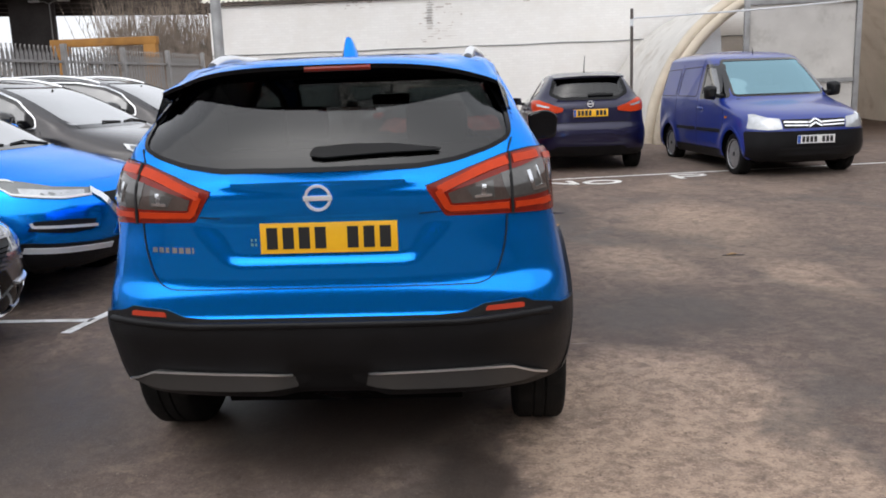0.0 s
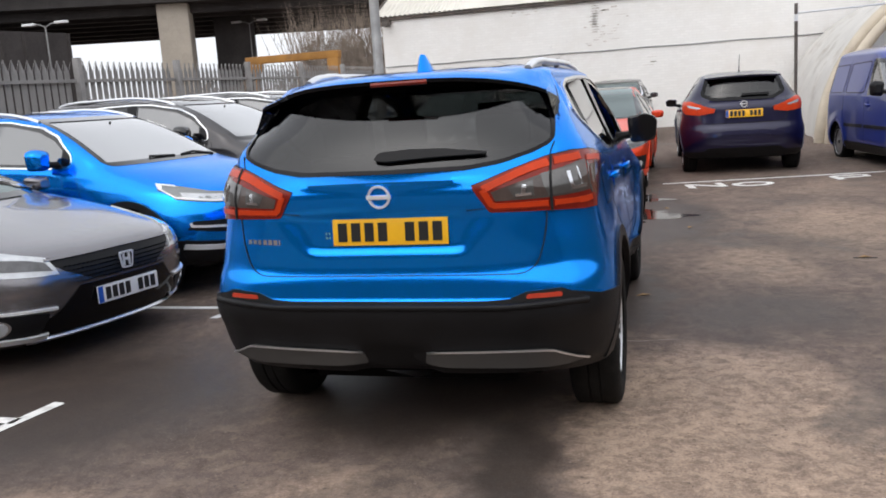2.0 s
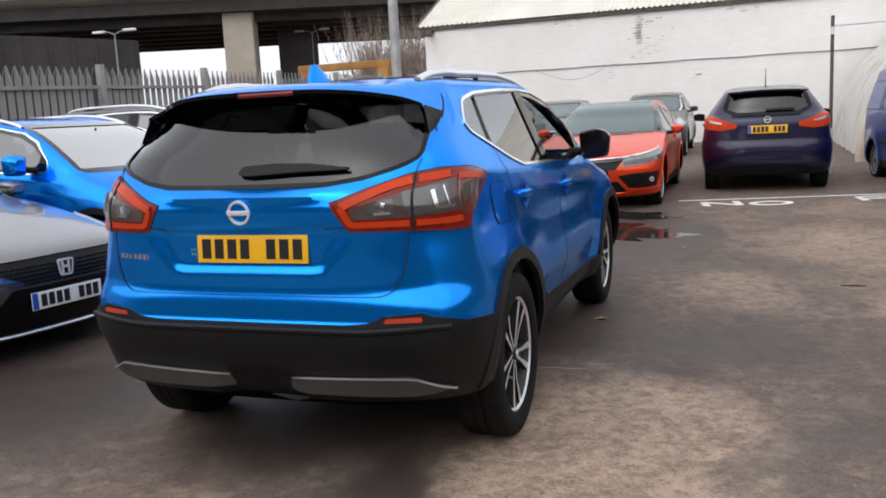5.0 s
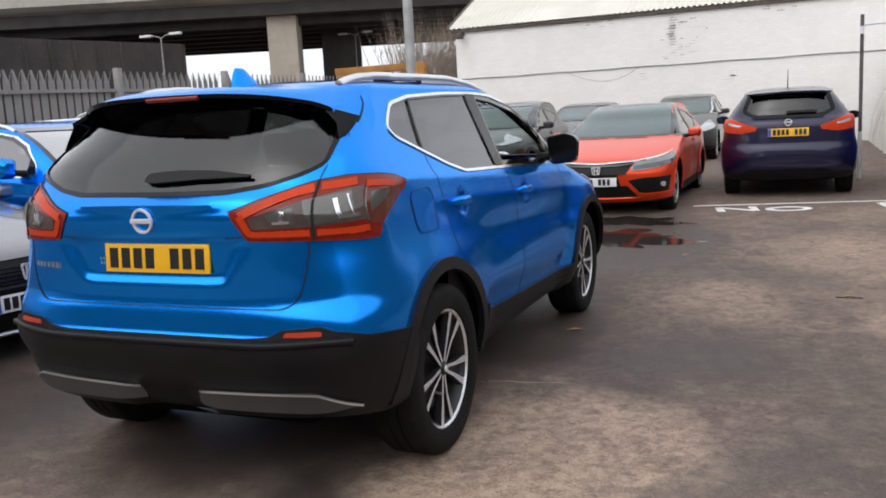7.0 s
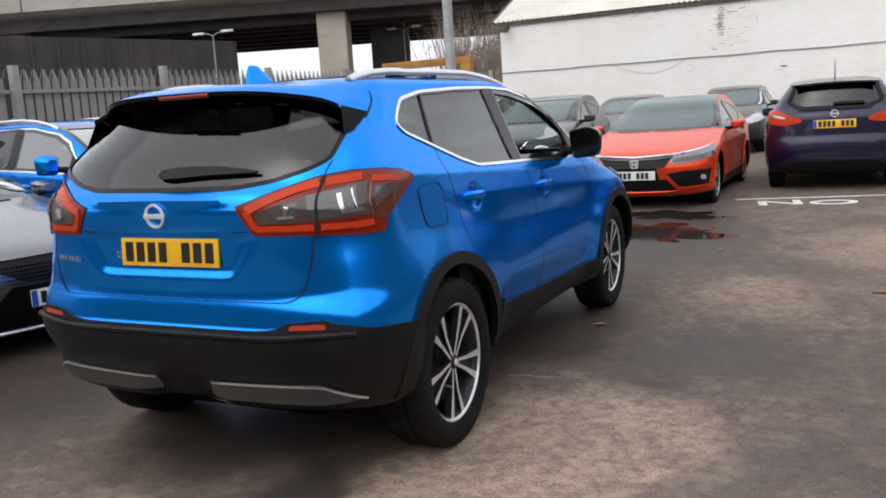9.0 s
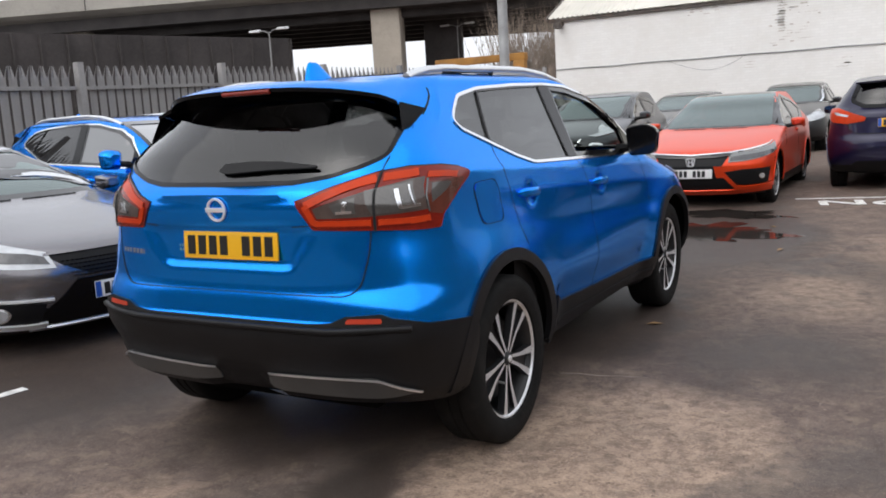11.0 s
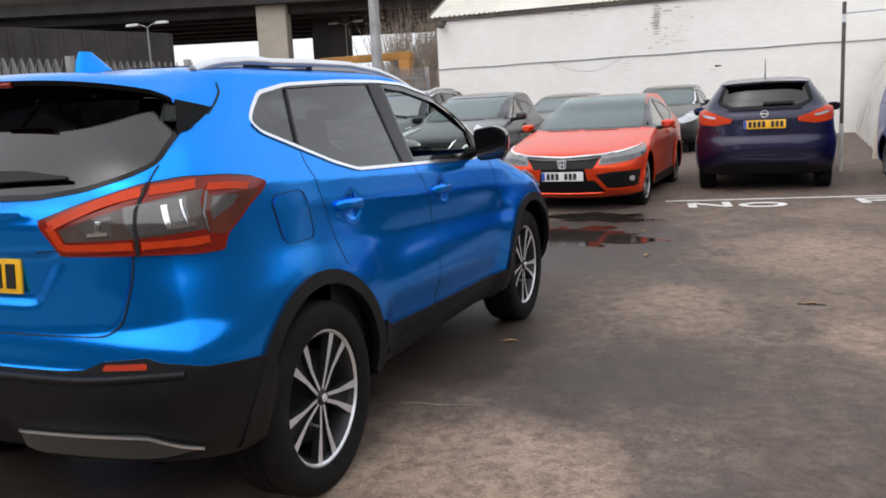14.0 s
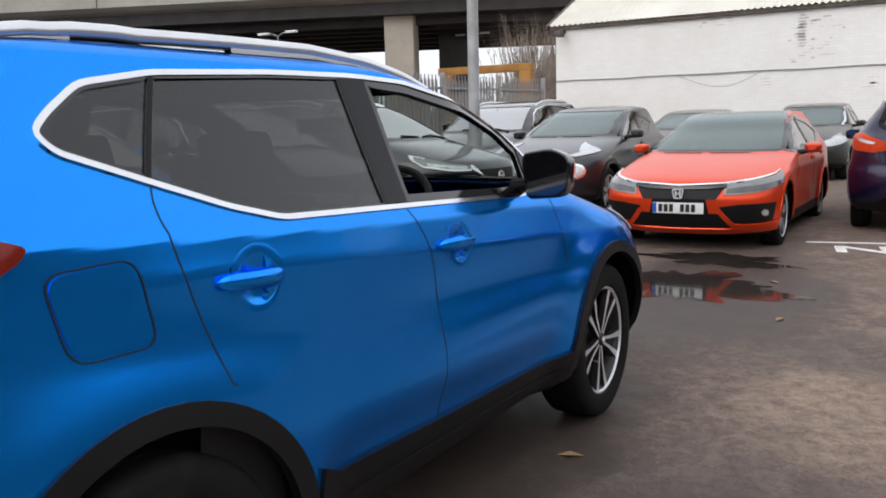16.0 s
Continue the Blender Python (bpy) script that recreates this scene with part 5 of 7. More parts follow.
M["wall"] = material("white_painted_brick", (0.86, 0.85, 0.835), 0.8, vary=0.05, scale=1.2, bump=0.2, fine=40, dirt=((0.50, 0.46, 0.42), 0.55, 0.9))
M["roofsheet"] = material("cream_roof_sheet", (0.66, 0.63, 0.56), 0.6, vary=0.1, scale=0.8, dirt=((0.45, 0.41, 0.35), 0.5, 0.7))
M["gutter"] = material("dark_rusty_gutter", (0.10, 0.085, 0.075), 0.8, vary=0.4, scale=5, dirt=((0.18, 0.10, 0.06), 0.5, 3))
M["baredbrick"] = material("bared_dark_brick", (0.56, 0.51, 0.47), 0.9, vary=0.3, scale=9)
M["galv"] = material("galvanised_steel", (0.30, 0.30, 0.30), 0.55, 0.45, vary=0.25, scale=5, dirt=((0.16, 0.14, 0.12), 0.5, 4))
M["fence"] = material("weathered_palisade_steel", (0.29, 0.28, 0.275), 0.65, 0.2, vary=0.3, scale=3, dirt=((0.10, 0.09, 0.08), 0.6, 3))
M["concrete"] = material("viaduct_concrete", (0.36, 0.335, 0.30), 0.9, vary=0.18, scale=0.15, bump=0.2, fine=6, dirt=((0.16, 0.145, 0.13), 0.6, 0.2))
M["pier"] = material("pier_concrete", (0.42, 0.37, 0.31), 0.9, vary=0.15, scale=0.3, bump=0.2, fine=8, dirt=((0.22, 0.19, 0.16), 0.5, 0.35))
# Cladding brown, also the painted shade on concrete beneath the viaduct.
M["darkclad_and_shade"] = material("dark_brown_cladding_and_deck_shade", (0.045, 0.039, 0.038), 0.8, vary=0.4, scale=0.4, fine=5)
M["yellowpaint"] = material("yellow_steel_paint", (0.33, 0.155, 0.030), 0.7, vary=0.3, scale=1.5, dirt=((0.16, 0.09, 0.05), 0.8, 1.0))
M["canvas"] = material("cream_canvas", (0.76, 0.74, 0.70), 0.85, vary=0.12, scale=1.5, bump=0.15, fine=40, dirt=((0.36, 0.30, 0.23), 0.6, 1.4))
M["rib"] = material("tan_padded_canvas", (0.62, 0.54, 0.43), 0.85, vary=0.15, scale=2.5, dirt=((0.36, 0.29, 0.21), 0.6, 2.0))
M["whitecanvas"] = material("off_white_sheet", (0.70, 0.71, 0.73), 0.8, vary=0.1, scale=2, dirt=((0.4, 0.37, 0.33), 0.5, 2.0))
M["greypanel"] = material("grey_sheet_panel", (0.52, 0.50, 0.47), 0.6, vary=0.15, scale=1.5, dirt=((0.22, 0.2, 0.17), 0.5, 2))
M["bark"] = material("bare_bark", (0.22, 0.185, 0.165), 0.95, vary=0.4, scale=3)
M["brush"] = material("winter_undergrowth", (0.23, 0.185, 0.15), 0.95, vary=0.5, scale=1.5)
canvas_nodes, canvas_links = M["canvas"].node_tree.nodes, M["canvas"].node_tree.links
through_light, canvas_mix = canvas_nodes.new("ShaderNodeBsdfTranslucent"), canvas_nodes.new("ShaderNodeMixShader")
through_light.inputs[0].default_value, canvas_mix.inputs[0].default_value = (0.62, 0.50, 0.38, 1), 0.22
canvas_links.new(canvas_nodes["Principled BSDF"].outputs[0], canvas_mix.inputs[1])
canvas_links.new(through_light.outputs[0], canvas_mix.inputs[2])
canvas_links.new(canvas_mix.outputs[0], canvas_nodes["Material Output"].inputs[0])


def painted_strip(name, pts, width, label, parent=None):
    """A worn painted line laid on the ground."""
    bm = bmesh.new()
    pts = [Vector(p) for p in dense(pts, 0.25, False)]
    rows = []
    for i, p in enumerate(pts):
        d = (pts[min(i + 1, len(pts) - 1)] - pts[max(i - 1, 0)]).normalized()
        q = Vector((-d.y, d.x)) * width / 2
        rows.append([bm.verts.new((r.x, r.y, ground_z(r.y) + 0.004)) for r in (p - q * random.uniform(0.9, 1.08), p + q * random.uniform(0.9, 1.08))])
    for a, b in zip(rows, rows[1:]):
        bm.faces.new((a[0], b[0], b[1], a[1]))
    ob = part(name, bm, M["paintmark"], parent, flat=True)
    return tagged(ob, label, "road marking", "painted yard markings") if parent is None else ob


def letter(strokes, at, turn, w, h, name):
    """A road letter from strokes in a unit square."""
    c, s = math.cos(radians(turn)), math.sin(radians(turn))
    bm = bmesh.new()
    for stroke in strokes:
        pts = [Vector((at[0] + (u * w) * c - (v * h) * s, at[1] + (u * w) * s + (v * h) * c)) for u, v in stroke]
        rows = []
        for i, p in enumerate(pts):
            d = (pts[min(i + 1, len(pts) - 1)] - pts[max(i - 1, 0)]).normalized()
            if stroke[0] == stroke[-1]:
                d = (pts[(i + 1) % (len(pts) - 1)] - pts[(i - 1) % (len(pts) - 1)]).normalized()
            q = Vector((-d.y, d.x)) * 0.05
            rows.append([(r.x, r.y, ground_z(r.y) + 0.0045) for r in (p - q, p + q)])
        for a, b in zip(rows, rows[1:]):
            bm.faces.new([bm.verts.new(v) for v in (a[0], b[0], b[1], a[1])])
    return tagged(part(name, bm, M["paintmark"], None, flat=True), "worn white painted capital letter on the asphalt", "road marking", "painted no parking words")


def puddle(name, centre, size, seed, label):
    random.seed(seed)
    bm = bmesh.new()
    ph = [random.uniform(0, math.tau) for _ in range(6)]
    ring = []
    for k in range(144):
        a = math.tau * k / 144
        r = 0.95 + 0.20 * math.sin(2 * a + ph[0]) + 0.15 * math.sin(3 * a + ph[1]) + 0.13 * math.sin(5 * a + ph[2]) + 0.12 * math.sin(9 * a + ph[3]) + 0.09 * math.sin(17 * a + ph[4]) + 0.05 * math.sin(29 * a + ph[5])
        x, y = centre[0] + size[0] * r * math.cos(a), centre[1] + size[1] * r * math.sin(a)
        ring.append(bm.verts.new((x, y, ground_z(y) + 0.003)))
    mid = bm.verts.new((centre[0], centre[1], ground_z(centre[1]) + 0.003))
    for k in range(144):
        bm.faces.new((ring[k], ring[(k + 1) % 144], mid))
    return tagged(part(name, bm, M["water"], None), label, "puddle", kind="stuff")


def brick_wall_building():
    """The white-painted brick shed with its shallow sheet roof."""
    x0, x1, y0, top = -7.65, 19.0, 22.0, 4.10
    wall = new("wall_north")
    tagged(wall, "white-painted brick wall with flaking paint and dark streaks", "wall", kind="structure")
    gz = ground_z(22)
    bm = bmesh.new()
    box(bm, x0, x1, y0, y0 + 0.3, gz - 0.3, top - 0.02)
    part("painted_brickwork", bm, painted_bricks(), wall, flat=True)
    bm = bmesh.new()
    prism(bm, [(22.3, gz - 0.3), (34.0, gz - 0.3), (34.0, 4.08), (28.2, 6.9), (22.3, 4.08)], x0, x0 + 0.3, "yz")
    part("gable_wall", bm, M["wall"], wall, flat=True)
    # ledge line
    bm = bmesh.new()
    pts = [(x0 + (x1 - x0) * i / 40, y0 - 0.02, 2.60 - 0.0 * i + 0.01 * math.sin(i * 1.7)) for i in range(41)]
    tube(bm, pts, 0.016, 6)
    part("cable", bm, M["galv"], wall, "grey cable run along the wall")
    bm = bmesh.new()
    tube(bm, [(-4.2 + 2.2 * i / 12, y0 - 0.02, 2.60 - 0.42 * math.sin(math.pi * i / 12) * (0.6 + 0.4 * i / 12)) for i in range(13)], 0.005, 5)
    part("cable", bm, M["galv"], wall)
    # flaked spots with bared bricks
    random.seed(11)
    for cx, cz, w, h, k in ((-1.07, 3.60, 0.11, 0.95, 70), (-0.75, 3.25, 0.75, 1.1, 34), (-1.9, 2.32, 0.10, 0.25, 8), (0.55, 2.2, 0.16, 0.3, 8), (-3.2, 3.9, 0.8, 0.15, 10), (1.8, 3.9, 0.5, 0.2, 8)):
        for i in range(k):
            x = cx + random.gauss(0, w * 0.42)
            z = cz + random.uniform(-h / 2, h / 2)
            z = round(z / 0.075) * 0.075
            wd = random.uniform(0.03, 0.20)
            if z > top - 0.06:
                continue
            bm = bmesh.new()
            box(bm, x - wd / 2, x + wd / 2, y0 - 0.006, y0 + 0.01, z - 0.006, z + random.choice((0.003, 0.006, 0.012, 0.03)))
            part("bared_brick", bm, M["baredbrick"], wall, flat=True)
    # gutter
    gut = tagged(new("gutter"), "dark weathered gutter under the roof sheets", "gutter", kind="structure")
    bm = bmesh.new()
    box(bm, x0 - 0.15, x1, y0 - 0.09, y0 + 0.02, top - 0.075, top + 0.03, 0.015)
    part("gutter_channel", bm, M["gutter"], gut)
    roof = tagged(new("roof"), "cream corrugated roof sheets on the shed", "roof", kind="structure")
    bm = bmesh.new()
    n = 340
    rows = []
    for i in range(n + 1):
        x = x0 - 0.22 + (x1 - x0 + 0.22) * i / n
        c = 0.028 * math.sin(x * math.tau / 0.16)
        rows.append([bm.verts.new((x, y, z + c)) for y, z in ((y0 - 0.14, top + 0.05), (y0 + 3.0, top + 1.50), (28.2, 7.08), (34.4, 4.1))])
    for a, b in zip(rows, rows[1:]):
        for j in range(3):
            bm.faces.new((a[j], b[j], b[j + 1], a[j + 1]))
    part("roof_sheet", bm, M["roofsheet"], roof)
    bm = bmesh.new()
    prism(bm, [(y0 - 0.14, top + 0.0), (y0 - 0.14, top + 0.07), (28.2, 7.10), (28.2, 6.98)], x0 - 0.26, x0 - 0.20, "yz")
    part("verge_trim", bm, M["gutter"], roof, flat=True)
    # security camera at the corner
    cam_ = thing("security_camera", "small dark security camera on a wall bracket", "camera", m=pose(-7.42, 21.95, 3.92))
    bm = bmesh.new()
    box(bm, -0.09, 0.09, -0.42, -0.08, -0.10, 0.06, 0.02)
    part("camera_housing", bm, M["gutter"], cam_)
    bm = bmesh.new()
    tube(bm, [(0, 0.05, 0.12), (0, -0.1, 0.10), (0, -0.2, 0.02)], 0.03, 8)
    box(bm, -0.08, 0.08, 0.0, 0.05, 0.0, 0.18)
    part("bracket", bm, M["gutter"], cam_)


def painted_bricks():
    """White paint over brick courses, flaking to grey in places."""
    m = bpy.data.materials.new("painted_brickwork")
    m.use_nodes = True
    n, l = m.node_tree.nodes, m.node_tree.links
    p = n["Principled BSDF"]
    p.inputs["Roughness"].default_value = 0.75
    co = n.new("ShaderNodeTexCoord")
    mp = n.new("ShaderNodeMapping")
    mp.inputs["Rotation"].default_value = (radians(90), 0, 0)
    l.new(co.outputs["Object"], mp.inputs[0])
    b = n.new("ShaderNodeTexBrick")
    b.inputs["Scale"].default_value = 1.0
    b.inputs["Brick Width"].default_value, b.inputs["Row Height"].default_value, b.inputs["Mortar Size"].default_value = 0.225, 0.075, 0.006
    b.inputs["Color1"].default_value, b.inputs["Color2"].default_value, b.inputs["Mortar"].default_value = (0.86, 0.845, 0.82, 1), (0.82, 0.805, 0.78, 1), (0.79, 0.775, 0.755, 1)
    l.new(mp.outputs[0], b.inputs[0])
    d = n.new("ShaderNodeTexNoise")
    d.inputs["Scale"].default_value, d.inputs["Detail"].default_value, d.inputs["Roughness"].default_value = 0.8, 9, 0.7
    l.new(co.outputs["Object"], d.inputs["Vector"])
    r = n.new("ShaderNodeValToRGB")
    r.color_ramp.elements[0].position, r.color_ramp.elements[1].position = 0.44, 0.70
    r.color_ramp.elements[0].color, r.color_ramp.elements[1].color = (0, 0, 0, 1), (0.75, 0.75, 0.75, 1)
    l.new(d.outputs["Fac"], r.inputs[0])
    e = n.new("ShaderNodeTexNoise")
    e.inputs["Scale"].default_value, e.inputs["Detail"].default_value, e.inputs["Roughness"].default_value = 4.5, 8, 0.75
    l.new(co.outputs["Object"], e.inputs["Vector"])
    r2 = n.new("ShaderNodeValToRGB")
    r2.color_ramp.elements[0].position, r2.color_ramp.elements[1].position = 0.62, 0.72
    r2.color_ramp.elements[0].color, r2.color_ramp.elements[1].color = (0, 0, 0, 1), (0.5, 0.5, 0.5, 1)
    l.new(e.outputs["Fac"], r2.inputs[0])
    prev = b.outputs["Color"]
    for f, c in ((r.outputs[0], (0.76, 0.73, 0.69, 1)), (r2.outputs[0], (0.50, 0.46, 0.43, 1))):
        x = n.new("ShaderNodeMix")
        x.data_type = "RGBA"
        l.new(f, x.inputs[0])
        l.new(prev, x.inputs[6])
        x.inputs[7].default_value = c
        prev = x.outputs[2]
    l.new(prev, p.inputs["Base Color"])
    bp = n.new("ShaderNodeBump")
    bp.inputs["Strength"].default_value, bp.inputs["Distance"].default_value, bp.invert = 0.3, 0.006, True
    l.new(b.outputs["Fac"], bp.inputs["Height"])
    l.new(bp.outputs[0], p.inputs["Normal"])
    return m


def palisade_fence():
    """Steel palisade along the yard's far side: posts, rails and split-topped pales."""
    fence = tagged(new("palisade_fence"), "weathered grey steel palisade fence with three-pointed pales", "fence")
    x = -7.75
    y0, bay, n = -6.39, 2.75, 11
    pale = None
    for b in range(n + 1):
        y = y0 + b * bay
        if y > 22.2:
            break
        z = ground_z(y)
        bm = bmesh.new()
        box(bm, x + 0.03, x + 0.13, y - 0.05, y + 0.05, z - 0.2, z + 2.42, 0.006)
        part("post", bm, M["fence"], fence)
        if b == n or y + bay > 23:
            continue
        for h in (0.35, 2.05):
            bm = bmesh.new()
            z1 = ground_z(y + bay)
            lo = [(x + 0.02, y, z + h), (x + 0.07, y, z + h), (x + 0.07, y, z + h + 0.05), (x + 0.02, y, z + h + 0.05)]
            hi = [(a, y + bay, z1 + c - z) for a, _, c in lo]
            va, vb = [bm.verts.new(p) for p in lo], [bm.verts.new(p) for p in hi]
            for i in range(4):
                bm.faces.new((va[i], va[(i + 1) % 4], vb[(i + 1) % 4], vb[i]))
            part("rail", bm, M["fence"], fence)
        for k in range(17):
            yy = y + 0.10 + k * 0.155
            if yy > 21.9:
                break
            if pale is None:
                bm = bmesh.new()
                w, h = 0.060, 2.12
                rows = []
                for z_, lean in ((0.05, 0), (h, 0), (h + 0.10, 0)):
                    rows.append([bm.verts.new(p) for p in ((0, -w, z_), (0.018, -w * 0.4, z_), (0.018, w * 0.4, z_), (0, w, z_))])
                for a, c in zip(rows, rows[1:]):
                    for i in range(3):
                        bm.faces.new((a[i], a[i + 1], c[i + 1], c[i]))
                top = rows[-1]
                for i, (dx, dy) in enumerate(((0.05, -0.030), (-0.015, 0.0), (0.05, 0.030))):
                    tip = bm.verts.new((dx, (-w + 2 * w * (i + 0.5) / 3) + dy, h + 0.26))
                    bm.faces.new((top[i], top[i + 1], tip))
                    back = bm.verts.new((dx - 0.012, (-w + 2 * w * (i + 0.5) / 3) + dy, h + 0.25))
                    bm.faces.new((top[i], tip, back))
                ob = part("pale", bm, M["fence"], fence, flat=True)
                pale = ob.data
            else:
                ob = new("pale", pale)
                ob.parent = fence
            ob.location = (x, yy, ground_z(yy))


def viaduct():
    """The elevated concrete road behind the fence, with its piers."""
    v = tagged(new("viaduct"), "elevated concrete road viaduct on heavy piers", "bridge")
    along = Vector((0.93, 0.36, 0)).normalized()
    across = Vector((-along.y, along.x, 0))
    mid = Vector((-46.0, 70.0, 0))
    m = Matrix.Translation(mid) @ Matrix(((along.x, across.x, 0, 0), (along.y, across.y, 0, 0), (0, 0, 1, 0), (0, 0, 0, 1)))
    # Deck underside takes the dark brown as shade put into its colour.
    bm = bmesh.new()
    box(bm, -150, 190, 0, 31, 12.4, 13.6)
    part("deck_slab", bm, M["darkclad_and_shade"], v, flat=True).matrix_basis = m
    bm = bmesh.new()
    prism(bm, [(-1.6, 14.2), (-1.6, 15.9), (-1.2, 15.9), (-1.1, 14.6), (0.3, 14.3), (0.3, 13.5), (-0.8, 13.8)], -150, 190, "yz")
    ob = part("parapet", bm, M["concrete"], v, "pale stained concrete parapet", flat=True)
    ob.matrix_basis = m
    for k in range(-5, 8):
        bm = bmesh.new()
        box(bm, k * 24 - 6.0, k * 24 - 5.9, -1.64, -1.2, 14.2, 15.95)
        part("parapet_joint", bm, M["darkclad_and_shade"], v, flat=True).matrix_basis = m
    # Girders darkened by colour too, for the shade below the deck.
    for y in (2.5, 6.5, 10.5, 15.5, 20.5, 25.5, 30.2):
        bm = bmesh.new()
        box(bm, -150, 190, y, y + 0.8, 11.6, 12.41)
        part("deck_girder", bm, M["darkclad_and_shade"], v, flat=True).matrix_basis = m
    for k in range(-3, 5):
        bm = bmesh.new()
        box(bm, k * 34.0 - 0.7, k * 34.0 + 2.3, 1.2, 4.0, -0.5, 12.5, 0.15)
        part("pier", bm, M["pier"], v, "weathered tan concrete pier").matrix_basis = m
        # Rear pier: same concrete, its under-deck shade painted as dark brown.
        bm = bmesh.new()
        box(bm, k * 34.0 + 3.4, k * 34.0 + 7.4, 9.5, 12.5, -0.5, 12.5, 0.15)
        part("pier", bm, M["darkclad_and_shade"], v).matrix_basis = m


def lamp_column(name, at, h, label, arms=2, r=0.09):
    t = thing(name, label, "street lamp", "street lamps", m=pose(*at))
    bm = bmesh.new()
    tube(bm, [(0, 0, -0.1), (0, 0, 0.6), (0, 0, h * 0.6), (0, 0, h)], [r * 1.1, r, r * 0.8, r * 0.6], 10)
    part("pole", bm, M["galv"], t)
    for s in (-1, 1)[:arms]:
        bm = bmesh.new()
        tube(bm, [(0, 0, h - 0.05), (s * 0.5, 0, h + 0.18), (s * 1.0, 0, h + 0.22)], 0.05, 6)
        part("arm", bm, M["galv"], t)
        bm = bmesh.new()
        box(bm, s * 1.5 - 0.55, s * 1.5 + 0.55, -0.2, 0.2, h + 0.14, h + 0.34, 0.08)
        part("lantern", bm, M["whitecanvas"], t, "pale lamp head")
    return t


def bare_tree(at, h, seed, label="bare winter tree with fine branches"):
    random.seed(seed)
    t = thing("tree", label, "tree", "bare trees", m=pose(*at))
    trunk, crown = bmesh.new(), bmesh.new()
    count = [0]

    def grow(p, d, length, r, depth, bm):
        q = p
        pts = [p]
        for _ in range(3):
            d = (d + Vector((random.gauss(0, 0.12), random.gauss(0, 0.12), random.gauss(0.04, 0.08)))).normalized()
            q = q + d * length / 3
            pts.append(q)
        tube(bm, pts, [r, r * 0.86, r * 0.74, r * 0.62], 5 if depth > 1 else 3, False)
        if depth == 0 or count[0] > 700:
            return
        for _ in range(random.randint(3, 4)):
            count[0] += 1
            a = (d + Vector((random.gauss(0, 0.55), random.gauss(0, 0.55), random.gauss(0.1, 0.35)))).normalized()
            grow(pts[random.choice((2, 3))], a, length * random.uniform(0.55, 0.8), r * 0.5, depth - 1, crown)
    grow(Vector((0, 0, -0.2)), Vector((0, 0, 1)), h * 0.38, h * 0.016, 4, trunk)
    part("trunk", trunk, M["bark"], t)
    part("crown", crown, M["bark"], t)
    return t


def undergrowth(name, x0, x1, y, h, n, seed, label):
    """A thicket of thin upright stems."""
    random.seed(seed)
    bm = bmesh.new()
    for _ in range(n):
        x, yy, hh = random.uniform(x0, x1), y + random.uniform(-2, 2), h * random.uniform(0.5, 1.1)
        p = Vector((x, yy, 0))
        a = Vector((x + random.gauss(0, 0.25) * hh, yy, hh))
        w = 0.05 * random.uniform(0.5, 1.5)
        bm.faces.new([bm.verts.new(q) for q in (p + Vector((-w, 0, 0)), p + Vector((w, 0, 0)), a)])
        for _ in range(3):
            b = p.lerp(a, random.uniform(0.3, 0.8))
            c = b + Vector((random.gauss(0, 0.5), 0, random.uniform(0.3, 1.2)))
            bm.faces.new([bm.verts.new(q) for q in (b + Vector((-w * 0.6, 0, 0)), b + Vector((w * 0.6, 0, 0)), c)])
    return tagged(part(name, bm, M["brush"], None, flat=True), label, "undergrowth", kind="stuff")


def shelter():
    """The cream canvas tunnel shelter with padded arches and a sheeted front."""
    s = tagged(new("canvas_shelter"), "cream canvas tunnel shelter with padded arch ribs", "shelter")
    cx, cz, r, y0, y1 = 7.25, 0.1, 3.30, 14.2, 21.5
    bm = bmesh.new()
    k, n = 32, 14
    rows = []
    for i in range(n + 1):
        y = y0 + (y1 - y0) * i / n
        sag = 0.05 * math.sin(math.pi * (i % 2))
        rows.append([bm.verts.new((cx + (r - (0.05 if i % 2 else 0)) * math.cos(math.pi * j / k), y, cz + (r - (0.05 if i % 2 else 0)) * math.sin(math.pi * j / k) * 1.0)) for j in range(k + 1)])
    for a, b in zip(rows, rows[1:]):
        for j in range(k):
            bm.faces.new((a[j], a[j + 1], b[j + 1], b[j]))
    part("canvas_cover", bm, M["canvas"], s)
    for dy, rr, rad in ((-0.05, r + 0.02, 0.13), (-0.34, r - 0.10, 0.10), (0.22, r + 0.03, 0.08)):
        bm = bmesh.new()
        tube(bm, [(cx + rr * math.cos(math.pi * j / 40), y0 + dy + 0.02 * math.sin(j * 2.1), cz + rr * math.sin(math.pi * j / 40)) for j in range(41)], rad, 10)
        part("padded_rib", bm, M["rib"], s, "padded tan arch rib")
    bm = bmesh.new()
    poly = [(cx + (r - 0.1) * math.cos(math.pi * j / 24), cz + (r - 0.1) * math.sin(math.pi * j / 24)) for j in range(25) if cx + (r - 0.1) * math.cos(math.pi * j / 24) < 5.55]
    poly += [(5.55, cz)]
    prism(bm, poly, y0 - 0.02, y0 + 0.02, "xz")
    part("front_sheet", bm, M["whitecanvas"], s, "off-white front sheet", flat=True)
    scr = tagged(new("sheeted_frame"), "grey sheeted door frame standing before the shelter", "screen")
    bm = bmesh.new()
    gz = ground_z(13.4)
    for x in (5.62, 7.72):
        box(bm, x - 0.05, x + 0.05, 13.35, 13.45, gz - 0.05, 2.92, 0.008)
    box(bm, 5.62, 7.72, 13.352, 13.448, 2.78, 2.90, 0.008)
    part("door_frame", bm, M["galv"], scr)
    bm = bmesh.new()
    box(bm, 5.68, 7.66, 13.39, 13.41, gz + 0.02, 2.77)
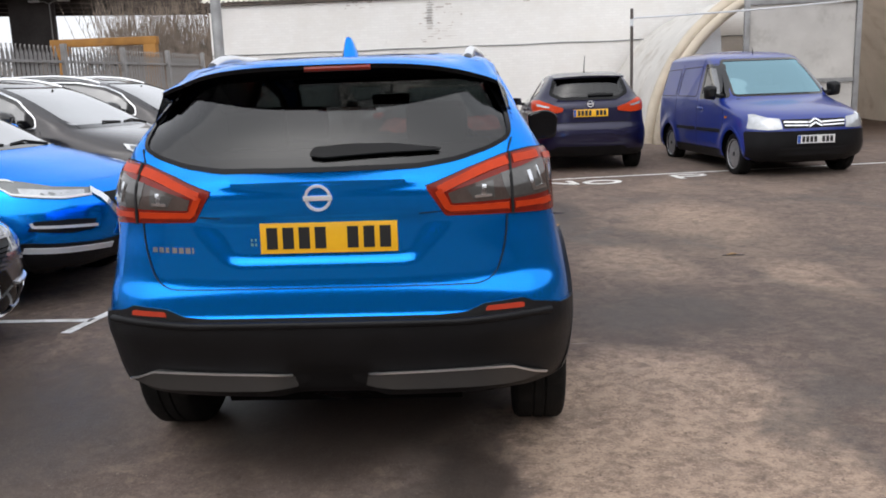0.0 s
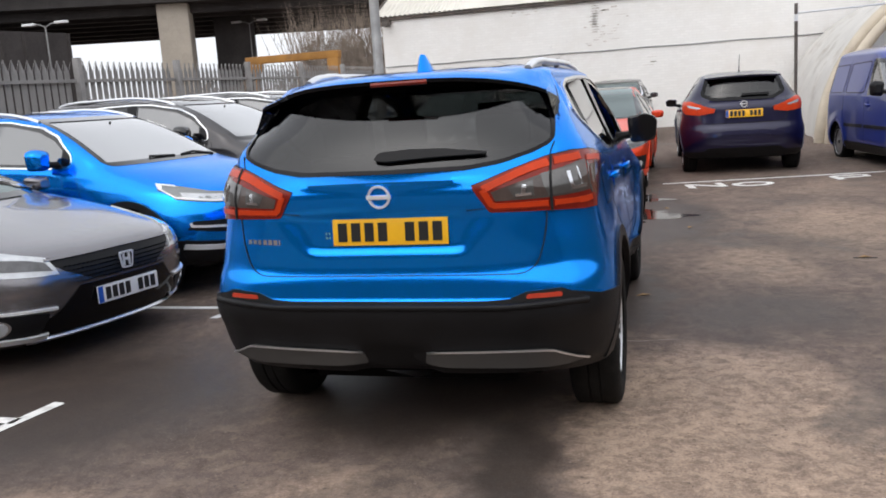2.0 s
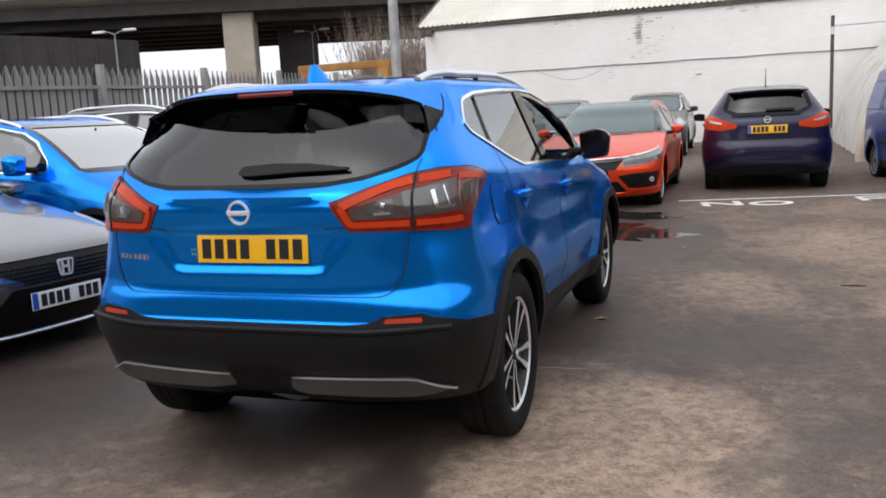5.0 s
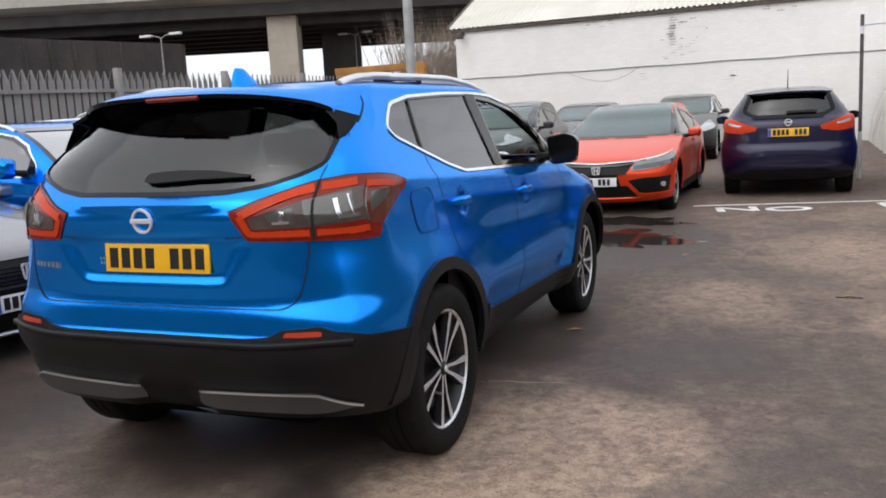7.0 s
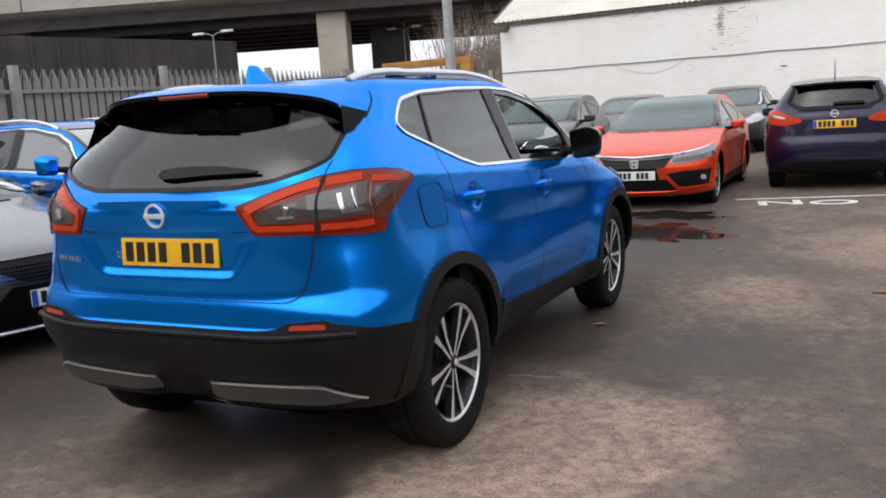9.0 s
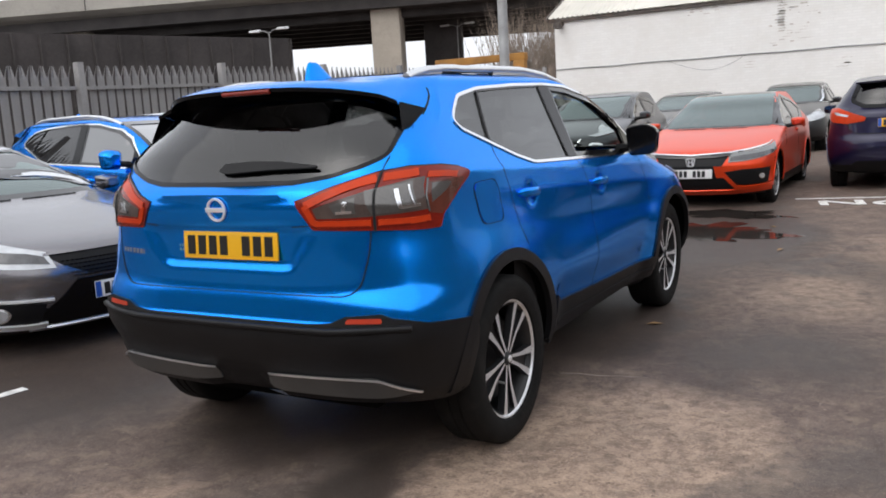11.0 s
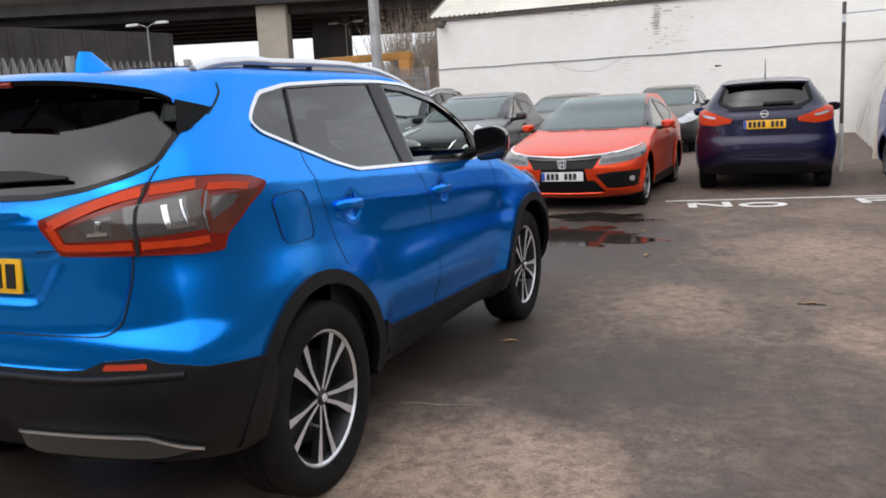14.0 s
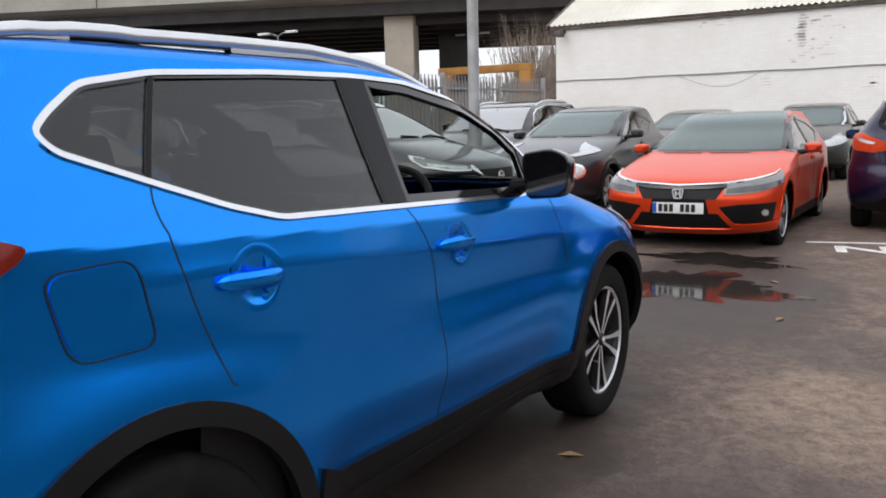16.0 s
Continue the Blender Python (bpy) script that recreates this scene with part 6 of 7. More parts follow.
    part("sheet", bm, M["greypanel"], scr, "dull grey translucent sheet", flat=True)
    bm = bmesh.new()
    box(bm, 5.68, 7.66, 13.36, 13.385, 1.28, 1.36)
    part("mid_rail", bm, M["galv"], scr, flat=True)


def yard_post():
    t = thing("yard_post", "thin weathered steel post with a yellow foot", "post", m=pose(3.19, 11.97, ground_z(11.97)))
    bm = bmesh.new()
    tube(bm, [(0, 0, -0.05), (0, 0, 1.0), (0, 0, 2.28)], 0.028, 8)
    part("tube", bm, M["gutter"], t)
    bm = bmesh.new()
    tube(bm, [(0, 0, 2.28), (0, 0, 2.40)], 0.03, 8)
    part("white_collar", bm, M["whitecanvas"], t)
    bm = bmesh.new()
    tube(bm, [(0, 0, 2.40), (0, 0, 2.58)], 0.028, 8)
    part("tip", bm, M["gutter"], t)
    bm = bmesh.new()
    tube(bm, [(0, 0, -0.04), (0, 0, 0.75)], 0.033, 8)
    part("foot_sleeve", bm, M["canvas"], t)
    w = thing("wire", "pale line strung from the post to the door frame", "wire", m=pose(0, 0, 0))
    bm = bmesh.new()
    tube(bm, [(3.19 + 4.5 * i / 12, 11.97 + 1.4 * i / 12, 2.54 + 0.27 * i / 12 - 0.03 * math.sin(math.pi * i / 12)) for i in range(13)], 0.016, 6)
    part("line", bm, M["whitecanvas"], w)


def yellow_gantry():
    t = tagged(new("yellow_gantry"), "weathered yellow steel gantry frame beyond the fence", "gantry")
    for a in ((-18.7, -13.9, 33.8, 34.2, 3.76, 4.10), (-14.5, -13.95, 33.8, 34.2, 0.2, 3.79), (-18.6, -17.9, 33.8, 34.15, 3.35, 3.79), (-18.4, -18.2, 33.85, 34.1, 0.2, 3.37)):
        bm = bmesh.new()
        box(bm, *a, bevel=0.03)
        part("beam", bm, M["yellowpaint"], t)


def dark_block():
    t = tagged(new("dark_building"), "long dark brown clad building under the viaduct", "building")
    a, b = Vector((-50.6, 62.0)), Vector((-66.0, 15.0))
    d = (b - a).normalized()
    q = Vector((d.y, -d.x))
    bm = bmesh.new()
    poly = [tuple(a), tuple(b), tuple(b - q * 30), tuple(a - q * 30)]
    if (a - q * 30).x > a.x:
        poly = [tuple(a), tuple(b), tuple(b + q * 30), tuple(a + q * 30)]
    prism(bm, poly, 0.0, 9.5, "xy")
    part("cladding_wall", bm, M["darkclad_and_shade"], t, flat=True)
    for i in range(24):
        p = a + (b - a) * (i / 24)
        bm = bmesh.new()
        box(bm, p.x - 0.1, p.x + 0.25, p.y - 0.1, p.y + 0.1, 0, 9.4)
        part("cladding_rib", bm, M["darkclad_and_shade"], t, flat=True)


def closing_walls():
    """Plain unseen walls, added to close the yard behind and beside the camera and give reflections a horizon."""
    for name, a in (("wall_south", (-30, 30, -17.3, -17.0, -0.3, 5.5)), ("wall_east", (17.0, 17.3, -17.0, 22.0, -0.3, 4.6))):
        bm = bmesh.new()
        box(bm, *a)
        tagged(part(name, bm, M["plainwall"], None, flat=True), "unseen plain brown brick wall added for reflections", "wall", kind="structure")


M["plainwall"] = material("plain_brown_brick", (0.13, 0.10, 0.085), 0.9, vary=0.25, scale=1.0, bump=0.3, fine=14)
closing_walls()
ground_sheet()
brick_wall_building()
palisade_fence()
viaduct()
dark_block()
shelter()
yard_post()
yellow_gantry()
post = thing("lamp_post", "plain grey galvanised steel lamp post", "street lamp", m=pose(-3.5, 9.4, ground_z(9.4)))
bm = bmesh.new()
tube(bm, [(0, 0, -0.1), (0, 0, 1.2), (0, 0, 1.25), (0, 0, 7.5)], [0.11, 0.105, 0.08, 0.07], 16)
part("pole", bm, M["galv"], post)
bm = bmesh.new()
box(bm, -0.7, 0.1, -0.12, 0.12, 7.45, 7.6, 0.04)
part("lantern", bm, M["galv"], post)
lamp_column("street_lamp", (-45.84, 53.61, 0), 9.1, "twin-headed pale street lamp", 2)
lamp_column("street_lamp", (-42.0, 80.0, 0), 10.8, "twin-headed pale street lamp", 2)
painted_strip("painted_line", [(0.98, 8.53), (4.0, 9.03), (7.6, 9.64)], 0.085, "long worn white painted line on the asphalt")
for y in (-0.66, 1.68, 4.05, 6.4):
    painted_strip("bay_line", [(-6.9, y + 0.06), (-2.12, y)], 0.075, "worn white parking bay line")
    painted_strip("bay_tick", [(-2.16, y - 0.31), (-2.08, y + 0.27)], 0.075, "short worn white parking bay tick")
O = [[(0.5 + 0.5 * math.sin(math.tau * k / 28), 0.5 + 0.5 * math.cos(math.tau * k / 28)) for k in range(29)]]
O[0][-1] = O[0][0]
letter([[(0.05, 0.0), (0.05, 1.0)], [(0.05, 0.97), (0.95, 0.03)], [(0.95, 0.0), (0.95, 1.0)]], (1.37, 7.93), 10, 0.46, 0.42, "letter_n")
letter(O, (1.98, 7.98), 10, 0.46, 0.34, "letter_o")
letter([[(0.05, 0.0), (0.05, 1.0)], [(0.05, 0.97), (0.7, 0.97), (0.92, 0.88), (0.92, 0.58), (0.7, 0.48), (0.05, 0.48)]], (3.30, 8.30), 10, 0.48, 0.42, "letter_p")
bm = bmesh.new()
seam_pts = [(0.74, 0.87), (0.83, 0.90), (0.95, 0.895), (1.06, 0.93), (1.20, 0.95)]
seam_rows = [[bm.verts.new((x + (0.004 if k else 0.0), y + k * (0.009 + 0.004 * math.sin(9 * x)), ground_z(y) + 0.004)) for k in (0, 1)] for x, y in dense(seam_pts, 0.03, False)]
for a, b in zip(seam_rows, seam_rows[1:]):
    bm.faces.new((a[0], b[0], b[1], a[1]))
tagged(part("asphalt_seam", bm, material("pale_joint", (0.36, 0.30, 0.25), 0.9, vary=0.3, scale=12), None, flat=True), "pale joint between two pours of asphalt", "ground joint", kind="structure")
bm = bmesh.new()
for x0, x1 in ((2.55, 2.64), (2.65, 2.73)):
    box(bm, x0, x1, 3.33, 3.36, ground_z(3.35) - 0.02, ground_z(3.35) + 0.004, 0.003)
tagged(part("drain_slot", bm, M["seam"], None), "small dark drain slots in the asphalt", "drain")
puddle("puddle", (0.28, 5.85), (0.78, 0.66), 3, "shallow puddle of rainwater on the asphalt")
puddle("puddle", (0.35, 7.15), (0.75, 0.32), 5, "shallow puddle of rainwater by the car's nose")
for i, (x, y, h) in enumerate(((-36, 112, 13), (-30, 118, 12), (-24, 105, 11), (-58, 130, 15), (-47, 125, 12), (-17, 70, 9), (-20, 62, 8), (-12.5, 58, 9))):
    bare_tree((x, y, 0), h, 20 + i)
undergrowth("undergrowth", -34, -7, 52, 4.2, 900, 5, "brown leafless winter undergrowth")
undergrowth("undergrowth", -27.5, -19, 60, 9.5, 1100, 9, "tall brown leafless winter thicket")
undergrowth("undergrowth", -85, -20, 122, 5.0, 1000, 6, "distant brown leafless thicket")

M["leaf"] = material("dead_leaf", (0.34, 0.21, 0.10), 0.8, vary=0.3, scale=20)
for i, (x, y, turn) in enumerate(((0.93, 2.06, 20), (1.30, 4.95, 70), (2.64, 3.36, 10), (1.05, 6.2, 140))):
    bm = bmesh.new()
    for a, b in (((-0.06, 0, 0.004), (0, 0.022, 0.016)), ((0, 0.022, 0.016), (0.06, 0, 0.006)), ((-0.06, 0, 0.004), (0, -0.022, 0.014)), ((0, -0.022, 0.014), (0.06, 0, 0.006))):
        bm.faces.new([bm.verts.new(q) for q in (a, b, (0, 0, 0.004))])
    tagged(part("dead_leaf", bm, M["leaf"], None, flat=True), "small dead brown leaf on the asphalt", "leaf", "fallen leaves").matrix_basis = pose(x, y, ground_z(y), 0, 0, turn)


# ---- the other makes of car ----
def hatch_shell(R, F, W, zh, yc, zc, yt, zt, H, zg, yg, yrt, top_w, low=0.20, sh_f=0.86, sh_m=0.98, sh_r=1.02, nr=3.2, nf=2.5, lf=0.8, lr=0.55, yp=None, power=0.95, flare=0.02, wb=2.6, rw=0.32):
    """A hatchback's skin from its main heights: nose F, bonnet edge zh, cowl (yc, zc), roof front (yt, zt), roof H, rear window foot (yg, zg) and head yrt."""
    yp = yp if yp is not None else (yt + yrt) / 2
    d = F - 0.14 - yc
    yf = [(low, F - 0.25), (low + 0.07, F - 0.12), (0.42, F - 0.02), (0.54, F), (zh - 0.12, F - 0.015), (zh - 0.04, F - 0.06), (zh, F - 0.14), (zh + (zc - zh) * 0.35, F - 0.14 - d * 0.28), (zh + (zc - zh) * 0.68, F - 0.14 - d * 0.62), (zc, yc),
          (zc + 0.05, yc - 0.13), ((zc + zt) / 2, (yc + yt) / 2 + 0.05), (zt, yt), (zt + (H - zt) * 0.5, yt - 0.22), (zt + (H - zt) * 0.85, yt - 0.5), (H, yp + 0.05)]
    yr = [(low, R + 0.25), (low + 0.08, R + 0.12), (0.42, R + 0.03), (0.56, R), (0.68, R + 0.01), (0.74, R + 0.03), (0.85, R + 0.035), (zg - 0.07, R + 0.05), (zg - 0.02, yg - 0.04), (zg, yg), ((zg + zt) / 2, (yg + yrt) / 2 - 0.02), (zt, yrt),
          (zt + (H - zt) * 0.5, yrt + 0.14), (zt + (H - zt) * 0.85, yrt + 0.4), (H, yp - 0.05)]

    def side(y, z):
        s = 0.0
        for ya in (0.0, wb):
            r = math.hypot(y - ya, z - rw)
            s += flare * math.exp(-((r - 0.40) / 0.10) ** 2)
        zcr = sh_m - 0.10 - 0.02 * y
        return s + 0.012 * max(0.0, 1 - abs(z - zcr) / 0.09) * step01(-0.4, 0.1, y) * (1 - step01(wb - 0.2, wb + 0.3, y))
    return Shell(yr, yf, [(low, W - 0.09), (low + 0.07, W - 0.03), (0.45, W - 0.005), (0.65, W), (0.85, W - 0.012), (1.0, W - 0.03), (1.2, W - 0.07)], [(R, sh_r), (0.0, sh_r), (1.0, sh_m), (2.0, sh_m - 0.03), (2.6, sh_f), (F - 0.2, zh - 0.06)],
                 top_w, zt, H, [(low, 0.5), (0.7, lr), (zg, lr * 0.9), (H, 0.3)], [(low, 0.55), (0.6, lf), (zh, lf + 0.05), (zc, 0.55), (zc + 0.10, 0.34), (zt, 0.26), (H, 0.34)], nr, nf, side, None, power, 2.8)


def on_front(sh, z, extra=0.0):
    return pose(0, sh.front(0, z) + extra, z, 0, 0, 180)


def front_pieces(car, sh, pieces, x0=0.6):
    """Pieces of a nose: (name, corners, raise, material, label); mirrored where they lie off the middle."""
    wf = sh.wrap_map(x0, False)
    for name, pts, off, mat, label in pieces:
        p = lamp_wrap(sh, pts, False, x0)
        if min(u for u, _ in p) < -0.01:
            part(name, sh.patch(wf, p, off, off + 0.006, 0.05), M[mat], car, label)
        else:
            for q in (p, mirrored(p)):
                part(name, sh.patch(wf, q, off, off + 0.006, 0.04), M[mat], car, label)


def front_strips(car, sh, strips, x0=0.6):
    wf = sh.wrap_map(x0, False)
    for name, pts, w, off, mat, both, label in strips:
        p = lamp_wrap(sh, pts, False, x0)
        for s in ((1, -1) if both else (1,)):
            part(name, sh.ribbon(wf, [(s * u, v) for u, v in p], w, off, False, None, off + 0.004), M[mat], car, label)


def round_lamp(car, sh, x, z, r, front=True, name="fog_lamp"):
    wf = sh.wrap_map(0.6, not front)
    for s in (1, -1):
        ring = [(s * x + r * math.cos(math.tau * k / 20), z + r * math.sin(math.tau * k / 20)) for k in range(20)]
        lamp = part(name, sh.patch(wf, ring, 0.012, 0.014, 0.03), M["chrome"], car)
        part("lens", sh.patch(wf, [(s * x + (u - s * x) * 0.78, z + (v - z) * 0.78) for u, v in ring], 0.015, 0.006, 0.03), M["lens"], lamp)


def wipers(car, sh, z, w=0.5):
    for x in (0.12, -0.42):
        bm = bmesh.new()
        tube(bm, [(x + w * 0.9 * i / 6, sh.front(x + w * 0.9 * i / 6, z - 0.005) + 0.010, z - 0.006) for i in range(7)], 0.007, 6)
        part("windscreen_wiper", bm, M["plastic"], car)


def aerial(car, sh, y, h=0.3):
    bm = bmesh.new()
    z = sh.top(0, y)
    tube(bm, [(0, y, z - 0.01), (0, y - 0.01, z + 0.03), (0, y - h * 0.35, z + h)], [0.014, 0.008, 0.003], 6)
    part("aerial", bm, M["plastic"], car)


def grey_hatch():
    sh = hatch_shell(-0.80, 3.50, 0.885, 0.74, 2.12, 0.98, 0.85, 1.37, 1.47, 1.02, -0.60, -0.30, 0.56, low=0.16, sh_f=0.84, sh_m=0.95, wb=2.595, nf=2.7, lf=0.74)
    fl = rounded([(-0.10, 1.18), (0.15, 1.30), (0.70, 1.365), (1.05, 1.345), (1.45, 1.22), (1.90, 1.02), (1.75, 0.985), (0.4, 1.02)], 0.03)
    spec = {"side_frame": fl, "chrome": fl, "chrome_w": 0.016, "arch": 0.385, "rw": 0.32, "track": 0.865, "low": 0.16,
            "side_glass": [([(0.0, 1.185), (0.2, 1.285), (0.68, 1.34), (0.78, 1.02), (0.42, 1.04)], "privacy"), ([(0.80, 1.34), (1.03, 1.325), (1.42, 1.20), (1.78, 1.03), (0.86, 1.01)], "clear")],
            "pillars": [[(0.70, 1.35), (0.79, 1.35), (0.85, 1.0), (0.79, 1.0)]], "seams": [[(0.80, 1.0), (0.85, 0.7), (0.85, 0.3)], [(1.95, 0.98), (2.0, 0.75)]], "handles": [(0.25, 0.92), (1.02, 0.90)],
            "rear_glass": [(-0.5, 1.05), (0.5, 1.05), (0.46, 1.33), (-0.46, 1.33)], "screen": rounded([(-0.66, 1.0), (0.66, 1.0), (0.50, 1.35), (-0.50, 1.35)], 0.05), "dash": 1.45, "dash_z": 0.95, "ks": 54, "dz": 0.026,
            "seats": [(0.36, 0.7, 0.52, 0.48), (-0.36, 0.7, 0.52, 0.48), (0.0, -0.05, 0.55, 1.15)]}
    car = build_car("grey_hatchback", "metallic grey hatchback with a black honeycomb grille", sh, M["silver"], 2.595, spec)
    front_pieces(car, sh, [
        ("grille", [("x", -0.54, 0.698), ("x", 0.0, 0.690), ("x", 0.54, 0.698), ("x", 0.42, 0.610), ("x", 0.27, 0.540), ("x", -0.27, 0.540), ("x", -0.42, 0.610)], 0.006, "plastic", "black honeycomb grille"),
        ("headlamp", [("x", 0.50, 0.70), ("x", 0.60, 0.73), ("y", 2.95, 0.79), ("y", 2.60, 0.845), ("y", 2.70, 0.78), ("y", 2.98, 0.66), ("x", 0.60, 0.605), ("x", 0.47, 0.60)], 0.010, "lens", "clear swept-back headlamp"),
        ("plate_panel", [("x", -0.36, 0.512), ("x", 0.36, 0.512), ("x", 0.45, 0.410), ("x", 0.57, 0.300), ("x", 0.56, 0.225), ("x", -0.56, 0.225), ("x", -0.57, 0.300), ("x", -0.45, 0.410)], 0.005, "frit", "gloss black lower bumper panel"),
        ("fog_bay", [("x", 0.54, 0.372), ("x", 0.60, 0.385), ("y", 2.86, 0.415), ("y", 2.88, 0.270), ("x", 0.60, 0.235), ("x", 0.57, 0.240)], 0.006, "plastic", "black fog lamp bay")])
    front_pieces(car, sh, [("lamp_bezel", [("x", 0.52, 0.675), ("x", 0.60, 0.70), ("y", 3.02, 0.74), ("y", 3.05, 0.68), ("x", 0.60, 0.64), ("x", 0.50, 0.625)], 0.013, "lampdark", "")])
    front_strips(car, sh, [
        ("grille_edge", [("x", -0.52, 0.685), ("x", 0.0, 0.690), ("x", 0.52, 0.685)], 0.012, 0.016, "silver", False, ""),
        ("bumper_strip", [("x", -0.60, 0.205), ("x", 0.60, 0.205)], 0.020, 0.02, "satin", False, ""),
        ("fog_strip", [("x", 0.52, 0.232), ("x", 0.60, 0.228), ("y", 2.92, 0.250)], 0.034, 0.020, "bright", True, "silver bumper blade"),
        ("chrome_strip", [("x", 0.50, 0.400), ("x", 0.60, 0.405), ("y", 2.86, 0.430)], 0.014, 0.018, "bright", True, "")])
    round_lamp(car, sh, 0.73, 0.318, 0.052)
    bm = bmesh.new()
    for i in range(30):
        for j in range(5):
            x, z = -0.44 + i * 0.030 + (0.015 if j % 2 else 0), 0.535 + j * 0.026
            if abs(x) < 0.46 - (0.66 - z) * 0.7:
                y = sh.front(x, z) + 0.010
                box(bm, x - 0.010, x + 0.010, y - 0.006, y + 0.003, z - 0.003, z + 0.003)
    tagged(part("grille_mesh", bm, M["gloss"], car, flat=True), kind="stuff")
    h_badge(car, on_front(sh, 0.605, 0.022), 0.125, 0.11)
    plate(car, on_front(sh, 0.42, 0.022), M["white"])
    wipers(car, sh, 0.985)
    for s in (1, -1):
        door_mirror(car, sh, s, 1.62, 1.02, M["gloss"], M["silver"], 0.18, 0.13)
    return car


def orange_hatch():
    sh = hatch_shell(-0.86, 3.57, 0.90, 0.72, 2.18, 0.965, 0.92, 1.408, 1.437, 1.02, -0.62, -0.32, 0.60, low=0.17, sh_f=0.84, sh_m=0.93, wb=2.70, nf=3.0, lf=0.66)
    fl = rounded([(-0.15, 1.15), (0.15, 1.29), (0.75, 1.368), (1.05, 1.352), (1.50, 1.20), (2.0, 0.985), (1.8, 0.955), (0.4, 0.99)], 0.03)
    spec = {"side_frame": fl, "arch": 0.39, "rw": 0.325, "track": 0.875, "low": 0.17, "ks": 54, "dz": 0.026,
            "side_glass": [([(-0.05, 1.155), (0.2, 1.275), (0.72, 1.342), (0.80, 0.99), (0.42, 1.01)], "privacy"), ([(0.84, 1.342), (1.03, 1.330), (1.46, 1.185), (1.88, 0.995), (0.90, 0.98)], "screen")],
            "pillars": [[(0.74, 1.31), (0.83, 1.31), (0.89, 0.97), (0.81, 0.97)]], "seams": [[(0.84, 0.96), (0.90, 0.7), (0.90, 0.3)], [(2.02, 0.95), (2.08, 0.7)]], "handles": [(0.25, 0.90), (1.05, 0.87)],
            "rear_glass": [(-0.5, 1.05), (0.5, 1.05), (0.46, 1.30), (-0.46, 1.30)], "screen": rounded([(-0.71, 0.985), (0.71, 0.985), (0.575, 1.396), (-0.575, 1.396)], 0.04), "dash": 1.52, "dash_z": 0.93, "screen_lift": 0.006,
            "seats": [(0.36, 0.75, 0.50, 0.48), (-0.36, 0.75, 0.50, 0.48), (0.0, 0.0, 0.53, 1.15)]}
    car = build_car("orange_hatchback", "glossy orange-red hatchback with a black grille bar", sh, M["orange"], 2.70, spec)
    front_pieces(car, sh, [
        ("grille", [("x", -0.46, 0.685), ("x", 0.46, 0.685), ("x", 0.37, 0.545), ("x", -0.37, 0.545)], 0.008, "plastic", "black grille"),
        ("headlamp", [("x", 0.45, 0.685), ("x", 0.60, 0.70), ("y", 2.98, 0.76), ("y", 2.78, 0.80), ("y", 2.95, 0.70), ("x", 0.60, 0.595), ("x", 0.44, 0.585)], 0.012, "lampgrey", "slim grey headlamp"),
        ("lamp_bezel", [("x", 0.47, 0.645), ("x", 0.60, 0.665), ("y", 3.05, 0.71), ("y", 3.08, 0.67), ("x", 0.60, 0.61), ("x", 0.46, 0.60)], 0.015, "lampdark", ""),
        ("side_intake", [("x", 0.40, 0.47), ("x", 0.60, 0.50), ("y", 3.20, 0.51), ("y", 3.22, 0.335), ("x", 0.60, 0.31), ("x", 0.50, 0.31)], 0.006, "plastic", "black bumper side intake"),
        ("lower_grille", [("x", -0.40, 0.40), ("x", 0.40, 0.40), ("x", 0.50, 0.235), ("x", -0.50, 0.235)], 0.004, "plastic", ""),
        ("plate_panel", [("x", -0.27, 0.545), ("x", 0.27, 0.545), ("x", 0.30, 0.40), ("x", -0.30, 0.40)], 0.009, "plastic", "")])
    front_strips(car, sh, [
        ("bright_bar", [("x", -0.46, 0.672), ("x", -0.30, 0.655), ("x", 0.0, 0.648), ("x", 0.30, 0.655), ("x", 0.46, 0.672)], 0.030, 0.022, "gloss", False, ""),
        ("chrome_edge", [("x", -0.60, 0.71), ("x", -0.44, 0.690), ("x", 0.0, 0.672), ("x", 0.44, 0.690), ("x", 0.60, 0.71)], 0.014, 0.024, "chrome", False, "chrome brow over the grille"),
        ("bumper_blade", [("x", 0.40, 0.43), ("x", 0.52, 0.285), ("x", 0.60, 0.275), ("y", 3.12, 0.30)], 0.045, 0.022, "orange", True, ""),
        ("bumper_lip", [("y", 3.12, 0.262), ("x", 0.60, 0.238), ("x", 0.45, 0.222), ("x", 0.0, 0.214)], 0.058, 0.018, "orange", True, "")])
    front_strips(car, sh, [("running_lamp", [("x", 0.46, 0.692), ("x", 0.60, 0.712), ("y", 2.98, 0.768), ("y", 2.82, 0.80)], 0.016, 0.022, "white", True, "white running lamp strip")])
    part("roof_panel", roof_panel(sh, 0.54, -0.2, 1.00, 0.004), M["frit"], car, "black roof panel")
    round_lamp(car, sh, 0.74, 0.41, 0.034)
    h_badge(car, on_front(sh, 0.60, 0.03), 0.12, 0.10)
    plate(car, on_front(sh, 0.455, 0.026), M["white"], chars=(0, 1, 2, 4, 5, 6))
    wipers(car, sh, 0.965)
    for s in (1, -1):
        door_mirror(car, sh, s, 1.70, 1.0, M["gloss"], M["orange"], 0.17, 0.12)
    return car


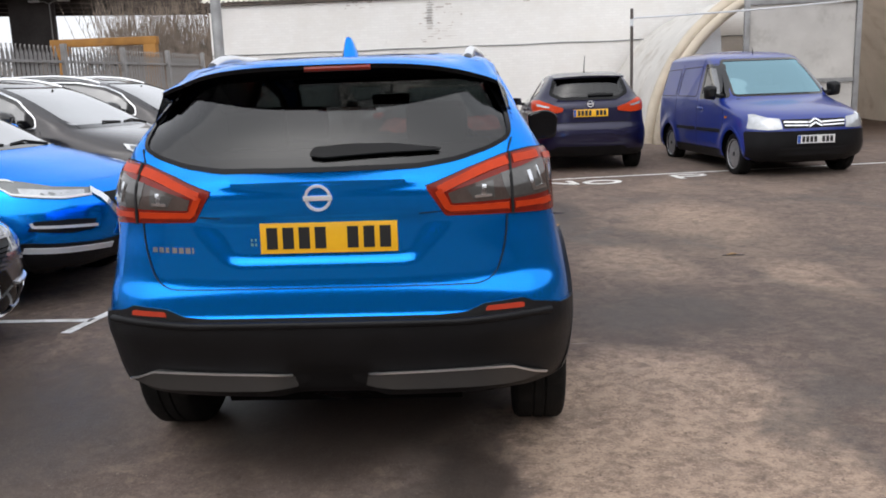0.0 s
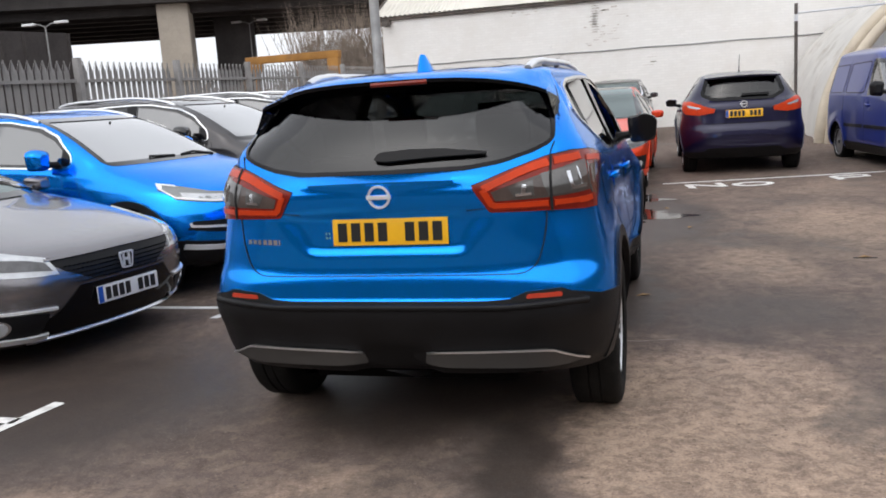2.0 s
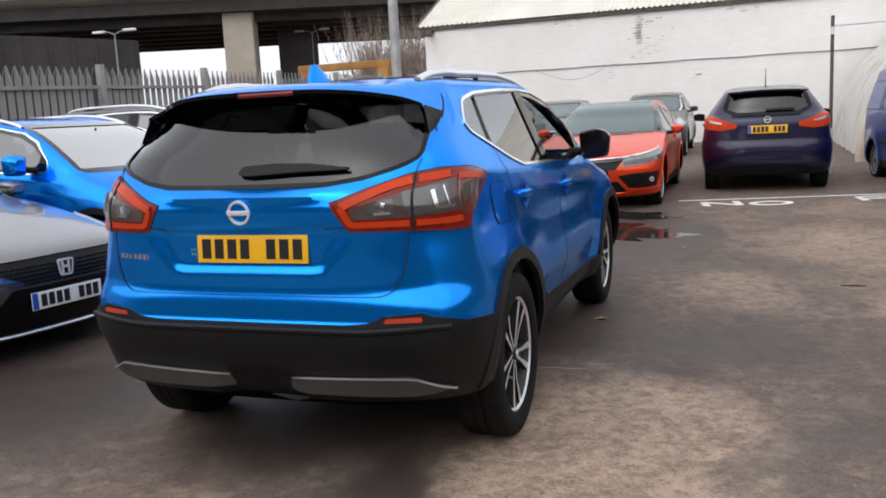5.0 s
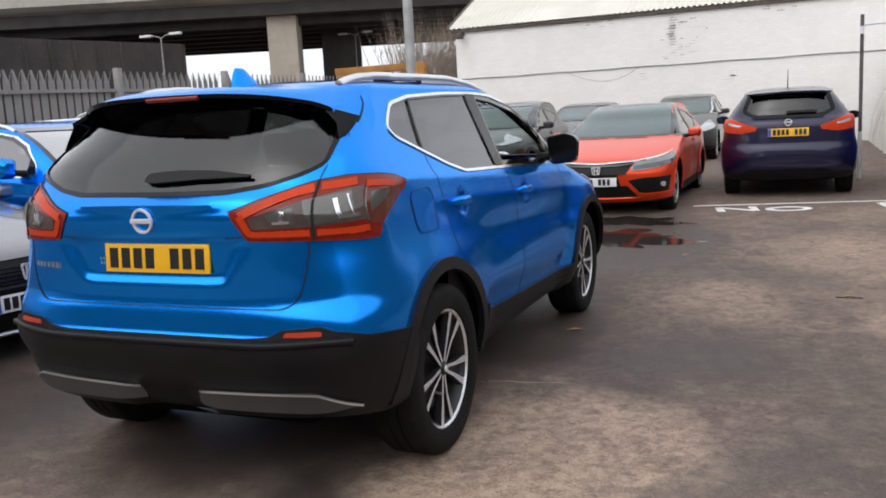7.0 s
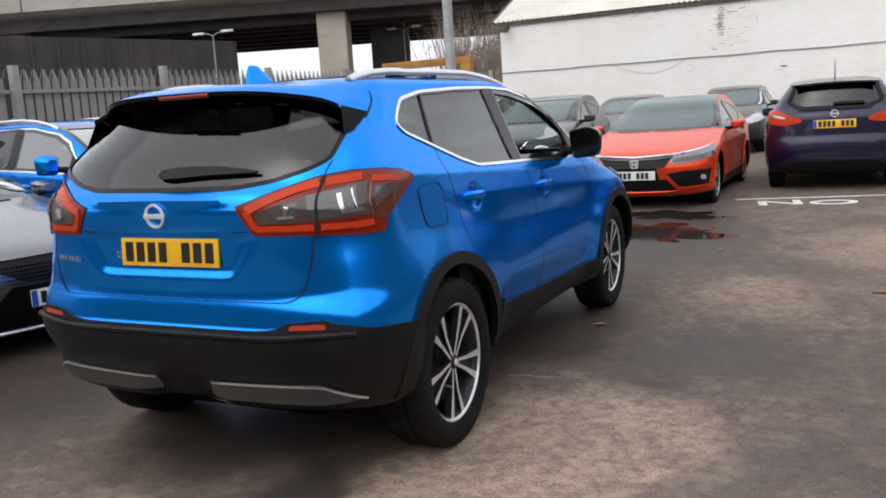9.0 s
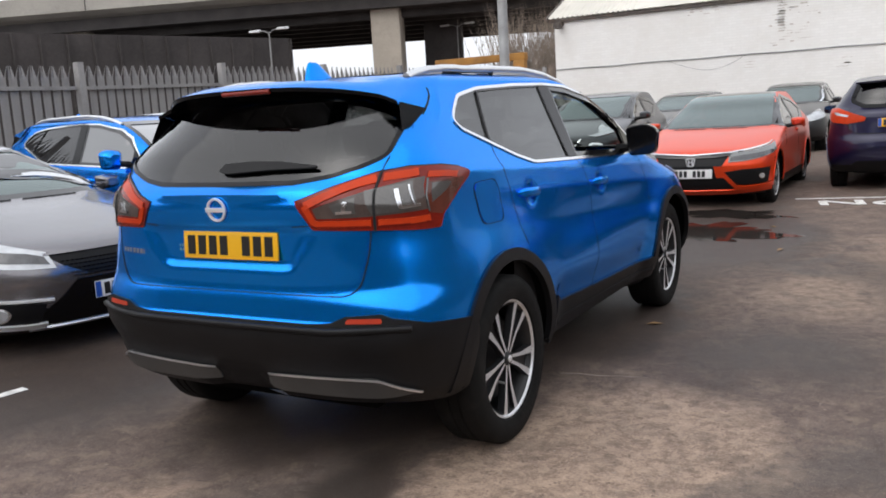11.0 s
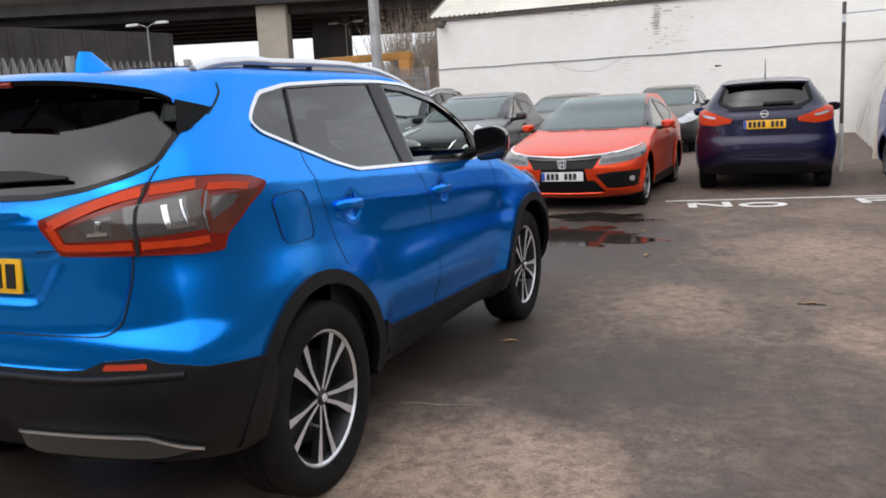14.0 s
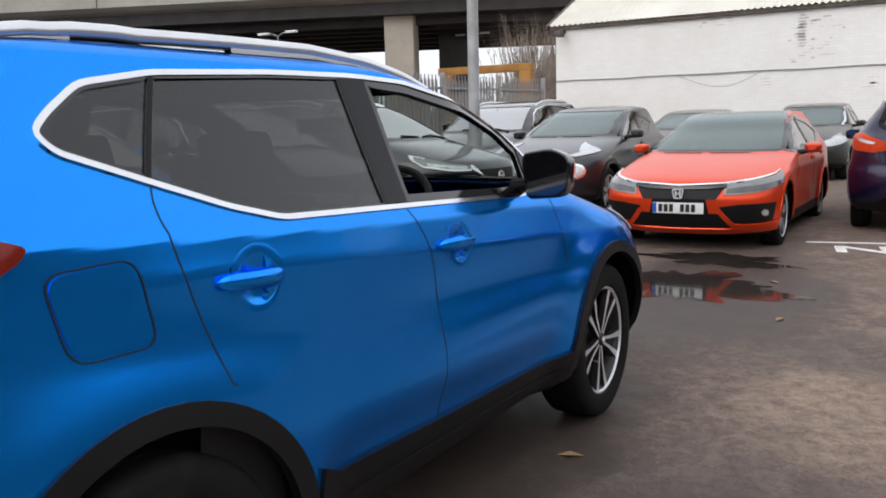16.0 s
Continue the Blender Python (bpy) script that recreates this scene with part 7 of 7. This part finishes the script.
def purple_hatch():
    sh = hatch_shell(-0.78, 3.55, 0.885, 0.80, 2.2, 1.05, 0.95, 1.43, 1.52, 1.10, -0.64, -0.46, 0.585, low=0.20, sh_f=0.90, sh_m=1.0, sh_r=1.08, wb=2.70, nr=2.7, lr=0.62)
    fl = rounded([(-0.12, 1.24), (0.10, 1.36), (0.75, 1.425), (1.1, 1.405), (1.55, 1.27), (2.05, 1.06), (1.8, 1.02), (0.4, 1.08)], 0.03)
    spec = {"side_frame": fl, "chrome": fl, "chrome_w": 0.015, "arch": 0.385, "rw": 0.32, "track": 0.86, "ks": 50, "dz": 0.026,
            "side_glass": [([(-0.03, 1.245), (0.13, 1.335), (0.72, 1.40), (0.80, 1.08), (0.42, 1.10)], "privacy"), ([(0.84, 1.40), (1.08, 1.385), (1.52, 1.25), (1.88, 1.08), (0.90, 1.06)], "screen")],
            "pillars": [[(0.74, 1.41), (0.83, 1.41), (0.89, 1.05), (0.81, 1.05)]], "seams": [[(0.84, 1.03), (0.90, 0.7), (0.90, 0.3)]], "handles": [(0.25, 0.96), (1.05, 0.93)],
            "rear_glass": rounded([(-0.42, 1.115), (0.42, 1.115), (0.58, 1.19), (0.50, 1.425), (-0.50, 1.425), (-0.58, 1.19)], 0.04), "screen": rounded([(-0.66, 1.07), (0.66, 1.07), (0.52, 1.415), (-0.52, 1.415)], 0.05), "dash": 1.55, "dash_z": 1.0}
    car = build_car("purple_hatchback", "dark purple-blue hatchback with swept red tail lamps", sh, M["purple"], 2.70, spec)
    rm, wm = sh.rear_map(), sh.wrap_map(0.62)
    plate(car, pose(0.0, sh.rear(0, 0.90) - 0.014, 0.90, -4), M["yellow"])
    badge(car, pose(0.0, sh.rear(0, 1.035) - 0.010, 1.035, 6), 0.05)
    for s in (1, -1):
        p = lamp_wrap(sh, [("x", 0.40, 0.975), ("x", 0.62, 1.05), ("y", -0.42, 1.10), ("y", -0.15, 1.09), ("y", -0.30, 0.985), ("y", -0.45, 0.92), ("x", 0.62, 0.895), ("x", 0.42, 0.925)], True, 0.62)
        lamp = part("tail_lamp", sh.patch(wm, p if s > 0 else mirrored(p), 0.014, 0.02, 0.04), M["redbright"], car, "swept red tail lamp")
        p = lamp_wrap(sh, [("x", 0.60, 1.005), ("y", -0.52, 1.040), ("y", -0.44, 1.045), ("y", -0.50, 1.015), ("x", 0.62, 0.985)], True, 0.62)
        part("clear_lens", sh.patch(wm, p if s > 0 else mirrored(p), 0.018, 0.006, 0.04), M["lens"], lamp)
        door_mirror(car, sh, s, 1.72, 1.06, M["gloss"], M["purple"], 0.18, 0.13)
    part("shut_line", sh.ribbon(rm, [(-0.60, 1.10), (-0.63, 0.95), (-0.60, 0.80), (-0.50, 0.76), (0.50, 0.76), (0.60, 0.80), (0.63, 0.95), (0.60, 1.10)], 0.008, 0.003), M["seam"], car)
    part("bumper_crease", sh.ribbon(wm, [(-0.72, 0.62), (-0.45, 0.58), (-0.28, 0.62), (0.28, 0.62), (0.45, 0.58), (0.72, 0.62)], 0.06, 0.018, False, None, 0.018), M["purple"], car)
    part("rear_valance", sh.patch(wm, dense([(-0.50, 0.40), (0.50, 0.40), (0.60, 0.34), (0.60, 0.25), (-0.60, 0.25), (-0.60, 0.34)], 0.1), 0.006, 0.008, 0.06), M["plastic"], car, "black rear valance")
    bm = bmesh.new()
    sh.ribbon(rm, [(-0.02, 1.165), (0.15, 1.170), (0.36, 1.165)], 0.03, 0.026, False, bm, 0.026)
    part("rear_wiper", bm, M["plastic"], car)
    bm = bmesh.new()
    rows = []
    for i in range(17):
        x = -0.54 + 1.08 * i / 16
        q = (x / 0.54) ** 2
        yt_, zt_ = -0.58 + 0.06 * q, 1.455 - 0.02 * q
        rows.append([bm.verts.new((x, y, z)) for y, z in ((-0.28, sh.top(x * 0.95, -0.28) + 0.002), (-0.45, zt_ + 0.016), (yt_, zt_), (yt_ + 0.01, zt_ - 0.022), (-0.46, 1.415))])
    for a, b in zip(rows, rows[1:]):
        for j in range(4):
            bm.faces.new((a[j], b[j], b[j + 1], a[j + 1]))
    bmesh.ops.recalc_face_normals(bm, faces=bm.faces[:])
    part("roof_spoiler", bm, M["purple"], car)
    aerial(car, sh, 0.0, 0.26)
    return car


def blue_van():
    def side(y, z):
        return 0.022 * (math.exp(-((math.hypot(y, z - 0.3) - 0.38) / 0.1) ** 2) + math.exp(-((math.hypot(y - 2.69, z - 0.3) - 0.38) / 0.1) ** 2))
    sh = Shell(
        yr=[(0.2, -0.62), (0.3, -0.69), (0.6, -0.70), (1.0, -0.69), (1.4, -0.65), (1.65, -0.60), (1.75, -0.50), (1.80, 0.0)],
        yf=[(0.2, 3.20), (0.3, 3.35), (0.45, 3.42), (0.62, 3.42), (0.72, 3.40), (0.82, 3.34), (0.90, 3.18), (0.96, 2.95), (1.02, 2.68), (1.07, 2.50), (1.15, 2.36), (1.40, 2.02), (1.60, 1.72), (1.68, 1.55), (1.75, 1.2), (1.80, 0.6)],
        hw=[(0.2, 0.78), (0.3, 0.84), (0.45, 0.86), (0.8, 0.862), (1.0, 0.85), (1.2, 0.83)], shoulder=[(-0.7, 1.08), (1.8, 1.05), (2.5, 0.95), (3.2, 0.84)], top_w=0.69, zt=1.66, roof=1.805,
        lr=[(0.2, 0.25), (1.8, 0.25)], lf=[(0.2, 0.55), (0.8, 0.65), (1.0, 0.75), (1.2, 0.4), (1.8, 0.35)], nr=3.5, nf=2.8, side=side)
    win = rounded([(1.30, 1.58), (1.66, 1.57), (2.02, 1.30), (2.24, 1.10), (1.36, 1.08)], 0.04)
    spec = {"side_frame": win, "side_glass": [(rounded([(1.34, 1.555), (1.64, 1.545), (1.97, 1.29), (2.12, 1.125), (1.39, 1.11)], 0.03), "screen")], "arch": 0.36, "rw": 0.30, "track": 0.835, "tw": 0.19, "style": "steel", "low": 0.2, "ks": 90, "dz": 0.018,
            "seams": [[(1.27, 1.62), (1.27, 0.9), (1.29, 0.35)], [(2.30, 1.08), (2.36, 0.75), (2.30, 0.62)], [(0.28, 1.62), (0.28, 0.55)]], "handles": [(1.45, 0.92)],
            "rear_glass": [(-0.5, 1.1), (0.5, 1.1), (0.5, 1.5), (-0.5, 1.5)], "screen": rounded([(-0.68, 1.115), (0.68, 1.115), (0.60, 1.64), (-0.60, 1.64)], 0.06), "dash": 1.95, "dash_z": 1.08,
            "screen_mat": "vanscreen", "seats": [(0.36, 1.2, 0.70, 0.48), (-0.36, 1.2, 0.70, 0.48)], "trim": [(0.1, 0.45), (2.0, 0.45), (2.0, 1.0), (0.1, 1.02)]}
    car = build_car("panel_van", "small navy blue panel van with black bumper", sh, M["van"], 2.69, spec)
    tagged(car, category="van")
    front_pieces(car, sh, [
        ("headlamp", [("x", 0.46, 0.80), ("x", 0.60, 0.815), ("y", 3.10, 0.86), ("y", 3.02, 0.86), ("y", 3.10, 0.68), ("x", 0.60, 0.655), ("x", 0.44, 0.665)], 0.012, "lens", "large clear headlamp"),
        ("grille", [("x", -0.44, 0.79), ("x", 0.44, 0.79), ("x", 0.42, 0.675), ("x", -0.42, 0.675)], 0.006, "plastic", "")])
    wf = sh.wrap_map(0.6, False)
    rt = lamp_wrap(sh, [("x", 0.60, 0.635), ("y", 3.10, 0.64), ("y", 3.07, 0.62), ("y", 3.07, 0.30), ("x", 0.60, 0.255)], False, 0.6)
    part("front_bumper", sh.patch(wf, dense(rt + mirrored(rt), 0.1), 0.02, 0.024, 0.06), M["plastic"], car, "black plastic front bumper")
    part("lower_grille", sh.patch(wf, [(-0.45, 0.42), (0.45, 0.42), (0.48, 0.32), (-0.48, 0.32)], 0.024, 0.006, 0.06), M["seam"], car)
    front_strips(car, sh, [("chrome_bar", [("x", 0.10, 0.745), ("x", 0.42, 0.755)], 0.022, 0.02, "chrome", True, ""), ("chrome_bar", [("x", 0.10, 0.705), ("x", 0.41, 0.712)], 0.018, 0.02, "chrome", True, ""),
                           ("badge_stroke", [("x", 0.09, 0.735), ("x", 0.0, 0.785)], 0.022, 0.026, "chrome", True, ""), ("badge_stroke", [("x", 0.09, 0.69), ("x", 0.0, 0.74)], 0.022, 0.026, "chrome", True, "")])
    plate(car, on_front(sh, 0.525, 0.032), M["white"])
    for s in (1, -1):
        fn = sh.side_map(s)
        part("rub_strip", sh.ribbon(fn, [(0.40, 0.60), (1.25, 0.605)], 0.05, 0.012, False, None, 0.012), M["plastic"], car)
        part("rub_strip", sh.ribbon(fn, [(1.31, 0.605), (2.28, 0.61)], 0.05, 0.012, False, None, 0.012), M["plastic"], car)
        part("sill", sh.patch(fn, [(0.40, 0.24), (2.30, 0.24), (2.30, 0.32), (0.40, 0.32)], 0.008, 0.01, 0.1), M["plastic"], car)
        part("pressed_panel", sh.patch(fn, rounded([(0.34, 1.54), (1.20, 1.56), (1.20, 1.10), (0.34, 1.10)], 0.06), -0.006, -0.006, 0.08), M["van"], car)
        part("panel_edge", sh.ribbon(fn, rounded([(0.34, 1.54), (1.20, 1.56), (1.20, 1.10), (0.34, 1.10)], 0.06), 0.012, 0.004, True), M["seam"], car)
        part("panel_edge", sh.ribbon(fn, rounded([(-0.48, 1.52), (0.22, 1.54), (0.22, 1.10), (-0.48, 1.10)], 0.06), 0.010, 0.004, True), M["seam"], car)
        part("indicator", sh.patch(fn, [(2.42, 0.80), (2.50, 0.80), (2.50, 0.83), (2.42, 0.83)], 0.006, 0.008), M["amber"], car)
        door_mirror(car, sh, s, 2.08, 1.17, M["plastic"], M["plastic"], 0.17, 0.22)
    wipers(car, sh, 1.13, 0.62)
    aerial(car, sh, 1.35, 0.10)
    return car


def small_crossover():
    sh = hatch_shell(-0.75, 3.38, 0.885, 0.86, 2.08, 1.10, 0.90, 1.515, 1.575, 1.12, -0.55, -0.35, 0.60, low=0.22, sh_f=0.96, sh_m=1.04, sh_r=1.08, wb=2.53, nf=3.0, lf=0.66, rw=0.34)
    fl = rounded([(-0.05, 1.30), (0.20, 1.40), (0.70, 1.46), (1.05, 1.44), (1.45, 1.30), (1.90, 1.10), (1.75, 1.06), (0.4, 1.12)], 0.03)
    spec = {"side_frame": fl, "arch": 0.42, "rw": 0.34, "track": 0.865, "ks": 46, "dz": 0.03, "low": 0.22,
            "side_glass": [([(0.03, 1.295), (0.22, 1.375), (0.68, 1.43), (0.76, 1.11), (0.42, 1.14)], "privacy"), ([(0.80, 1.43), (1.03, 1.415), (1.42, 1.28), (1.78, 1.11), (0.86, 1.09)], "screen")],
            "pillars": [[(0.70, 1.44), (0.79, 1.44), (0.85, 1.08), (0.77, 1.08)]], "seams": [[(0.80, 1.06), (0.86, 0.7), (0.86, 0.35)]], "handles": [(1.0, 0.98)],
            "rear_glass": [(-0.5, 1.15), (0.5, 1.15), (0.46, 1.42), (-0.46, 1.42)], "screen": rounded([(-0.64, 1.12), (0.66, 1.12), (0.575, 1.503), (-0.575, 1.503)], 0.05), "dash": 1.45, "dash_z": 1.05}
    car = build_car("small_crossover", "dark grey small crossover with round lower lamps", sh, M["dark"], 2.53, spec)
    front_pieces(car, sh, [
        ("grille", [("x", -0.40, 0.80), ("x", 0.40, 0.80), ("x", 0.30, 0.62), ("x", -0.30, 0.62)], 0.008, "plastic", ""),
        ("lower_grille", [("x", -0.50, 0.52), ("x", 0.50, 0.52), ("x", 0.55, 0.32), ("x", -0.55, 0.32)], 0.006, "plastic", ""),
        ("headlamp", [("x", 0.48, 0.87), ("x", 0.60, 0.90), ("y", 2.72, 0.99), ("y", 2.52, 1.03), ("y", 2.75, 0.91), ("x", 0.60, 0.85)], 0.012, "lens", "clear wing-top lamp")])
    front_strips(car, sh, [("chrome_vee", [("x", 0.40, 0.82), ("x", 0.22, 0.62)], 0.025, 0.02, "chrome", True, "")])
    round_lamp(car, sh, 0.60, 0.66, 0.105, name="round_headlamp")
    plate(car, on_front(sh, 0.55, 0.022), M["white"])
    wipers(car, sh, 1.115)
    for s in (1, -1):
        door_mirror(car, sh, s, 1.58, 1.14, M["gloss"], M["dark"], 0.18, 0.14)
        for ya in (0.0, 2.53):
            ring = [(ya + 0.47 * math.cos(math.radians(a)), 0.34 + 0.47 * math.sin(math.radians(a))) for a in range(-10, 191, 10)]
            hole = [(ya + 0.417 * math.cos(math.radians(a)), 0.34 + 0.417 * math.sin(math.radians(a))) for a in range(-10, 191, 10)]
            part("arch_cladding", sh.patch(sh.side_map(s), ring + hole[::-1], 0.012, 0.02, 0.08), M["plastic"], car)
    return car


def plain_hatch(name, label, paint, H=1.50, scale=1.0):
    """A hatchback seen only by its nose and windscreen."""
    sh = hatch_shell(-0.80, 3.45, 0.885, 0.80, 2.12, 1.04, 0.92, H - 0.055, H, 1.06, -0.60, -0.35, 0.60, low=0.2, sh_f=0.90, sh_m=0.99, wb=2.65, nf=2.7, lf=0.68)
    k = H - 1.5
    fl = rounded([(-0.10, 1.20), (0.15, 1.32 + k), (0.70, 1.40 + k), (1.05, 1.38 + k), (1.45, 1.24 + k * 0.5), (1.95, 1.05), (1.75, 1.02), (0.4, 1.06)], 0.03)
    spec = {"side_frame": fl, "chrome": fl, "chrome_w": 0.014, "arch": 0.385, "rw": 0.32, "track": 0.865, "ks": 46, "dz": 0.03,
            "side_glass": [([(0.0, 1.205), (0.2, 1.305 + k), (0.68, 1.37 + k), (0.78, 1.05), (0.42, 1.08)], "privacy"), ([(0.80, 1.37 + k), (1.03, 1.355 + k), (1.42, 1.21 + k * 0.5), (1.78, 1.07), (0.86, 1.05)], "screen")],
            "pillars": [[(0.70, 1.385 + k), (0.79, 1.385 + k), (0.85, 1.03), (0.79, 1.03)]], "seams": [[(0.80, 1.02), (0.85, 0.7), (0.85, 0.3)]], "handles": [(1.02, 0.93)],
            "rear_glass": [(-0.5, 1.1), (0.5, 1.1), (0.46, 1.36 + k), (-0.46, 1.36 + k)], "screen": rounded([(-0.66, 1.06), (0.68, 1.06), (0.575, H - 0.068), (-0.575, H - 0.068)], 0.05), "dash": 1.48, "dash_z": 1.0}
    car = build_car(name, label, sh, paint, 2.65, spec)
    front_pieces(car, sh, [
        ("grille", [("x", -0.42, 0.74), ("x", 0.42, 0.74), ("x", 0.34, 0.54), ("x", -0.34, 0.54)], 0.008, "plastic", ""),
        ("lower_grille", [("x", -0.55, 0.42), ("x", 0.55, 0.42), ("x", 0.55, 0.28), ("x", -0.55, 0.28)], 0.006, "plastic", ""),
        ("headlamp", [("x", 0.46, 0.75), ("x", 0.60, 0.79), ("y", 2.95, 0.86), ("y", 2.72, 0.90), ("y", 2.92, 0.76), ("x", 0.60, 0.66), ("x", 0.45, 0.66)], 0.012, "lens", "clear headlamp")])
    front_strips(car, sh, [("grille_bar", [("x", -0.40, 0.64), ("x", 0.40, 0.64)], 0.03, 0.02, "chrome", False, ""), ("grille_edge", [("x", -0.42, 0.745), ("x", 0.42, 0.745)], 0.02, 0.018, "chrome", False, ""),
                           ("bumper_strip", [("x", -0.58, 0.27), ("x", 0.58, 0.27)], 0.03, 0.016, "chrome", False, "")])
    badge(car, on_front(sh, 0.64, 0.03), 0.07, False)
    plate(car, on_front(sh, 0.48, 0.022), M["white"])
    wipers(car, sh, 1.045)
    for s in (1, -1):
        door_mirror(car, sh, s, 1.62, 1.08, M["gloss"], paint, 0.18, 0.13)
    return car


# ---- parked cars ----
hero, hero_shell = crossover("crossover_car", "bright metallic blue crossover car with black lower trim", M["blue"], front_black=True)
q2 = copy_thing(hero, facing((-2.20, 2.75), -7, 3.55))
tagged(hero, "bright metallic blue crossover with its driver's window down")
for ob in q2.children:
    if ob.name.startswith("door_mirror"):
        ob.data = ob.data.copy()
        ob.data.materials[0] = M["blue"]
    elif ob.name.startswith("windscreen") and ob.data.materials[0] == M["clear"]:
        ob.data = ob.data.copy()
        ob.data.materials[0] = M["paleglass"]
part("side_window", hero_shell.patch(hero_shell.side_map(1), hero_shell.driver_pane, -0.004, 0.0, 0.07), M["screen"], q2).visible_shadow = False
tagged(q2, "bright metallic blue crossover parked in a bay")
suv, suv_shell = crossover("estate_suv", "charcoal sport utility car with chrome window trim", M["charcoal"], front_black=True, closed=True)
suv.scale = (1.01, 1.04, 1.055)
suv.matrix_basis = facing((-2.2, 5.15), -5, 3.70) @ Matrix.Diagonal((1.01, 1.04, 1.055, 1))
copy_thing(suv, facing((-2.2, 7.6), -4, 3.70))
copy_thing(suv, facing((-4.60, 10.5), -88, 3.70))
grey_hatch().matrix_basis = facing((-2.30, 0.62), -9.5, 3.50)
orange_hatch().matrix_basis = facing((-0.10, 7.45), -90.5, 3.57)
purple_hatch().matrix_basis = pose(2.13, 10.06, ground_z(10.0), 0, 0, 1.5)
blue_van().matrix_basis = facing((5.02, 8.05), -83, 3.42)
small_crossover().matrix_basis = facing((-2.70, 9.45), -89, 3.38)
plain_hatch("dark_grey_hatchback", "dark grey hatchback with chrome grille bar", M["dark"], 1.52).matrix_basis = facing((-0.30, 16.2), -90, 3.45)
plain_hatch("light_grey_hatchback", "grey hatchback parked behind other cars", M["grey"], 1.46).matrix_basis = facing((-2.6, 15.2), -90, 3.45)
